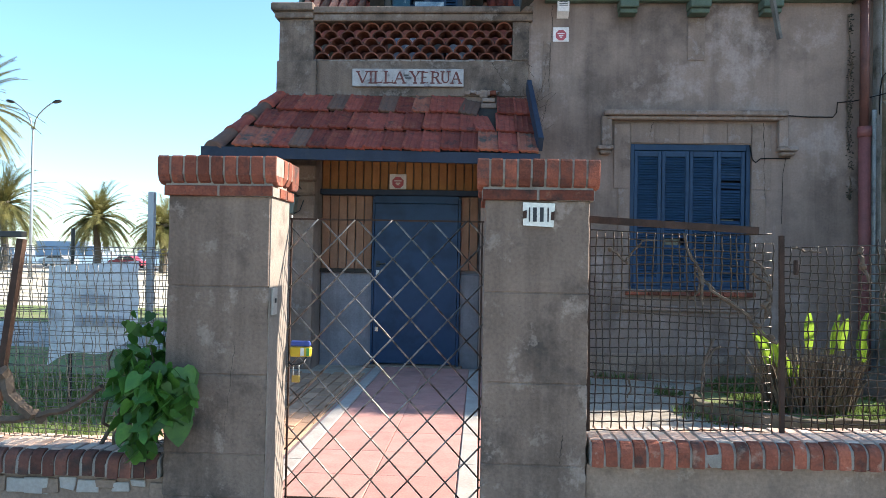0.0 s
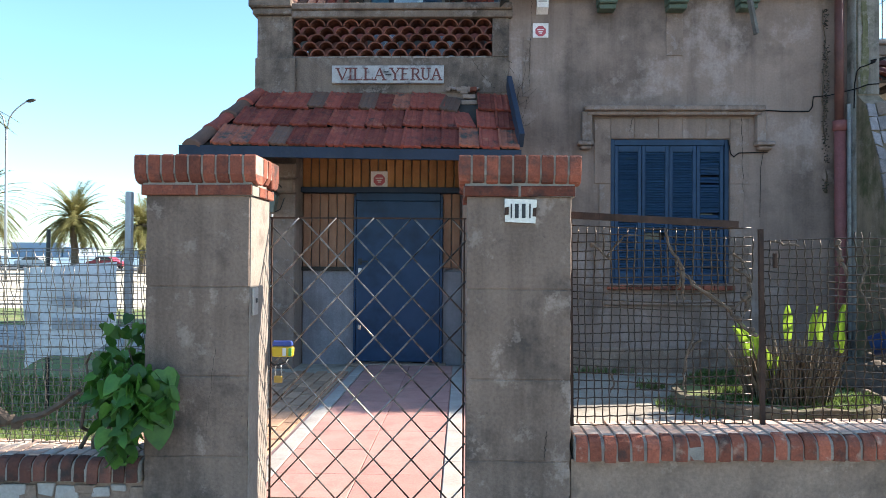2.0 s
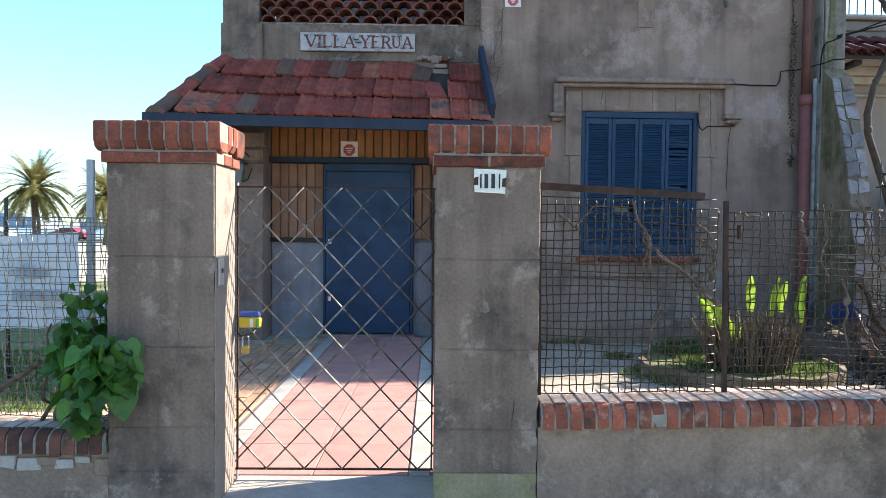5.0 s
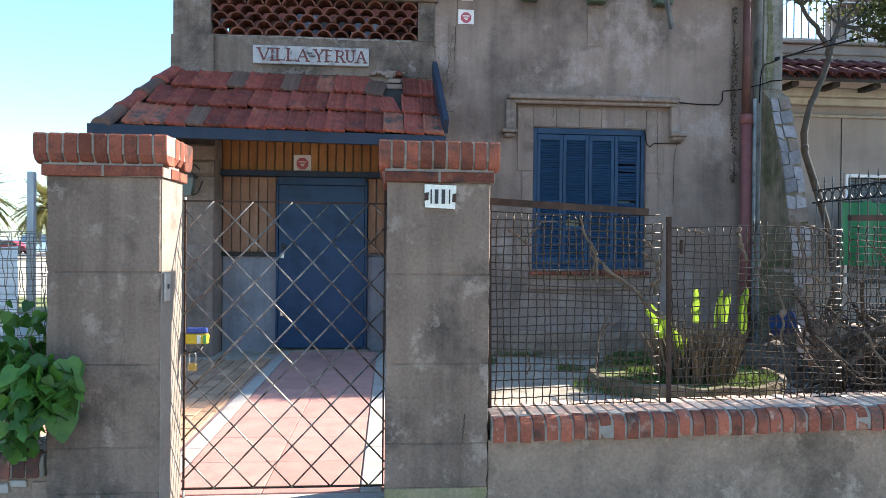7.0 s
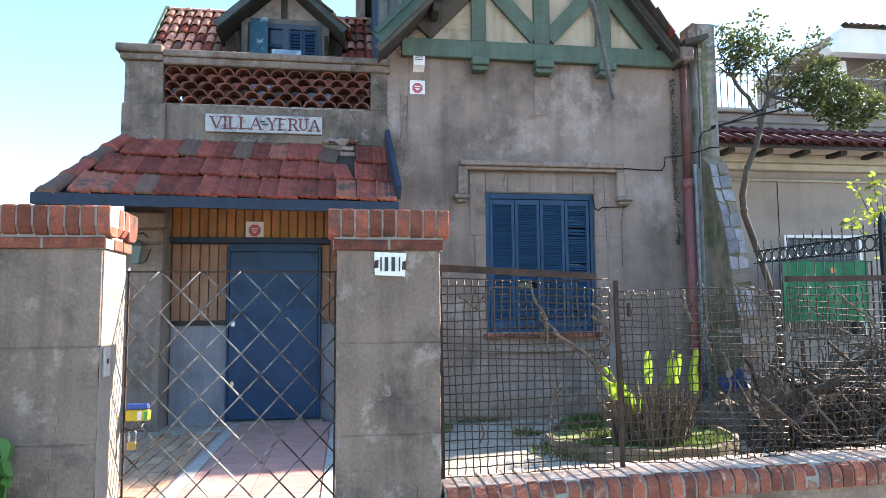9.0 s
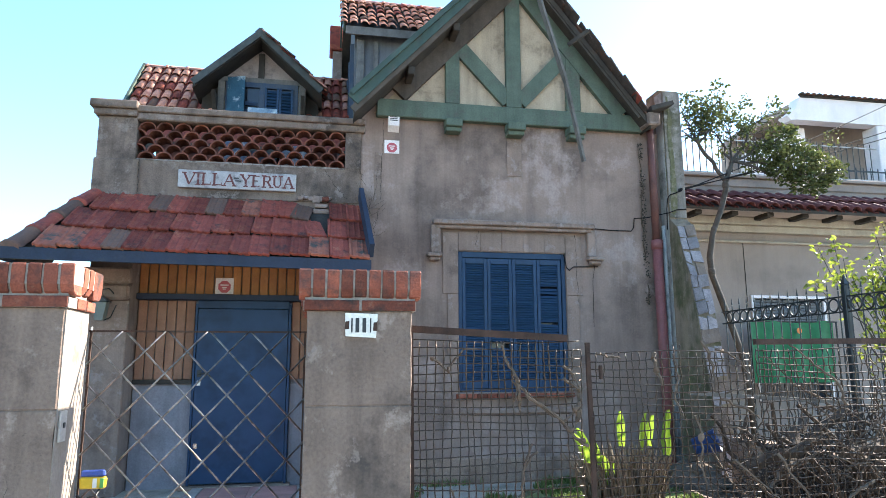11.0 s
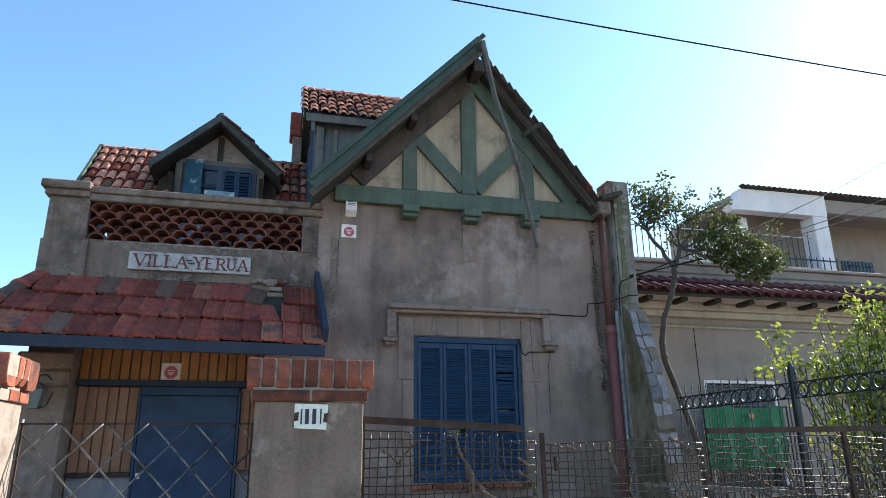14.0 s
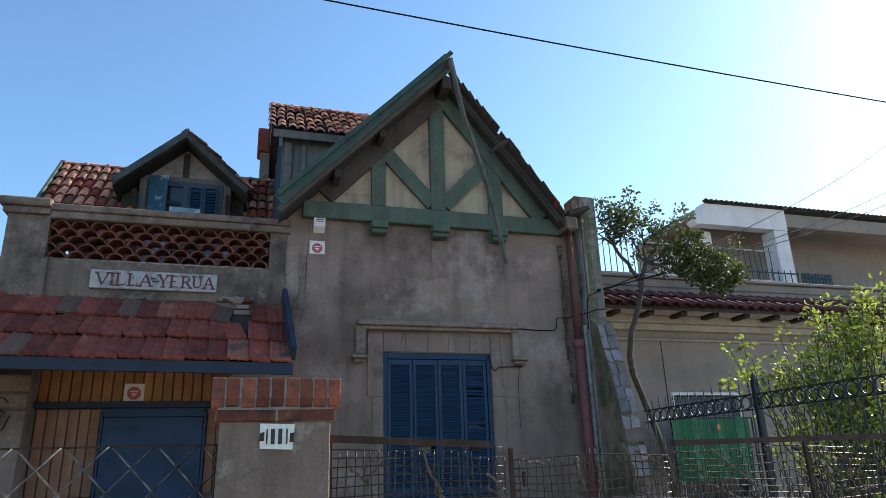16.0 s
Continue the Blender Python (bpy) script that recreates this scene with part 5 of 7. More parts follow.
# ---- gate ----
gate = thing("garden_gate", -0.26, 3.62, 0.2, "low garden gate of crossed steel bars in a thin frame", "gate")
GX0, GX1, GZ0, GZ1 = -0.785, 0.2705, 0.195, 1.699
for a, b in (((GX0, GZ0), (GX1, GZ0)), ((GX0, GZ1), (GX1, GZ1)), ((GX0 + 0.01, GZ0), (GX0 + 0.01, GZ1)), ((GX1 - 0.01, GZ0), (GX1 - 0.01, GZ1))):
    part("frame_bar", bar(B(), (a[0], 3.64, a[1]), (b[0], 3.64, b[1]), 0.009, 0.012, up=(0, 1, 0)), M_RUST, gate)
DX, DZ, ZN = 0.2015, 0.2155, 1.598      # width and height of a diamond, height of the top crossings
c0 = -0.319 - 2 * 0.2015
for sgn in (1, -1):
    for k in range(-9, 18):
        # the bar x = c + sgn * (z - ZN) * DX / DZ
        c = c0 + DX * k
        zs = []
        for z in (GZ0, GZ1):
            zs.append((c + sgn * (z - ZN) * DX / DZ, z))
        (xa, za), (xb, zb) = zs
        if xa > xb:
            xa, za, xb, zb = xb, zb, xa, za
        if xb < GX0 + 0.02 or xa > GX1 - 0.02:
            continue
        g = (zb - za) / (xb - xa)
        if xa < GX0: xa, za = GX0, za + (GX0 - xa) * g
        if xb > GX1: xb, zb = GX1, zb - (xb - GX1) * g
        if abs(xb - xa) < 0.03:
            continue
        part("lattice_bar", tube(B(), [(xa, 3.636 - 0.005 * sgn, za), (xb, 3.636 - 0.005 * sgn, zb)], 0.0046, 8), M_GATE, gate, smooth=True)
# off-white colour stands for sunlight on the pillar's back edge
bm = B(); tube(bm, [(-0.779, 3.650, 0.05), (-0.779, 3.650, 1.72)], 0.006, 8); part("hinge_post", bm, M_OFFW, gate, "hinge post coloured off-white for the pillar's sunlit back edge")
pk = thing("wrapped_chain", -0.71, 3.6, 0.95, "yellow and blue plastic packet tied round the gate chain", "packet")
part("packet", roughen(box(B(), -0.762, -0.645, 3.60, 3.632, 0.955, 1.01, bevel=0.008), 0.004, 20), plain("yellow_plastic", (0.62, 0.42, 0.03), 0.4), pk)
part("packet_top", roughen(box(B(), -0.758, -0.652, 3.602, 3.630, 1.012, 1.042, bevel=0.006), 0.004, 20), plain("blue_plastic", (0.05, 0.09, 0.33), 0.4), pk)
part("packet_stripe", box(B(), -0.70, -0.682, 3.594, 3.599, 0.962, 1.005), plain("white_plastic", (0.7, 0.7, 0.65), 0.4), pk)
part("packet_stripe", box(B(), -0.668, -0.652, 3.594, 3.599, 0.962, 1.005), plain("green_plastic", (0.1, 0.35, 0.08), 0.4), pk)
lock = thing("padlock", -0.715, 3.58, 0.82, "brass padlock hanging from the gate chain", "padlock")
part("body", box(B(), -0.738, -0.695, 3.57, 3.592, 0.825, 0.862, bevel=0.004), M_BRASS, lock)
bm = B(); tube(bm, [(-0.732 + 0.0, 3.581, 0.86)] + [(-0.7165 - 0.0155 * math.cos(math.pi * i / 8), 3.581, 0.905 + 0.0155 * math.sin(math.pi * i / 8)) for i in range(9)] + [(-0.701, 3.581, 0.86)], 0.004)
part("shackle", bm, M_SILVER, lock)
bm = B(); tube(bm, [(-0.765, 3.60, 0.93), (-0.74, 3.585, 0.915), (-0.7165, 3.58, 0.918), (-0.68, 3.59, 0.93), (-0.67, 3.62, 0.96)], 0.006)
part("chain", bm, M_IRON, lock)

# ---- woven wire fences ----
def wire_mesh(x0, x1, y, z0, top, pitch, r, skew=0.0, sag=0.004, pv=None):
    bm = B()
    pv = pv or pitch
    nx = int((x1 - x0) / pitch)
    for i in range(nx + 1):
        x = x0 + pitch * i
        zt = top(x)
        n = int((zt - z0) / pv)
        ph = random.uniform(-0.004, 0.004)
        tube(bm, [(x + ph + skew * (zt - z) + sag * math.sin(z * 7 + i), y + (0.0065 if (k + i) % 2 else -0.0065), z) for k, z in ((k, z0 + pv * k) for k in range(n + 1))], r, 6)
    zm = max(top(x0), top(x1))
    for k in range(int((zm - z0) / pv) + 1):
        z = z0 + pv * k
        xs = [x0 + pitch * i for i in range(nx + 1) if top(x0 + pitch * i) >= z - 0.01]
        if len(xs) > 1:
            tube(bm, [(x + skew * (zm - z), y + (-0.0065 if (k + i) % 2 else 0.0065), z + sag * 1.5 * math.sin(x * 5 + k * 0.7)) for i, x in enumerate(xs)], r, 6)
    return bm


fence = thing("mesh_fence", 2.6, 3.5, 0.67, "rusty woven wire mesh fence above the garden wall", "fence")
part("wire_mesh", wire_mesh(0.80, 1.74, 3.5, 0.655, lambda x: 1.685 - 0.045 * (x - 0.8), 0.0415, 0.0034, sag=0.006), M_WIRE, fence, smooth=True)
part("wire_mesh", wire_mesh(1.77, 2.76, 3.5, 0.68, lambda x: 1.625 + 0.012 * math.sin(x * 9), 0.0415, 0.0034, skew=0.012, sag=0.007), M_WIRE, fence, smooth=True)
part("wire_mesh", wire_mesh(2.78, 4.85, 3.5, 0.70, lambda x: 1.64, 0.0415, 0.0034, skew=-0.01, sag=0.008), M_WIRE, fence, smooth=True)
part("top_rail", bar(B(), (0.79, 3.49, 1.712), (1.64, 3.49, 1.668), 0.03, 0.035), M_RUST, fence, "rusty angle-iron rail")
part("top_rail", bar(B(), (2.76, 3.49, 1.652), (4.85, 3.49, 1.672), 0.03, 0.032), M_RUST, fence, "rusty angle-iron rail")
for x, zt in ((0.797, 1.70), (1.755, 1.645), (3.70, 1.66), (4.84, 1.68)):
    part("post", bar(B(), (x + 0.012, 3.49, 0.63), (x, 3.49, zt), 0.021, 0.021, up=(0, 1, 0)), M_RUST, fence)
part("latch", box(B(), 1.815, 1.834, 3.475, 3.495, 1.45, 1.525, bevel=0.004), M_RUST, fence)
fence2 = thing("mesh_fence", -2.3, 3.5, 0.5, "sagging galvanised mesh fence with a leaning rusty post", "fence")
part("wire_mesh", wire_mesh(-4.2, -1.32, 3.50, 0.51, lambda x: 1.545 + 0.01 * math.sin(x * 11), 0.046, 0.0021, skew=0.10, pv=0.042), M_WIRE_L, fence2, smooth=True)
part("wire_mesh", wire_mesh(-4.2, -1.32, 3.53, 0.51, lambda x: 1.50 + 0.01 * math.sin(x * 7), 0.062, 0.0020, skew=-0.03, pv=0.062), M_WIRE_L, fence2, smooth=True)
part("post", bar(B(), (-2.31, 3.47, 0.50), (-2.175, 3.47, 1.56), 0.035, 0.035, up=(0, 1, 0)), M_RUST, fence2)
bm = B(); box(bm, -2.36, -2.155, 3.44, 3.48, 1.568, 1.60, bevel=0.004); part("bracket", bm, M_IRON, fence2, "perforated black iron bracket")
# garden fence behind, with the banner
fence3 = thing("wire_fence", -4, 6, 0.1, "thin wire fence with steel posts on the lawn", "fence")
part("wire_mesh", wire_mesh(-7.0, -2.6, 6.0, 0.15, lambda x: 1.60, 0.12, 0.003, skew=0.03, pv=0.10), M_WIRE_L, fence3, smooth=True)
part("post", box(B(), -2.81, -2.755, 6.03, 6.09, 0.1, 2.07, bevel=0.006), M_GALV, fence3, "flat galvanised steel post")
bm = B(); tube(bm, [(-3.50, 6.03, 0.1), (-3.51, 6.03, 1.72)], 0.018, 8); part("post", bm, M_IRON, fence3)
bm = B(); tube(bm, [(-5.3, 6.03, 0.1), (-5.31, 6.03, 1.66)], 0.018, 8); part("post", bm, M_IRON, fence3)
banner = thing("banner", -3.27, 5.96, 0.5, "crumpled pale blue banner tied to the wire fence", "banner")
bm = B()
g = {}
for i in range(13):
    for j in range(10):
        u, v = i / 12, j / 9
        x = -3.68 + 0.84 * u + 0.02 * math.sin(v * 6) * (1 - u)
        zt, zb = 1.37 + 0.06 * u, 0.46 + 0.27 * u + 0.05 * math.sin(u * 7)
        g[i, j] = bm.verts.new((x, 5.965 + 0.025 * noise.noise(Vector((u * 3, v * 3, 1))), zb + (zt - zb) * v))
for i in range(12):
    for j in range(9):
        bm.faces.new((g[i, j], g[i + 1, j], g[i + 1, j + 1], g[i, j + 1]))
part("sheet", bm, M_BANNER, banner, smooth=True)
for zc, xs in ((1.02, ((-3.36, -3.30), (-3.28, -3.22), (-3.18, -3.12))), (0.83, ((-3.40, -3.33), (-3.30, -3.24), (-3.21, -3.15), (-3.12, -3.06), (-3.03, -2.97)))):
    for x0, x1 in xs:
        part("text_bar", box(B(), x0, x1, 5.925, 5.93, zc, zc + 0.10), plain("banner_ink", (0.30, 0.325, 0.37), 0.7), banner)

# ---- party wall with stone facing, side railing ----
party = thing("party_wall", 5.0, 7.8, 0.1, "tall mossy party wall with a stone-faced sloping foot", "wall")
FRONT = [(7.22, 0.05), (7.36, 1.38), (7.50, 2.11), (7.62, 2.62), (7.86, 3.30)]
part("wall", prism(B(), FRONT + [(8.0, 3.42), (8.02, 5.22), (8.12, 5.27), (8.45, 5.27), (8.45, 0.05)], "x", 4.865, 5.11), M_MOSS, party)
part("wall_front", box(B(), 4.868, 5.108, 7.99, 8.018, 3.44, 5.2), mat("greening_whitewash", (0.27, 0.235, 0.205), (0.175, 0.150, 0.128), scale=4, rough=0.95, bump=0.5, stain=(0.090, 0.088, 0.055), stain_scale=2.4, stain_at=(0.48, 0.62), streak=0.5, patch=(0.36, 0.325, 0.30), patch_scale=5, patch_at=(0.56, 0.66), speck=0.2), party)
bm = B()
for k in range(46):
    z, f = 3.46 + 1.5 * random.random() ** 1.3, random.random()
    box(bm, 4.892 + 0.028 * f, 4.915 + 0.055 * random.random() + 0.02 * f, 7.9865 - 0.002 * f, 7.991, z, z + random.uniform(0.06, 0.28))
part("moss_streak", roughen(bm, 0.012, 13), mat("olive_moss", (0.125, 0.118, 0.062), (0.090, 0.088, 0.048), scale=16, rough=1.0, bump=0.7, patch=(0.20, 0.17, 0.13), patch_scale=14, patch_at=(0.5, 0.62)), party, "olive moss running down the wall")
part("pale_render", roughen(box(B(), 4.857, 4.866, 8.022, 8.198, 0.1, 5.2, bevel=0.003), 0.002, 9), mat("patchy_whitewash", (0.36, 0.34, 0.315), (0.23, 0.215, 0.195), scale=5, rough=0.95, bump=0.4, stain=(0.11, 0.105, 0.085), stain_scale=2.6, stain_at=(0.5, 0.66), streak=0.35, speck=0.15), party)
bm = B(); tube(bm, [(4.845, 8.13, 0.1), (4.84, 8.13, 3.35)], 0.026, 8); part("conduit", bm, M_OFFW, party, "white flaking conduit", True)
random.seed(7)
for (ya, za), (yb, zb) in zip(FRONT, FRONT[1:]):
    ln = math.hypot(yb - ya, zb - za)
    n = max(1, round(ln / 0.17))
    for k in range(n):
        f0, f1 = k / n, (k + 1) / n
        cut = random.uniform(0.35, 0.65)
        cols = ((0.0, 1.0),) if random.random() < 0.4 else ((0.0, cut), (cut, 1.0))
        for c0_, c1_ in cols:
            x0, x1 = 4.868 + 0.24 * c0_ + 0.006, 4.868 + 0.24 * c1_ - 0.006
            tilt = random.uniform(-0.045, 0.045)
            bm = B()
            vs = []
            for d_ in (0.002, 0.020):
                for x, f, s in ((x0, f0, 0), (x1, f0, tilt), (x1, f1, tilt), (x0, f1, 0)):
                    y, z = ya + (yb - ya) * f, za + (zb - za) * f
                    g_ = 0.008 if f == f0 else -0.008
                    vs.append(bm.verts.new((x, y - d_, z + g_ + s)))
            for q in ((3, 2, 1, 0), (4, 5, 6, 7), (0, 1, 5, 4), (1, 2, 6, 5), (2, 3, 7, 6), (3, 0, 4, 7)):
                bm.faces.new([vs[i] for i in q])
            part("stone", roughen(bm, 0.012, 7), M_PARAPET if random.random() < 0.22 else M_STONE, party)
rail = thing("iron_railing", 4.95, 5.3, 0.7, "black iron railing with a band of rings and spear points", "railing")
part("plinth", box(B(), 4.86, 5.06, 3.64, 7.02, 0.05, 0.72, bevel=0.01), M_LOWWALL, rail)
RY0, RY1, RX = 3.72, 7.08, 4.93
for z in (1.98, 2.115, 0.85):
    part("rail", bar(B(), (RX, RY0, z), (RX, RY1, z), 0.022, 0.012), M_IRON, rail)
me_bar = mesh_of("baluster", bar(B(), (0, 0, 0.72), (0, 0, 2.17), 0.011, 0.011), M_IRON)
bm = B(); bmesh.ops.create_cone(bm, segments=6, radius1=0.010, radius2=0.0, depth=0.08, matrix=Matrix.Translation((0, 0, 0.05)), cap_ends=True)
me_sp = mesh_of("spear", bm, M_IRON)
bm = B()
R_, r_ = 0.058, 0.008
grid = [[bm.verts.new((math.sin(2 * math.pi * j / 5) * r_, (R_ + math.cos(2 * math.pi * j / 5) * r_) * math.cos(2 * math.pi * i / 16), (R_ + math.cos(2 * math.pi * j / 5) * r_) * math.sin(2 * math.pi * i / 16))) for j in range(5)] for i in range(16)]
for i in range(16):
    for j in range(5):
        bm.faces.new((grid[i][j], grid[(i + 1) % 16][j], grid[(i + 1) % 16][(j + 1) % 5], grid[i][(j + 1) % 5]))
me_ring = mesh_of("ring", bm, M_IRON, True)
n = int((RY1 - RY0) / 0.132)
for i in range(n + 1):
    y = RY0 + 0.132 * i
    piece("baluster", me_bar, pose(RX, y, 0), rail)
    piece("spear", me_sp, pose(RX, y, 2.17), rail)
    if i < n:
        piece("ring", me_ring, pose(RX, y + 0.066, 2.047), rail)
for y in (5.22, 3.68):
    bm = B(); box(bm, RX - 0.026, RX + 0.026, y - 0.026, y + 0.026, 0.70, 2.22, bevel=0.006); bmesh.ops.create_cone(bm, segments=4, radius1=0.037, radius2=0.0, depth=0.1, matrix=Matrix.Translation((RX, y, 2.27)) @ pose(0, 0, 0, 0, 0, 45), cap_ends=True)
    part("post", bm, M_IRON, rail)

# ---- neighbouring house ----
nb = thing("neighbour_house", 9, 10.5, 0.1, "beige two-storey house with maroon tile skirt and roof terrace", "house")
NX0, NX1 = 7.73, 9.20
for bx in ((5.13, NX0, 10.5, 10.8, 0.05, 3.85), (NX1, 18.0, 10.5, 10.8, 0.05, 3.85), (NX0, NX1, 10.5, 10.8, 2.70, 3.85), (NX0, NX1, 10.5, 10.8, 0.05, 0.9)):
    part("wall", box(B(), *bx), M_NWALL, nb)
part("control_joint", box(B(), 7.660, 7.670, 10.490, 10.498, 0.1, 3.62), M_CRACK, nb)
for bx in ((5.13, 18, 10.36, 10.499, 3.80, 3.92), (5.13, 18, 10.28, 10.499, 3.92, 4.06), (5.13, 18, 10.42, 10.499, 3.62, 3.66)):
    part("cornice", box(B(), *bx, bevel=0.015), M_NCREAM, nb)
part("terrace_slab", box(B(), 5.13, 18, 10.55, 16.0, 4.45, 4.66), M_NWALL, nb)
part("terrace_ledge", box(B(), 5.13, 18, 10.52, 10.9, 4.66, 4.82, bevel=0.015), M_NWALL, nb)
part("terrace_ledge", box(B(), 5.13, 18, 10.46, 10.95, 4.82, 4.88, bevel=0.012), M_NWALL, nb)
skirt = part("skirt_roof", prism(B(), [(9.78, 4.08), (10.54, 4.52), (10.54, 4.46), (9.78, 4.03)], "x", 5.2, 18), M_DARKWOOD, nb, "skirt roof of maroon barrel tiles")
for i in range(16):
    x = 6.42 + 0.67 * i
    part("rafter_end", box(B(), x, x + 0.13, 9.90, 10.27, 3.985, 4.058, bevel=0.012), M_DARKWOOD, nb)
nt, nt_or, nt_d = barrel(M_NTILE, flat=0.78), barrel(M_TILE_D, 0.07, 0.5, 0.7), barrel(M_TILE_B, 0.07, 0.5, 0.7)
upv = Vector((0, 0.76, 0.44)).normalized()
base = Matrix((Vector((1, 0, 0)), upv, Vector((1, 0, 0)).cross(upv))).transposed().to_4x4()
for r in range(2):
    for i in range(52):
        p = Vector((5.3 + 0.225 * i, 9.74, 4.085)) + upv * (0.42 * r)
        piece("tile", nt, Matrix.Translation(p) @ base @ pose(0, 0, 0, 0, random.uniform(-3, 3), random.uniform(-1.5, 1.5)), skirt)
        piece("tile", nt, Matrix.Translation(p + Vector((0.1125, 0.01, 0.035))) @ base @ pose(0, 0, 0, 0, 180, 0), skirt)
# its window with blinds, the tarp
nw = part("window", box(B(), NX0, NX1, 10.62, 10.64, 0.9, 2.70), M_GLASS, nb, "wide window with a half-lowered slatted blind")
for bx in ((NX0, NX0 + 0.05, 0.9, 2.70), (NX1 - 0.05, NX1, 0.9, 2.70), (NX0 + 0.05, NX1 - 0.05, 2.65, 2.70)):
    part("window_frame", box(B(), bx[0], bx[1], 10.47, 10.6, bx[2], bx[3], bevel=0.004), M_WHITE, nw)
me = mesh_of("slat", box(B(), NX0 + 0.05, NX1 - 0.05, 10.56, 10.585, 0, 0.045, bevel=0.006), plain("grey_blind", (0.17, 0.17, 0.17), 0.6))
for i in range(14):
    piece("slat", me, pose(0, 0, 1.94 + 0.05 * i), nw)
for i in range(13):
    part("grille_bar", bar(B(), (NX0 + 0.08 + 0.11 * i, 10.50, 0.9), (NX0 + 0.08 + 0.11 * i, 10.50, 2.65), 0.012, 0.012), M_IRON, nw)
tarp = thing("green_tarp", 7.9, 9.8, 0.1, "bright green plastic tarp hung behind the railing", "tarp")
bm = B()
g = {}
for i in range(25):
    for j in range(9):
        u, v = i / 24, j / 8
        g[i, j] = bm.verts.new((7.20 + 1.52 * u, 9.8 + 0.05 * math.sin(u * 21) * (1.1 - v) + 0.03 * noise.noise(Vector((u * 5, v * 4, 0))), 1.22 + (0.98 + 0.02 * math.sin(u * 9)) * v))
for i in range(24):
    for j in range(8):
        bm.faces.new((g[i, j], g[i + 1, j], g[i + 1, j + 1], g[i, j + 1]))
part("sheet", bm, M_GTARP, tarp, smooth=True)
bm = B(); tube(bm, [(7.1, 9.8, 2.2), (8.8, 9.8, 2.2)], 0.012); tube(bm, [(7.15, 9.8, 0.1), (7.15, 9.8, 2.2)], 0.015); tube(bm, [(8.78, 9.8, 0.1), (8.78, 9.8, 2.2)], 0.015)
part("line", bm, M_IRON, tarp)
part("emblem", prism(B(), [(8.02 + 0.045 * math.cos(i * math.pi / 4), 2.05 + 0.05 * math.sin(i * math.pi / 4)) for i in range(8)], "y", 9.72, 9.728), plain("orange_print", (0.75, 0.22, 0.04), 0.5), tarp)
# terrace railing and the upper storey
for z in (4.98, 5.62):
    part("railing_rail", bar(B(), (6.2, 10.75, z), (10.9, 10.75, z), 0.02, 0.02), M_OFFW, nb)
me = mesh_of("baluster", bar(B(), (0, 0, 4.88), (0, 0, 5.70), 0.016, 0.016), M_IRON)
for i in range(36):
    piece("baluster", me, pose(6.2 + 0.13 * i, 10.75, 0), nb)
for z in (5.02, 5.78):
    part("railing_rail", bar(B(), (10.7, 12.6, z), (13.3, 12.6, z), 0.03, 0.03), M_IRON, nb)
for i in range(14):
    piece("baluster", me, pose(10.8 + 0.19 * i, 12.6, 0.05) @ Matrix.Diagonal((1.4, 1.4, 1.02, 1)), nb)
part("upper_wall", box(B(), 10.95, 24, 15.5, 15.8, 4.7, 7.4), M_NWALL, nb)
part("upper_wall", box(B(), 11.3, 11.5, 13.3, 15.5, 4.7, 7.0), M_WHITE, nb)
part("porch_back_wall", box(B(), 11.52, 13.9, 13.9, 14.05, 4.7, 7.34), M_NWALL, nb)
part("upper_wall", box(B(), 14.0, 24, 14.2, 14.4, 4.7, 7.4), M_NWALL, nb)
part("porch_beam", prism(B(), [(10.95, 7.02), (13.50, 7.02), (13.50, 7.575), (12.0, 7.575), (11.05, 7.56), (10.98, 7.36), (10.95, 7.28), (10.70, 7.10), (10.8, 7.0)], "y", 12.85, 13.15), M_WHITE, nb)
part("porch_beam", box(B(), 13.502, 24, 12.9, 13.15, 7.15, 7.50), M_NWALL, nb)
part("porch_ceiling", box(B(), 11, 24, 13.16, 15.5, 7.35, 7.5), M_NWALL, nb)
part("column", box(B(), 13.06, 13.50, 12.85, 13.3, 4.8, 7.018, bevel=0.02), M_WHITE, nb)
part("upper_ledge", box(B(), 11.0, 14.0, 12.4, 13.3, 4.66, 4.86, bevel=0.02), M_WHITE, nb)
bm = B()
lo = [bm.verts.new(p) for p in ((11.0, 12.80, 7.58), (24, 12.80, 7.58), (24, 14.2, 7.85), (12.7, 14.2, 7.85))]
hi = [bm.verts.new(p) for p in ((11.0, 12.80, 7.62), (24, 12.80, 7.62), (24, 14.2, 7.93), (12.7, 14.2, 7.93))]
bm.faces.new(hi); bm.faces.new(lo[::-1])
for i in range(4):
    bm.faces.new((lo[i], lo[(i + 1) % 4], hi[(i + 1) % 4], hi[i]))
up_roof = part("upper_roof", bm, M_DARKWOOD, nb, "upper roof of weathered barrel tiles")
upv = Vector((0, 1.6, 0.31)).normalized()
base = Matrix((Vector((1, 0, 0)), upv, Vector((1, 0, 0)).cross(upv))).transposed().to_4x4()
for i in range(86):
    p = Vector((11.05 + 0.15 * i, 12.72, 7.57))
    short = min(1.0, 0.2 + 0.1 * i)
    piece("tile", nt_or if i % 3 else nt_d, Matrix.Translation(p) @ base @ pose(0, 0, 0, 0, random.uniform(-3, 3), random.uniform(-2, 2)) @ Matrix.Diagonal((1, short, 1, 1)), up_roof)
wv = part("upper_window", box(B(), 15.05, 16.05, 14.17, 14.195, 5.0, 6.35), M_GLASS, nb)
for i in range(9):
    part("grille_bar", bar(B(), (15.08 + 0.115 * i, 14.13, 5.0), (15.08 + 0.115 * i, 14.13, 6.35), 0.014, 0.014), M_IRON, wv)
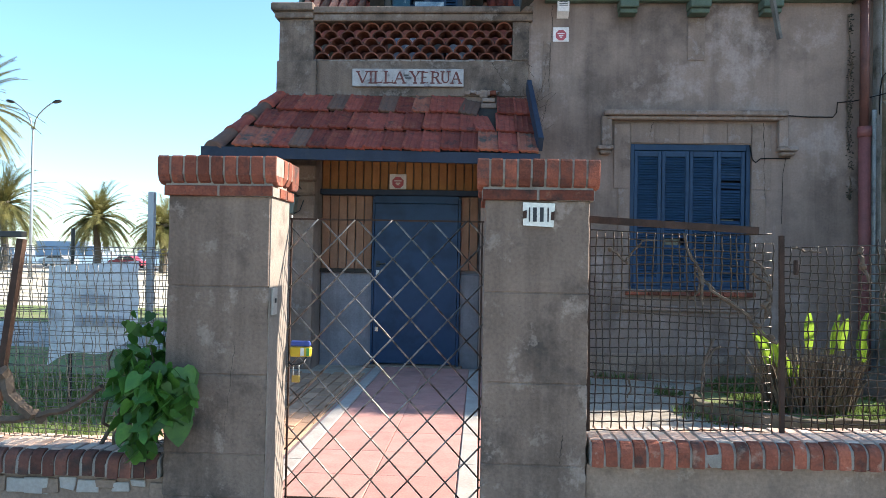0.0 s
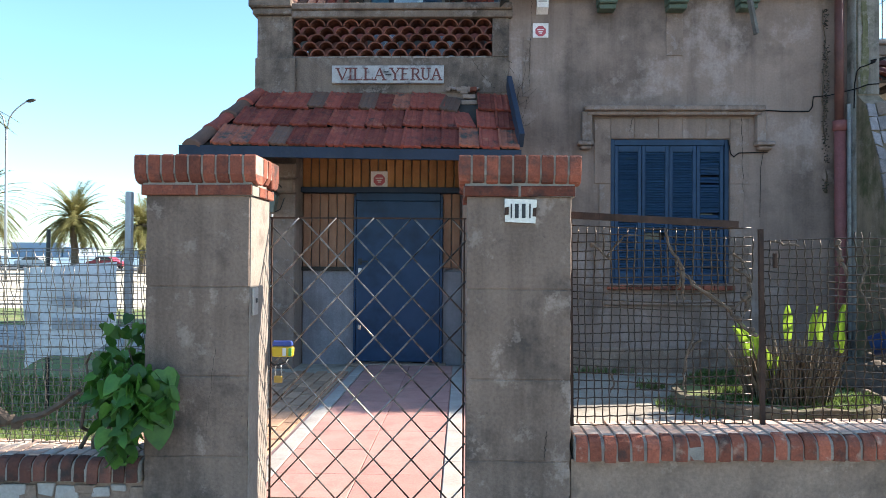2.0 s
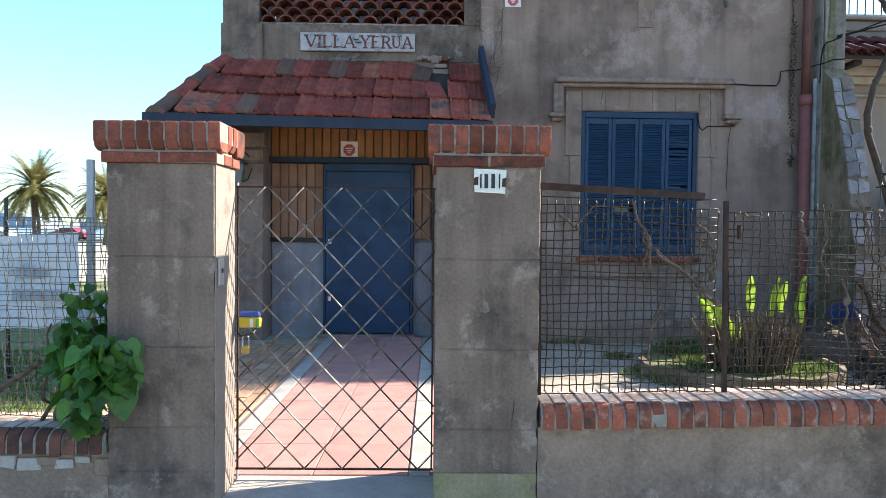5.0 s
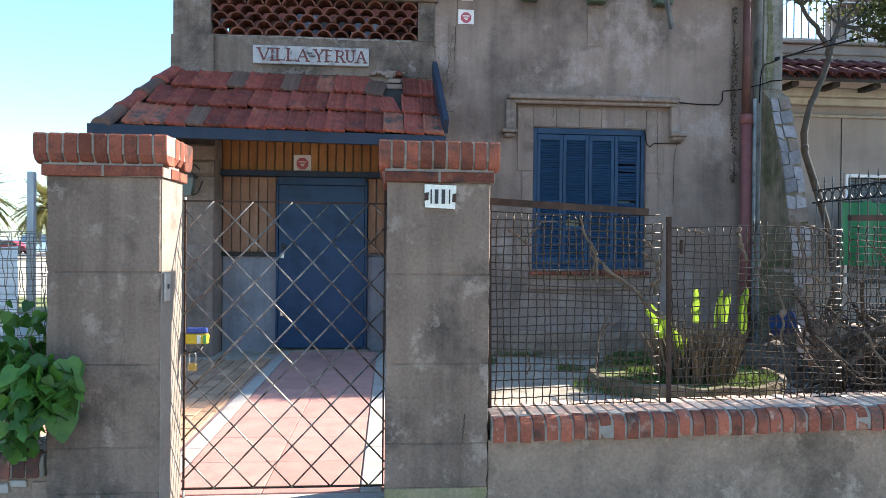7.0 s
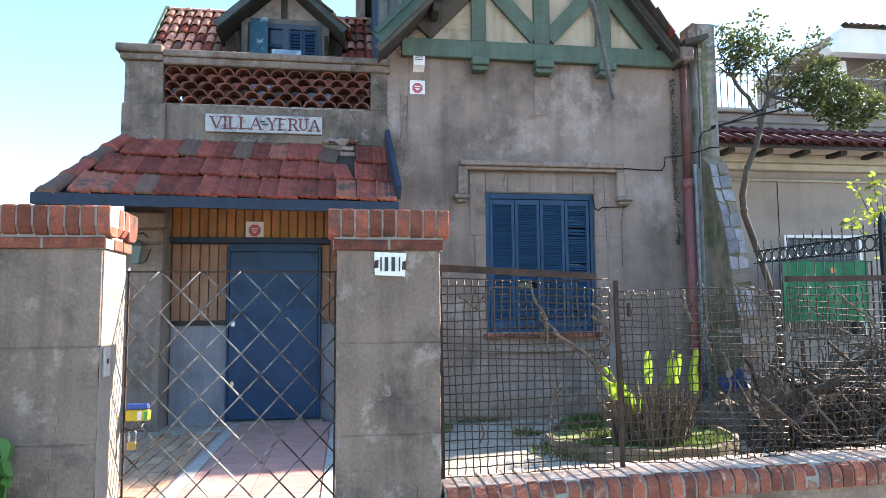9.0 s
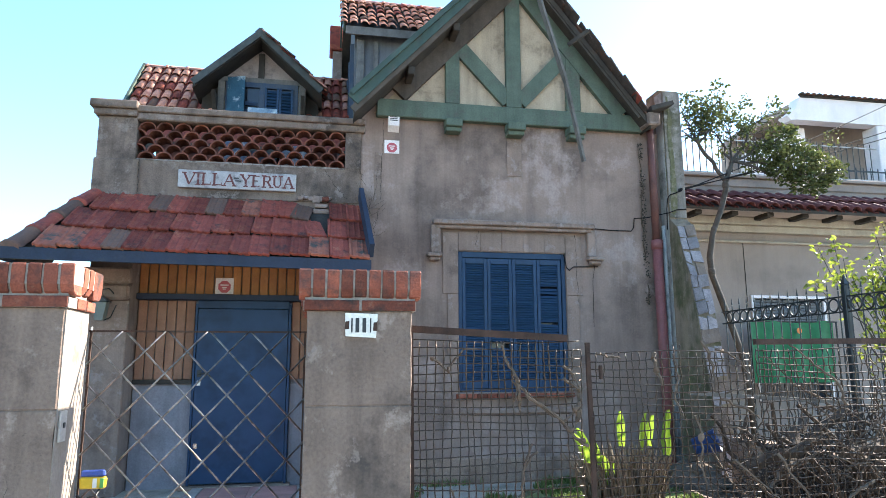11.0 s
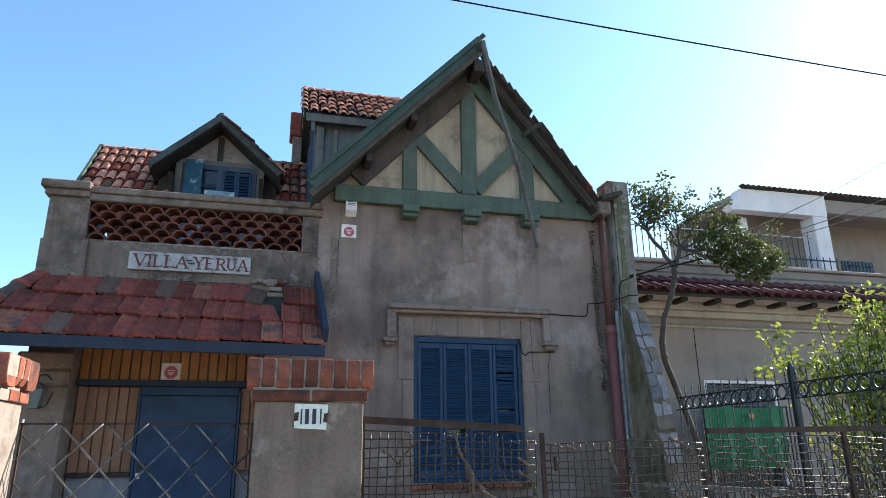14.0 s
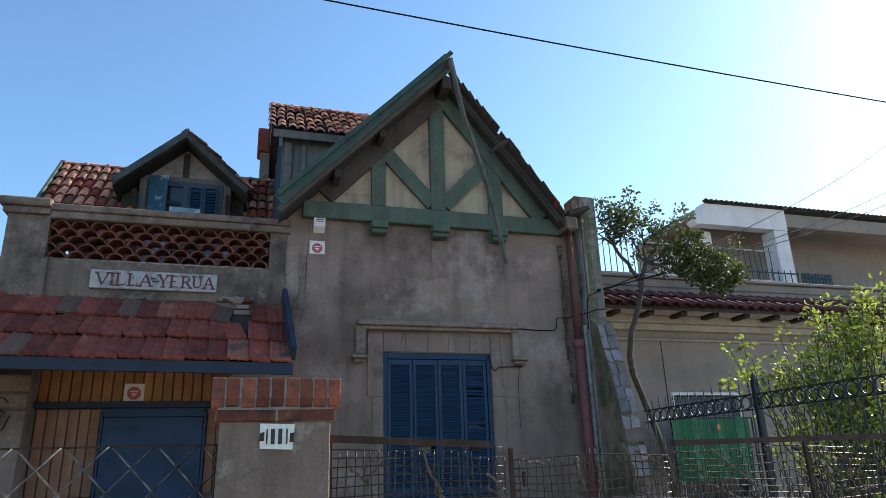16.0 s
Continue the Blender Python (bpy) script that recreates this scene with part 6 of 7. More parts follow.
for i in range(5):
    part("grille_bar", bar(B(), (15.05, 14.12, 5.1 + 0.28 * i), (16.05, 14.12, 5.1 + 0.28 * i), 0.014, 0.014), M_IRON, wv)
bm = B(); bmesh.ops.create_uvsphere(bm, u_segments=12, v_segments=6, radius=0.2, matrix=Matrix.Translation((14.9, 13.7, 7.36)) @ Matrix.Diagonal((1, 1, 0.35, 1)))
part("ceiling_light", bm, M_OFFW, nb, "round porch ceiling light", True)

# ---- plants ----
def leaf_bm(bm, m, w, ln, fold=0.25, droop=0.2):
    """A pointed leaf of two folded halves."""
    pts = [(0, 0, 0), (w * 0.5, ln * 0.3, fold * w), (w * 0.42, ln * 0.65, fold * w - droop * ln * 0.4), (0, ln, -droop * ln), (-w * 0.42, ln * 0.65, fold * w - droop * ln * 0.4), (-w * 0.5, ln * 0.3, fold * w), (0, ln * 0.5, -droop * ln * 0.2)]
    v = [bm.verts.new(m @ Vector(p)) for p in pts]
    bm.faces.new((v[0], v[1], v[2], v[6])); bm.faces.new((v[6], v[2], v[3])); bm.faces.new((v[6], v[3], v[4])); bm.faces.new((v[0], v[6], v[4], v[5]))


def rnd_rot():
    return pose(0, 0, 0, random.uniform(0, 360), random.uniform(0, 360), random.uniform(0, 360))


def limb(bm, a, b, r0, r1, wob=0.08, n=6):
    a, b = Vector(a), Vector(b)
    pts = [a.lerp(b, i / n) + (Vector((random.uniform(-1, 1), random.uniform(-1, 1), random.uniform(-1, 1))) * wob * (b - a).length * (0 < i < n)) for i in range(n + 1)]
    tube(bm, pts, r0, 6, r1)
    return pts


# creeper at the left pillar: heart-shaped leaves hanging over the wall
random.seed(21)
creeper = thing("creeper", -1.45, 3.3, 0.5, "glossy green creeper with heart-shaped leaves beside the pillar", "creeper")
bm = B()
for k in range(5):
    limb(bm, (-1.7 + 0.07 * k, 3.45, 0.5), (-1.35 + random.uniform(-0.3, 0.15), 3.32, random.uniform(0.7, 1.15)), 0.012, 0.004)
part("stem", bm, M_TWIG, creeper)
def heart():
    bm = B()
    half = [(0, 0.0), (0.22, -0.10), (0.46, 0.02), (0.52, 0.28), (0.36, 0.62), (0.12, 0.92), (0, 1.05)]
    c = [bm.verts.new((0, y, -0.06 * math.sin(y * 2.4))) for y in (0.0, 0.3, 0.65, 1.05)]
    for s in (-1, 1):
        e = [bm.verts.new((s * x, y, 0.10 * x - 0.14 * y * y)) for x, y in half[1:-1]]
        bm.faces.new((c[0], e[0], e[1], c[1])); bm.faces.new((c[1], e[1], e[2])); bm.faces.new((c[1], e[2], e[3], c[2])); bm.faces.new((c[2], e[3], e[4], c[3]))
    return mesh_of("leaf", bm, M_LEAF, True)
hl = heart()
for k in range(34):
    piece("leaf", hl, pose(random.uniform(-1.56, -1.33), random.uniform(3.36, 3.46), random.uniform(0.92, 1.2), random.uniform(-140, -40), random.uniform(-40, 40), random.uniform(-90, 90)) @ Matrix.Scale(random.uniform(0.04, 0.07), 4), creeper)
cx, cz = -1.35, 0.80
for k in range(290):
    a, q = random.uniform(0, 2 * math.pi), math.sqrt(random.random())
    q *= 0.82 + 0.28 * math.sin(3 * a + 0.8) + 0.10 * math.sin(7 * a)
    x, z = cx + 0.24 * q * math.cos(a), cz + 0.27 * q * math.sin(a)
    if z > 0.95 and x < -1.55 and random.random() < 0.8:
        continue
    y = 3.21 + random.uniform(-0.10, 0.07) + (0.08 if x < -1.40 else 0)
    s = random.uniform(0.045, 0.088)
    piece("leaf", hl, pose(x, y, z, random.uniform(-150, -25), random.uniform(-45, 45), random.uniform(-110, 110)) @ Matrix.Diagonal((s * 0.9, s * 1.25, s, 1)), creeper)
for k in range(9):
    piece("leaf", hl, pose(-1.28 + random.uniform(-0.02, 0.14), 3.22 + random.uniform(-0.04, 0.02), 0.74 + random.uniform(-0.05, 0.22), random.uniform(-110, -75), random.uniform(-20, 20), random.uniform(-40, 60)) @ Matrix.Scale(random.uniform(0.10, 0.15), 4), creeper)
for k in range(14):
    piece("leaf", hl, pose(-1.40 + random.uniform(-0.12, 0.06), 3.42 + random.uniform(-0.05, 0.1), 0.90 + random.uniform(-0.1, 0.1), random.uniform(-120, -70), random.uniform(-20, 20), random.uniform(-60, 60)) @ Matrix.Scale(random.uniform(0.06, 0.10), 4), creeper)

# bare branches on the fences
bv = thing("dry_vine", 1.5, 3.47, 0.7, "bare dry vine twisted through the wire mesh", "vine")
def along(name, pts, r, parent, r1=0.004, y=3.465):
    v = []
    for (x0, z0), (x1, z1) in zip(pts, pts[1:]):
        for k in range(4):
            v.append((x0 + (x1 - x0) * k / 4 + random.uniform(-0.006, 0.006), y + random.uniform(-0.012, 0.02), z0 + (z1 - z0) * k / 4 + random.uniform(-0.006, 0.006)))
    v.append((pts[-1][0], y, pts[-1][1]))
    bm = B(); tube(bm, v, r, 5, r1)
    part(name, bm, M_TWIG, parent)
along("twig", [(0.92, 1.55), (0.98, 1.50), (1.02, 1.55), (1.06, 1.60), (1.14, 1.61)], 0.007, bv)
along("twig", [(1.36, 1.44), (1.34, 1.36), (1.33, 1.28)], 0.007, bv)
along("twig", [(1.60, 1.52), (1.67, 1.48), (1.69, 1.40), (1.70, 1.30), (1.66, 1.20)], 0.008, bv)
along("twig", [(1.42, 1.13), (1.38, 1.00), (1.36, 0.92), (1.37, 0.80)], 0.006, bv)
along("twig", [(2.25, 1.58), (2.27, 1.46), (2.24, 1.36), (2.28, 1.24)], 0.006, bv)
along("twig", [(1.00, 0.92), (1.02, 0.86), (1.0, 0.82)], 0.006, bv)
along("stem", [(1.27, 1.65), (1.29, 1.55), (1.35, 1.45), (1.40, 1.37), (1.59, 1.25), (1.64, 1.17), (1.73, 1.11)], 0.006, bv, 0.009)
along("stem", [(1.30, 1.56), (1.33, 1.50), (1.33, 1.44), (1.41, 1.38), (1.48, 1.31), (1.60, 1.23), (1.62, 1.18)], 0.005, bv, 0.006)
along("twig", [(1.60, 1.46), (1.68, 1.41), (1.69, 1.34), (1.66, 1.28), (1.60, 1.24)], 0.009, bv, 0.006)
along("twig", [(1.35, 1.45), (1.36, 1.37), (1.365, 1.29)], 0.011, bv, 0.006)
along("twig", [(1.79, 1.59), (1.86, 1.57), (1.935, 1.56)], 0.008, bv, 0.005)
along("twig", [(2.12, 1.59), (2.13, 1.52), (2.165, 1.42)], 0.014, bv, 0.007)
along("twig", [(1.445, 1.09), (1.37, 0.99), (1.364, 0.88)], 0.007, bv)
along("twig", [(2.42, 1.66), (2.485, 1.52), (2.48, 1.38)], 0.011, bv, 0.005)
along("twig", [(2.51, 1.615), (2.56, 1.60), (2.62, 1.56), (2.70, 1.47)], 0.009, bv, 0.004)
along("twig", [(2.35, 1.255), (2.39, 1.14), (2.37, 1.02), (2.395, 0.89)], 0.008, bv, 0.005)
along("twig", [(2.52, 1.34), (2.66, 1.29), (2.74, 1.23)], 0.009, bv, 0.005)
along("twig", [(2.53, 1.20), (2.65, 1.17)], 0.007, bv, 0.005)
along("twig", [(2.84, 1.04), (2.93, 0.90), (3.05, 0.76)], 0.009, bv, 0.006)
along("twig", [(2.57, 1.02), (2.69, 0.91), (2.82, 0.81)], 0.008, bv, 0.004)
along("twig", [(2.55, 1.37), (2.72, 1.45)], 0.005, bv, 0.003)
for x, z, r in ((0.905, 1.56, 0.012), (0.99, 1.495, 0.010), (1.35, 1.45, 0.012), (1.63, 1.20, 0.018), (1.665, 1.30, 0.016), (1.70, 1.14, 0.015), (2.125, 1.58, 0.014), (2.37, 1.14, 0.017), (2.14, 1.50, 0.013)):
    bm = B(); bmesh.ops.create_icosphere(bm, subdivisions=2, radius=r, matrix=Matrix.Translation((x, 3.46, z)) @ rnd_rot() @ Matrix.Diagonal((1.3, 0.8, 0.9, 1)))
    part("knot", roughen(bm, 0.008, 40), M_TWIG, bv)
for k in range(3):
    along("bud", [(1.665 + 0.01 * k, 1.29 + 0.02 * k), (1.70 - 0.01 * k, 1.26), (1.67, 1.24)], 0.012, bv, 0.008)
random.seed(31)
part("plank", roughen(bar(B(), (2.44, 3.62, 1.365), (3.42, 3.66, 1.30), 0.10, 0.022), 0.003, 9), M_GREYWOOD, thing("loose_plank", 2.9, 3.62, 1.3, "bleached loose plank lying on the brushwood", "plank"))
M_DEAD = mat("dead_wood", (0.0723, 0.0492, 0.0336), (0.0425, 0.0295, 0.0216), scale=12, rough=0.95, bump=0.5)
dv = thing("dry_branches", 3.4, 3.7, 0.7, "tangle of dead vine branches heaped against the fence", "branches")
for k in range(64):
    x, z = random.uniform(2.75, 4.7), random.uniform(0.72, 1.35)
    pts = [(x, z)]
    dx, dz = random.uniform(-0.16, 0.16), random.uniform(-0.12, 0.17)
    for q in range(4):
        pts.append((pts[-1][0] + dx + random.uniform(-0.05, 0.05), max(0.70, min(1.68, pts[-1][1] + dz + random.uniform(-0.06, 0.06)))))
    along("branch", pts, random.uniform(0.004, 0.011), dv, 0.003, y=random.uniform(3.46, 3.95))
for k in range(6):
    bm = B(); limb(bm, (2.95 + 0.2 * k, 4.0 + random.uniform(-0.2, 0.4), 1.0 + random.uniform(-0.2, 0.25)), (3.5 + 0.22 * k, 4.0 + random.uniform(-0.2, 0.4), 1.05 + random.uniform(-0.2, 0.25)), 0.045, 0.03, 0.03)
    part("log", bm, M_DEAD, dv)
for k in range(14):
    bm = B(); limb(bm, (random.uniform(2.9, 4.6), random.uniform(3.9, 4.9), 0.12), (random.uniform(2.9, 4.6), random.uniform(3.9, 4.9), random.uniform(0.9, 1.3)), 0.03, 0.012, 0.06)
    part("branch", bm, M_DEAD, dv)
bm = B()
for k in range(760):
    x, y = random.uniform(3.55, 4.75), random.uniform(3.85, 5.2)
    z = random.uniform(0.12, 0.70 + 0.55 * (x - 3.55) / 1.2)
    a = random.uniform(0, 6.28)
    ln = random.uniform(0.2, 0.6)
    limb(bm, (x, y, z), (min(4.82, x + ln * math.cos(a)), y + ln * 0.5 * math.sin(a), z + random.uniform(-0.08, 0.35)), random.uniform(0.004, 0.012), 0.002, 0.10, 5)
tagged(part("brushwood", bm, M_DEAD, dv), kind="stuff")
for x, y, z, a in ((4.15, 3.95, 1.12, 12), (4.45, 4.05, 0.95, -20), (3.75, 3.9, 0.92, 30), (4.55, 3.9, 1.32, 5)):
    bm = B(); tube(bm, [(0, 0, -0.11), (0.01, 0, -0.03), (0, 0.01, 0.05), (0, 0, 0.11)], 0.035, 9, 0.03)
    bmesh.ops.transform(bm, matrix=pose(x, y, z, 0, 90, a), verts=bm.verts)
    part("log_end", roughen(bm, 0.008, 20), M_DEAD, dv)
lv = thing("dry_vine", -2.0, 3.46, 0.6, "thick bare vine trunk creeping along the wall", "vine")
along("stem", [(-2.9, 0.60), (-2.32, 0.60), (-2.07, 0.63), (-1.87, 0.68), (-1.70, 0.80)], 0.026, lv, 0.014, 3.44)
along("stem", [(-2.23, 0.87), (-2.19, 0.74), (-2.08, 0.66), (-2.02, 0.62)], 0.036, lv, 0.028, 3.43)

# round bed with strap-leaved plant
random.seed(5)
bed = thing("flower_bed", 3.2, 6.4, 0.12, "round raised bed with a low mossy cement kerb", "flower bed")
bm = B()
ring = []
for rr, z in ((0.94, 0.12), (0.94, 0.25), (0.88, 0.255), (0.86, 0.22)):
    ring.append([bm.verts.new((3.2 + rr * 1.0 * math.cos(2 * math.pi * i / 40), 6.45 + rr * 0.85 * math.sin(2 * math.pi * i / 40), z + 0.012 * math.sin(i * 1.7))) for i in range(40)])
for a, b in zip(ring, ring[1:]):
    for i in range(40):
        bm.faces.new((a[i], a[(i + 1) % 40], b[(i + 1) % 40], b[i]))
part("kerb", bm, M_MOSS, bed)
bm = B(); bm.faces.new([bm.verts.new((3.2 + 0.90 * math.cos(2 * math.pi * i / 40), 6.45 + 0.76 * math.sin(2 * math.pi * i / 40), 0.225)) for i in range(40)])
part("soil", bm, M_GRASS, bed)
def blades(name, spots, label, hmin, hmax, material=None):
    bm = B()
    for x, y, z in spots:
        h, a, w_ = random.uniform(hmin, hmax), random.uniform(0, 6.28), random.uniform(0.004, 0.009)
        lx, ly = random.uniform(-0.5, 0.5) * h, random.uniform(-0.5, 0.5) * h
        c, s = math.cos(a) * w_, math.sin(a) * w_
        v = [bm.verts.new(p) for p in ((x - c, y - s, z), (x + c, y + s, z), (x + c * 0.7 + lx * 0.4, y + s * 0.7 + ly * 0.4, z + h * 0.6), (x - c * 0.7 + lx * 0.4, y - s * 0.7 + ly * 0.4, z + h * 0.6), (x + lx, y + ly, z + h))]
        bm.faces.new(v[:4]); bm.faces.new((v[3], v[2], v[4]))
    return tagged(part(name, bm, material or M_BLADE), label, "grass", kind="stuff")
sp = []
while len(sp) < 2600:
    x, y = random.uniform(2.25, 4.15), random.uniform(5.6, 7.3)
    if ((x - 3.2) / 0.88) ** 2 + ((y - 6.45) / 0.74) ** 2 < 1 and noise.noise(Vector((x * 2.2, y * 2.2, 3))) > -0.12:
        sp.append((x, y, 0.22))
blades("bed_grass", sp, "short green grass growing on the round bed", 0.03, 0.08)
sp = []
while len(sp) < 1800:
    x, y = random.uniform(0.9, 4.7), random.uniform(6.6, 8.15)
    if noise.noise(Vector((x * 1.3, y * 1.6, 9))) > 0.02 + 0.25 * (8.1 - y):
        sp.append((x, y, 0.12))
for _ in range(600):
    a, q = random.uniform(0, 6.28), math.sqrt(random.random())
    sp.append((2.65 + 0.6 * q * math.cos(a), 6.3 + 0.45 * q * math.sin(a), 0.12))
blades("yard_weeds", sp, "thin weeds along the foot of the facade", 0.03, 0.11)
sp = [(random.uniform(-5.5, -2.45), random.uniform(3.7, 7.5), 0.10) for _ in range(9000)]
blades("lawn_grass", sp, "short mown grass blades of the lawn", 0.02, 0.06)
plant = thing("strap_plant", 3.2, 6.2, 0.22, "clump of dry brown stalks with a few bright green leaves", "plant")
bm = B()
for k in range(640):
    a, q = random.uniform(0, 6.28), math.sqrt(random.random()) * 0.36
    x, y = 3.2 + q * math.cos(a), 6.2 + 0.8 * q * math.sin(a)
    out = 0.4 + 0.9 * q
    h = random.uniform(0.24, 0.62) * (1.15 - 0.7 * q)
    w_ = random.uniform(0.006, 0.016)
    tip = Vector((x + math.cos(a) * out * random.uniform(0, 0.7) * h + random.uniform(-0.08, 0.08), y + math.sin(a) * out * random.uniform(0, 0.7) * h, 0.22 + h))
    mid = Vector((x, y, 0.22)).lerp(tip, 0.6) + Vector((0, 0, 0.05))
    c = random.uniform(0, 6.28)
    o = Vector((math.cos(c) * w_, math.sin(c) * w_, 0))
    v = [bm.verts.new(p) for p in (Vector((x, y, 0.22)) - o, Vector((x, y, 0.22)) + o, mid + o * 0.8, mid - o * 0.8, tip)]
    bm.faces.new(v[:4]); bm.faces.new((v[3], v[2], v[4]))
tagged(part("stalk_clump", bm, M_DRY, plant), kind="stuff")
def strap(x, y, z0, z1, w_, lean, turn):
    bm = B()
    rows = []
    for i in range(7):
        f = i / 6
        ww = w_ * (0.7 + 0.5 * math.sin(math.pi * min(1, f * 0.9 + 0.1))) * (1.0 if f < 0.95 else 0.6)
        px, pz = x + lean * f * f, z0 + (z1 - z0) * f
        ox, oy = math.cos(turn) * ww / 2, math.sin(turn) * ww / 2
        k = random.uniform(0.85, 1.15)
        rows.append([bm.verts.new(p) for p in ((px - ox * k, y - oy, pz), (px, y + 0.012, pz), (px + ox * k, y + oy, pz))])
    for a, b in zip(rows, rows[1:]):
        for i in (0, 1):
            bm.faces.new((a[i], a[i + 1], b[i + 1], b[i]))
    part("leaf", bm, M_YUCCA, plant, "bright yellow-green strap leaf")
for x, z0, z1, w_, lean in ((2.80, 0.72, 0.94, 0.075, -0.10), (2.76, 0.70, 0.90, 0.07, -0.13), (2.88, 0.68, 0.84, 0.07, -0.05), (3.15, 0.84, 1.09, 0.065, 0.0), (3.36, 0.80, 1.08, 0.07, 0.06), (3.42, 0.84, 1.05, 0.06, 0.05), (3.58, 0.76, 1.10, 0.085, 0.05), (3.60, 0.74, 0.96, 0.07, -0.01), (2.98, 0.50, 0.70, 0.08, -0.06), (3.02, 0.50, 0.64, 0.06, 0.03)):
    strap(x - 0.3 * lean, 6.1 + random.uniform(-0.05, 0.05), z0 - 0.07, z1, w_, lean, random.uniform(-0.5, 0.5))
bk = thing("bucket", 4.45, 7.1, 0.12, "blue plastic bucket lying on its side in the yard", "bucket")
bm = B()
m = pose(4.42, 7.0, 0.62, 70, 0, 55)
rings = [[bm.verts.new(m @ Vector((r * math.cos(2 * math.pi * i / 16), r * math.sin(2 * math.pi * i / 16), z))) for i in range(16)] for r, z in ((0.10, 0), (0.13, 0.26), (0.14, 0.26), (0.125, 0.26), (0.095, 0.02))]
for a, b in zip(rings, rings[1:]):
    for i in range(16):
        bm.faces.new((a[i], a[(i + 1) % 16], b[(i + 1) % 16], b[i]))
bm.faces.new(rings[0]); bm.faces.new(rings[-1])
part("body", bm, plain("blue_bucket", (0.02, 0.05, 0.16), 0.5), bk, "", True)
rb = thing("rubble_heap", 4.3, 7.0, 0.12, "low heap of earth and rubble by the party wall", "rubble")
bm = B()
for k in range(60):
    x, y = 4.35 + random.gauss(0, 0.22), 7.0 + random.gauss(0, 0.3)
    s = random.uniform(0.03, 0.10)
    zz = 0.12 + 0.45 * max(0, 1 - math.hypot((x - 4.4) / 0.55, (y - 7.05) / 0.7)) * random.random()
    bmesh.ops.create_icosphere(bm, subdivisions=1, radius=s, matrix=Matrix.Translation((x, y, zz)) @ rnd_rot() @ Matrix.Diagonal((1, 0.8, 0.6, 1)))
M_EARTH = mat("dark_earth", (0.135, 0.100, 0.072), (0.085, 0.062, 0.046), scale=6, rough=0.97, bump=0.8, stain=(0.06, 0.07, 0.03), stain_scale=3, detail=0.3)
tagged(part("stones", roughen(bm, 0.02, 14), M_EARTH, rb), kind="stuff")
bm = B(); bmesh.ops.create_icosphere(bm, subdivisions=3, radius=1, matrix=Matrix.Translation((4.45, 7.1, 0.05)) @ Matrix.Diagonal((0.38, 0.55, 0.42, 1)))
part("mound", roughen(bm, 0.05, 7), M_EARTH, rb)

# trees next door
def crown(bm, blobs, n, w, ln):
    for _ in range(n):
        c, r = random.choices(blobs, [b[1] ** 2 for b in blobs])[0]
        d_ = Vector((random.gauss(0, 1), random.gauss(0, 1), random.gauss(0, 1))).normalized()
        p = Vector(c) + d_ * r * (0.35 + 0.65 * random.random() ** 0.5)
        s = random.uniform(0.7, 1.25)
        leaf_bm(bm, Matrix.Translation(p) @ rnd_rot(), w * s, ln * s)
random.seed(11)
tree = thing("terrace_tree", 6.0, 8.5, 0.1, "small gnarled tree with a bent trunk and open leafy crown", "tree")
bm = B()
tube(bm, [(6.30, 8.6, 0.1), (6.24, 8.55, 0.9), (6.12, 8.5, 1.6), (6.0, 8.5, 2.0), (5.88, 8.5, 2.37), (5.75, 8.5, 2.74), (5.73, 8.5, 3.0), (5.80, 8.5, 3.34), (5.97, 8.5, 3.72), (6.07, 8.5, 4.02), (6.07, 8.5, 4.2)], 0.048, 8, 0.036)
for x, z, r in ((5.745, 2.80, 0.056), (5.82, 3.40, 0.047), (6.06, 4.08, 0.05)):
    bmesh.ops.create_icosphere(bm, subdivisions=2, radius=r, matrix=Matrix.Translation((x, 8.5, z)) @ Matrix.Diagonal((0.9, 0.9, 1.3, 1)))
roughen(bm, 0.012, 6)
part("trunk", bm, M_BARK, tree, smooth=True)
bm = B()
tips = []
limb(bm, (6.07, 8.5, 4.12), (5.67, 8.5, 4.70), 0.034, 0.024, 0.03)
limb(bm, (6.07, 8.5, 4.12), (6.20, 8.5, 4.45), 0.038, 0.030, 0.03)
for root, e, n in (((5.67, 8.5, 4.70), (5.46, 8.5, 5.12), 11), ((5.67, 8.5, 4.70), (5.76, 8.45, 5.12), 11), ((5.67, 8.5, 4.70), (6.05, 8.4, 5.18), 12), ((6.20, 8.5, 4.45), (6.25, 8.6, 5.05), 11), ((6.20, 8.5, 4.45), (6.62, 8.4, 5.05), 12),
                   ((6.20, 8.5, 4.45), (5.90, 8.6, 5.05), 9), ((6.20, 8.5, 4.45), (7.05, 8.5, 4.85), 8), ((6.20, 8.5, 4.45), (7.5, 8.6, 4.55), 8), ((6.20, 8.5, 4.45), (7.9, 8.5, 4.30), 8), ((5.67, 8.5, 4.70), (5.42, 8.5, 4.85), 7)):
    pts = limb(bm, root, e, 0.022, 0.006, 0.06)
    for q in range(n):
        p = pts[random.randint(2, 6)]
        t_ = p + Vector((random.uniform(-0.30, 0.30), random.uniform(-0.3, 0.3), random.uniform(-0.12, 0.32)))
        limb(bm, p, t_, 0.008, 0.0025, 0.08, 4)
        tips.append(t_)
part("limb", bm, M_BARK, tree)
bm = B()
crown(bm, [(t_, random.uniform(0.08, 0.15)) for t_ in tips], 2300, 0.034, 0.056)
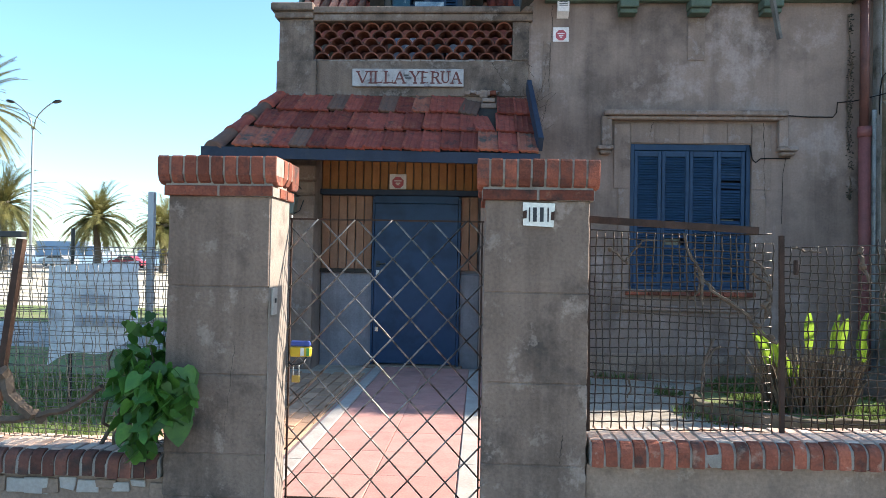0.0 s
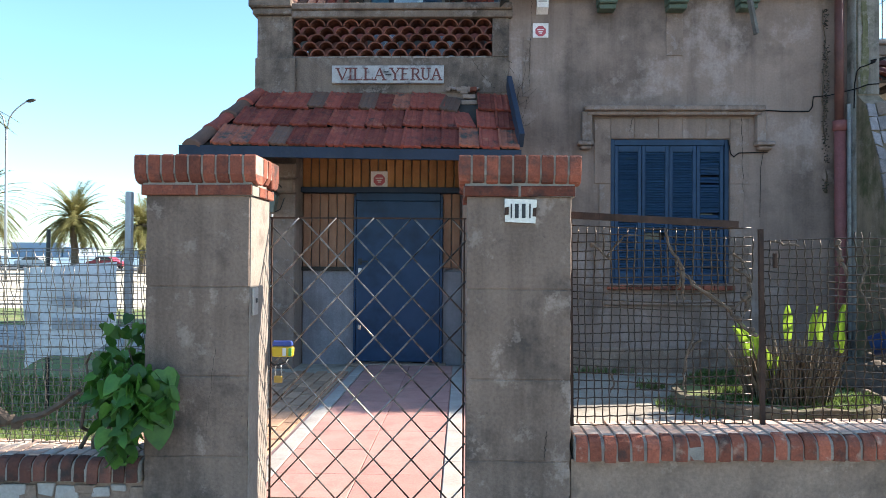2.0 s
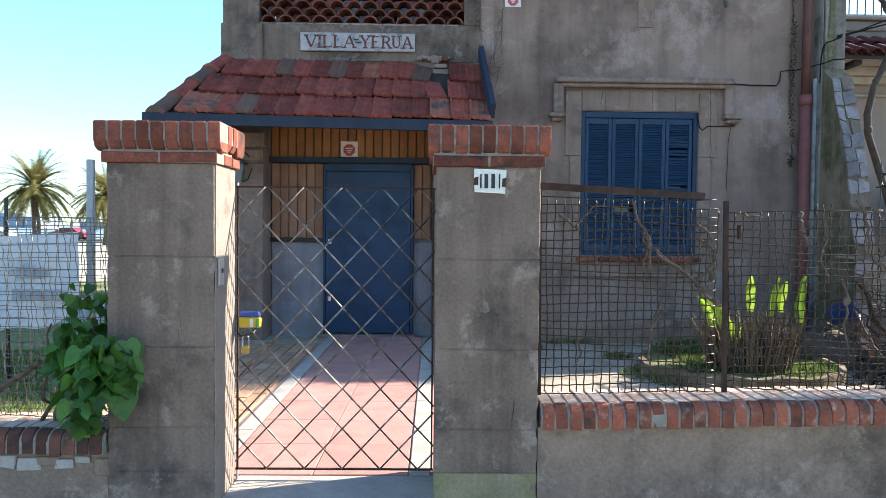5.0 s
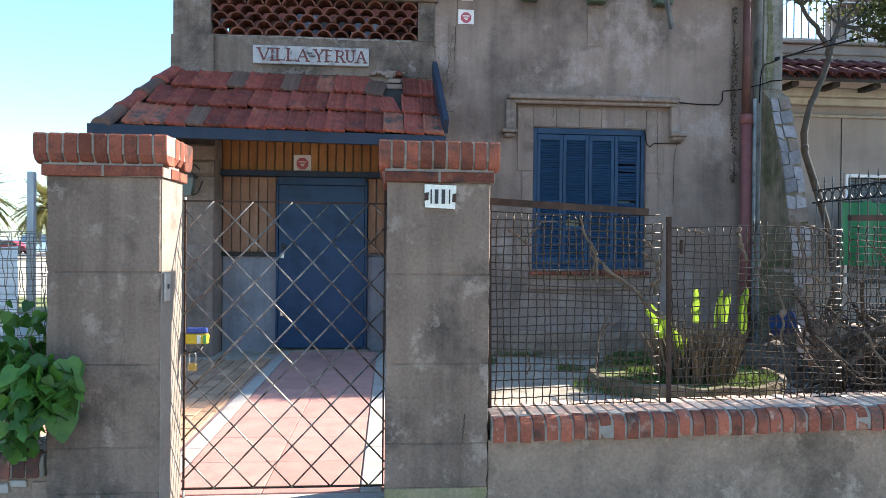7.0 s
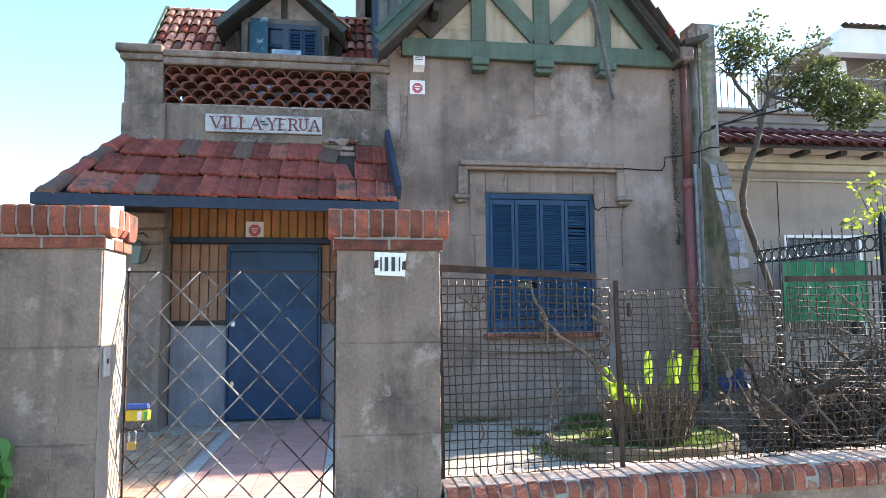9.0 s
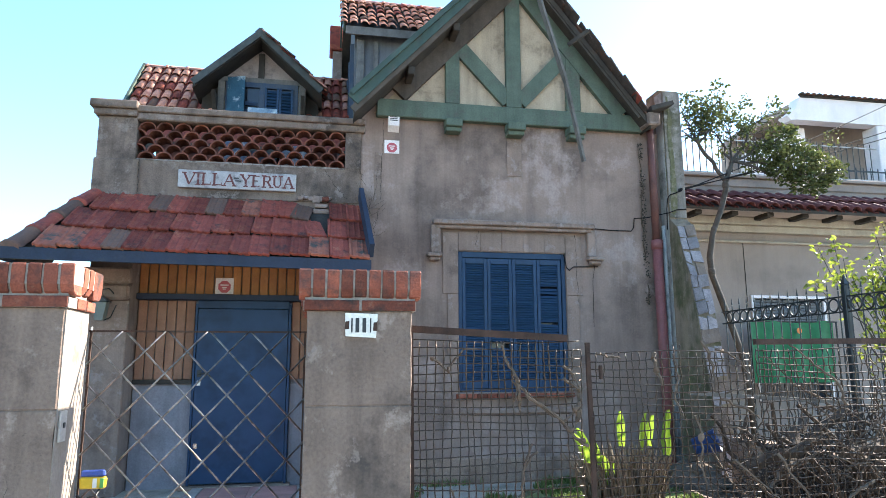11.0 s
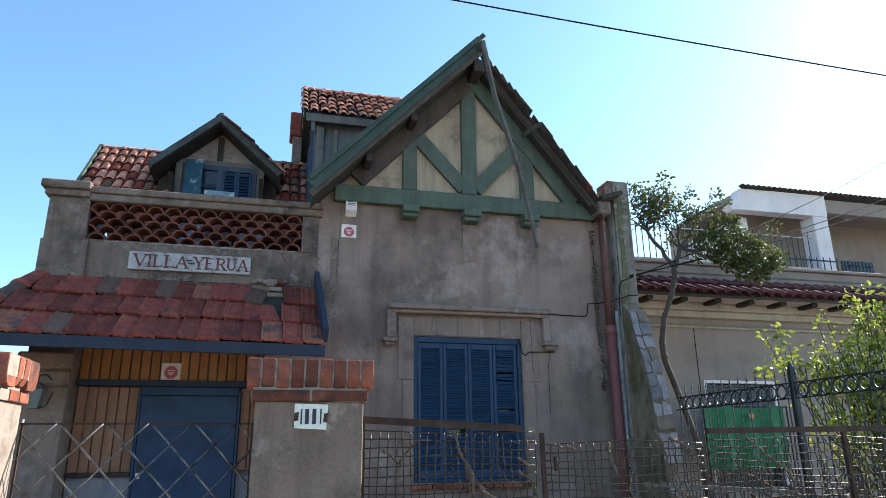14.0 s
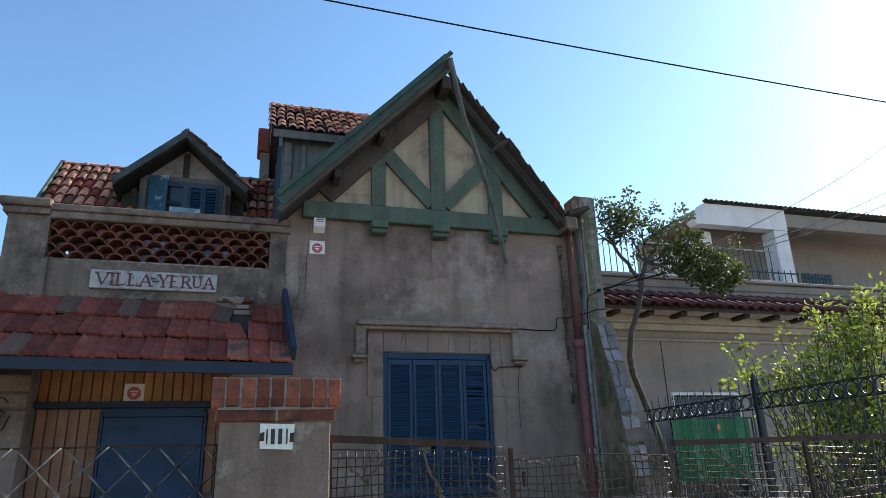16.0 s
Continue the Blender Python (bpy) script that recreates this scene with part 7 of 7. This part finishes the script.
crown(bm, [((6.75, 8.5, 4.55), 0.24), ((7.05, 8.5, 4.76), 0.26), ((7.35, 8.5, 4.50), 0.32), ((7.65, 8.5, 4.36), 0.28), ((7.30, 8.5, 4.20), 0.22), ((7.88, 8.5, 4.32), 0.16), ((7.0, 8.5, 4.36), 0.22), ((7.55, 8.5, 4.10), 0.14), ((7.92, 8.5, 4.50), 0.10), ((7.2, 8.5, 4.98), 0.10)], 2100, 0.040, 0.066)
part("crown", bm, M_TREE, tree)
random.seed(12)
bush = thing("citrus_bush", 6.3, 5.6, 0.1, "tall citrus bush with glossy yellow-green leaves", "bush")
stems, leaves = B(), B()
for k in range(80):
    f = k / 79
    x = 5.42 + 2.0 * f + random.uniform(-0.10, 0.10)
    y = 5.6 + random.uniform(-0.45, 0.45)
    top = 2.58 + 0.36 * (x - 5.4) + random.uniform(-0.55, 0.22) + (0.28 if k % 13 == 4 else 0)
    pts = limb(stems, (6.4 + random.uniform(-0.5, 0.5), 5.6 + random.uniform(-0.2, 0.2), 0.1 + random.uniform(0, 0.9)), (x, y, top), 0.014, 0.003, 0.03, 7)
    for q in range(52):
        u = 1 - random.random() ** 1.5 * 0.62
        i = min(6, int(u * 7))
        p = pts[i].lerp(pts[i + 1], u * 7 - i)
        sp_ = 0.05 + 0.11 * (1 - u)
        sc = random.uniform(0.7, 1.3)
        leaf_bm(leaves, Matrix.Translation(p + Vector((random.gauss(0, sp_), random.gauss(0, sp_), random.gauss(0, sp_)))) @ rnd_rot(), 0.034 * sc, 0.064 * sc)
limb(stems, (5.55, 5.5, 1.7), (4.86, 5.5, 2.27), 0.007, 0.003, 0.03)
for q in range(16):
    leaf_bm(leaves, Matrix.Translation((4.90 + random.gauss(0, 0.05), 5.5 + random.gauss(0, 0.04), 2.26 + random.gauss(0, 0.035))) @ rnd_rot(), 0.04, 0.07)
part("stem", stems, M_BARK, bush)
part("leaves", leaves, M_BUSH, bush)
# creeper traces on the facade and pipe
M_DEADLEAF = mat("withered_leaf", (0.060, 0.052, 0.036), (0.038, 0.033, 0.026), scale=15, rough=0.9, bump=0.2, island=0.4)
wv2 = thing("wall_creeper", 4.5, 8.17, 0.2, "dark withered creeper climbing beside the downpipe", "creeper")
bm = B(); limb(bm, (4.585, 8.18, 2.3), (4.56, 8.18, 4.5), 0.010, 0.006, 0.02, 14); part("stem", bm, M_TWIG, wv2)
bm = B()
for k in range(300):
    z = random.uniform(2.3, 4.5)
    if noise.noise(Vector((3.1, 0.7, z * 2.6))) < -0.22 + 0.22 * (z - 3.2):
        continue
    leaf_bm(bm, Matrix.Translation((4.585 + 0.02 * noise.noise(Vector((1, 2, z * 1.7))) + random.gauss(0, 0.014), 8.165, z)) @ rnd_rot(), 0.017, 0.030)
part("leaves", bm, M_DEADLEAF, wv2)
tw = thing("dry_creeper", 0.9, 8.17, 3.0, "fine bare creeper twigs on the grey wall", "creeper")
bm = B()
for k in range(26):
    x, z = 0.86 + random.gauss(0, 0.06), random.uniform(2.9, 3.9)
    limb(bm, (x, 8.16, z), (x + random.uniform(-0.25, 0.28), 8.15, z + random.uniform(0.1, 0.5)), 0.003, 0.0015, 0.08, 5)
part("twigs", bm, M_TWIG, tw)

# ---- overhead cables ----
def overhead(name, a, b, sag, r, label):
    a, b = Vector(a), Vector(b)
    c = thing(name, a.x, a.y, a.z, label, "cable")
    bm = B(); tube(bm, [a.lerp(b, i / 40) - Vector((0, 0, sag * 4 * (i / 40) * (1 - i / 40))) for i in range(41)], r, 6)
    part("strand", bm, M_BLACK, c)
overhead("street_cable", (-14.0, 5.0, 6.38), (24.0, 5.0, 5.66), 0.62, 0.008, "black overhead cable crossing the sky")
for k, (z, y) in enumerate(((9.6, 13.5), (8.6, 12.8), (8.3, 12.5))):
    overhead("service_cable", (5.0, 7.965, 3.785 + 0.018 * k), (28.0, y * 2 - 7.86, z * 2 - 3.78), 0.5, 0.008, "black service cable from the party wall to a pole")

def utility_pole(x, y, h):
    p = thing("utility_pole", x, y, -0.14, "weathered wooden pole carrying the street cable", "pole", "poles of the street cable")
    bm = B(); tube(bm, [(x, y, -0.2), (x, y, h)], 0.12, 10, 0.08); part("shaft", bm, M_GREYWOOD, p, smooth=True)
    part("crossarm", box(B(), x - 0.05, x + 0.05, y - 0.45, y + 0.45, h - 0.30, h - 0.20, bevel=0.008), M_DARKWOOD, p)
utility_pole(-14.0, 5.0, 6.50); utility_pole(24.0, 5.0, 5.80)

# ---- sea front ----
def palm(x, y, h, r, seed):
    random.seed(seed)
    p = thing("palm_tree", x, y, -0.2, "feathery date palm with a rough brown trunk", "palm", "palms along the sea front")
    bm = B(); tube(bm, [(x + 0.1 * math.sin(i * 0.7), y, -0.25 + (h + 0.25) * i / 8) for i in range(9)], 0.36, 10, 0.28)
    bmesh.ops.create_icosphere(bm, subdivisions=2, radius=0.55, matrix=Matrix.Translation((x, y, h)) @ Matrix.Diagonal((1, 1, 1.2, 1)))
    part("trunk", roughen(bm, 0.06, 3), M_PTRUNK, p)
    bm = B()
    for k in range(130):
        az, el = random.uniform(0, 6.283), random.uniform(-0.55, 1.35)
        ln = r * random.uniform(0.85, 1.1)
        d_ = Vector((math.cos(az) * math.cos(el), math.sin(az) * math.cos(el), math.sin(el)))
        pts, pos = [], Vector((x, y, h + 0.2))
        for i in range(9):
            pts.append(pos.copy())
            d_ = (d_ + Vector((0, 0, -0.16))).normalized()
            pos += d_ * ln / 8
        tube(bm, pts, 0.04, 3, 0.01)
        for i in range(1, 9):
            t_ = (pts[i] - pts[i - 1]).normalized()
            side = t_.cross(Vector((0, 0, 1)))
            side = side.normalized() if side.length > 0.05 else Vector((1, 0, 0))
            upn = side.cross(t_)
            for q in range(5):
                base_ = pts[i - 1].lerp(pts[i], q / 5)
                for s in (-1, 1):
                    e = base_ + side * s * 0.5 * (1 - abs(i - 4) / 9) + t_ * 0.32 + upn * 0.10 - Vector((0, 0, 0.12))
                    o = t_ * 0.04
                    bm.faces.new([bm.verts.new(v) for v in (base_ - o, base_ + o, e)])
    part("crown", bm, M_PALM, p)
palm(-35.2, 60, 4.6, 3.9, 1); palm(-29.4, 61, 4.0, 3.6, 2); palm(-44.2, 60, 5.8, 5.0, 3); palm(-33.6, 42, 10.6, 4.4, 4)
sl = thing("street_lamp", -31.2, 45, -0.2, "tall grey street lamp with two curved arms", "street lamp")
bm = B(); tube(bm, [(-31.1, 45, -0.25), (-31.2, 45, 10.2)], 0.11, 8, 0.07); part("pole", bm, M_GALV, sl, smooth=True)
for s in (1, -1):
    bm = B(); tube(bm, [(-31.2 + s * 0.05, 45, 10.1)] + [(-31.2 + s * (0.1 + 1.35 * f ** 1.6), 45, 10.3 + 1.75 * f ** 0.75) for f in (0.2, 0.4, 0.6, 0.8, 1.0)], 0.05, 6)
    part("arm", bm, M_GALV, sl, smooth=True)
    bm = B(); bmesh.ops.create_uvsphere(bm, u_segments=10, v_segments=6, radius=0.3, matrix=Matrix.Translation((-31.2 + s * 1.7, 45, 12.08)) @ pose(0, 0, 0, 0, -12 * s, 0) @ Matrix.Diagonal((1.2, 0.6, 0.4, 1)))
    part("lamp_head", bm, M_IRON, sl, smooth=True)
def car(x, y, paint, seed, turn=0):
    c = thing("car", x, y, -0.19, "parked car on the promenade", "car", "cars parked on the promenade")
    m = pose(x, y, -0.19, 0, 0, turn)
    bm = B()
    prof = [(-2.1, 0.35), (-2.1, 0.8), (-1.9, 0.95), (-1.3, 1.0), (-0.8, 1.42), (0.7, 1.45), (1.25, 1.0), (1.95, 0.9), (2.1, 0.7), (2.1, 0.35)]
    prism(bm, prof, "y", -0.85, 0.85); bmesh.ops.transform(bm, matrix=m, verts=bm.verts)
    part("body", bm, paint, c)
    bm = B(); prism(bm, [(-1.15, 1.02), (-0.75, 1.38), (0.65, 1.40), (1.1, 1.02)], "y", -0.87, 0.87); bmesh.ops.transform(bm, matrix=m, verts=bm.verts)
    part("windows", bm, M_GLASS, c)
    for wx in (-1.3, 1.35):
        for wy in (-0.84, 0.66):
            bm = B(); tube(bm, [(wx, wy, 0.32), (wx, wy + 0.18, 0.32)], 0.32, 12); bmesh.ops.transform(bm, matrix=m, verts=bm.verts)
            part("wheel", bm, M_INK, c)
car(-43.0, 80, plain("red_car_paint", (0.32, 0.03, 0.04), 0.3), 1); car(-60.0, 82, plain("dark_car_paint", (0.06, 0.07, 0.08), 0.3), 2); car(-52.5, 81, plain("white_car_paint", (0.6, 0.6, 0.6), 0.3), 3)
# sea haze is put into the blocks' blue-grey colour
bd = thing("far_building", -215, 380, -0.2, "distant buildings across the bay, tinted blue-grey for haze", "building")
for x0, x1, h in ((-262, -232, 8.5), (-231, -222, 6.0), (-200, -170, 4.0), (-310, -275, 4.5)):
    part("block", box(B(), x0, x1, 380, 400, -0.2, h), plain("haze_tinted_facade", (0.28, 0.34, 0.42), 0.9), bd)

# ---- paving ----
random.seed(3)
path = tagged(part("path", box(B(), -1.06, 0.30, 3.36, 8.37, -0.1, 0.132), M_REDPATH), "garden path of red cement slabs with pale edging", "path", kind="structure")
slab = mesh_of("slab", box(B(), 0, 0.516, 0, 0.516, 0, 0.012, bevel=0.003), M_REDPATH)
for i in range(9):
    for k in range(2):
        piece("slab", slab, pose(-0.905 + 0.520 * k, 3.70 + 0.520 * i, 0.131 + random.uniform(-0.001, 0.001), random.uniform(-0.15, 0.15), random.uniform(-0.15, 0.15), 0), path)
edge = mesh_of("edging", box(B(), 0, 0.115, 0, 0.775, 0, 0.018, bevel=0.004), M_PALECEM)
for i in range(6):
    for x in (-1.03, 0.14):
        piece("edging", edge, pose(x, 3.70 + 0.78 * i, 0.131), path)
piece("edging", mesh_of("edging", box(B(), -0.78, 0.285, 3.36, 3.69, 0.10, 0.140, bevel=0.004), M_PALECEM), Matrix.Identity(4), path)
pav = tagged(part("brick_paving", box(B(), -2.36, -1.063, 3.63, 7.9, -0.1, 0.124), M_SOIL), "ochre brick paving beside the garden path", "paving", kind="structure")
pb = mesh_of("brick", box(B(), 0, 0.115, 0, 0.235, 0, 0.03, bevel=0.004), M_YBRICK)
for i in range(10):
    for k in range(17):
        piece("brick", pb, pose(-2.33 + 0.1255 * i, 3.66 + 0.245 * k + (0.12 if i % 2 else 0), 0.108 + random.uniform(-0.003, 0.003), random.uniform(-0.8, 0.8), random.uniform(-0.8, 0.8), random.uniform(-0.8, 0.8)), pav)
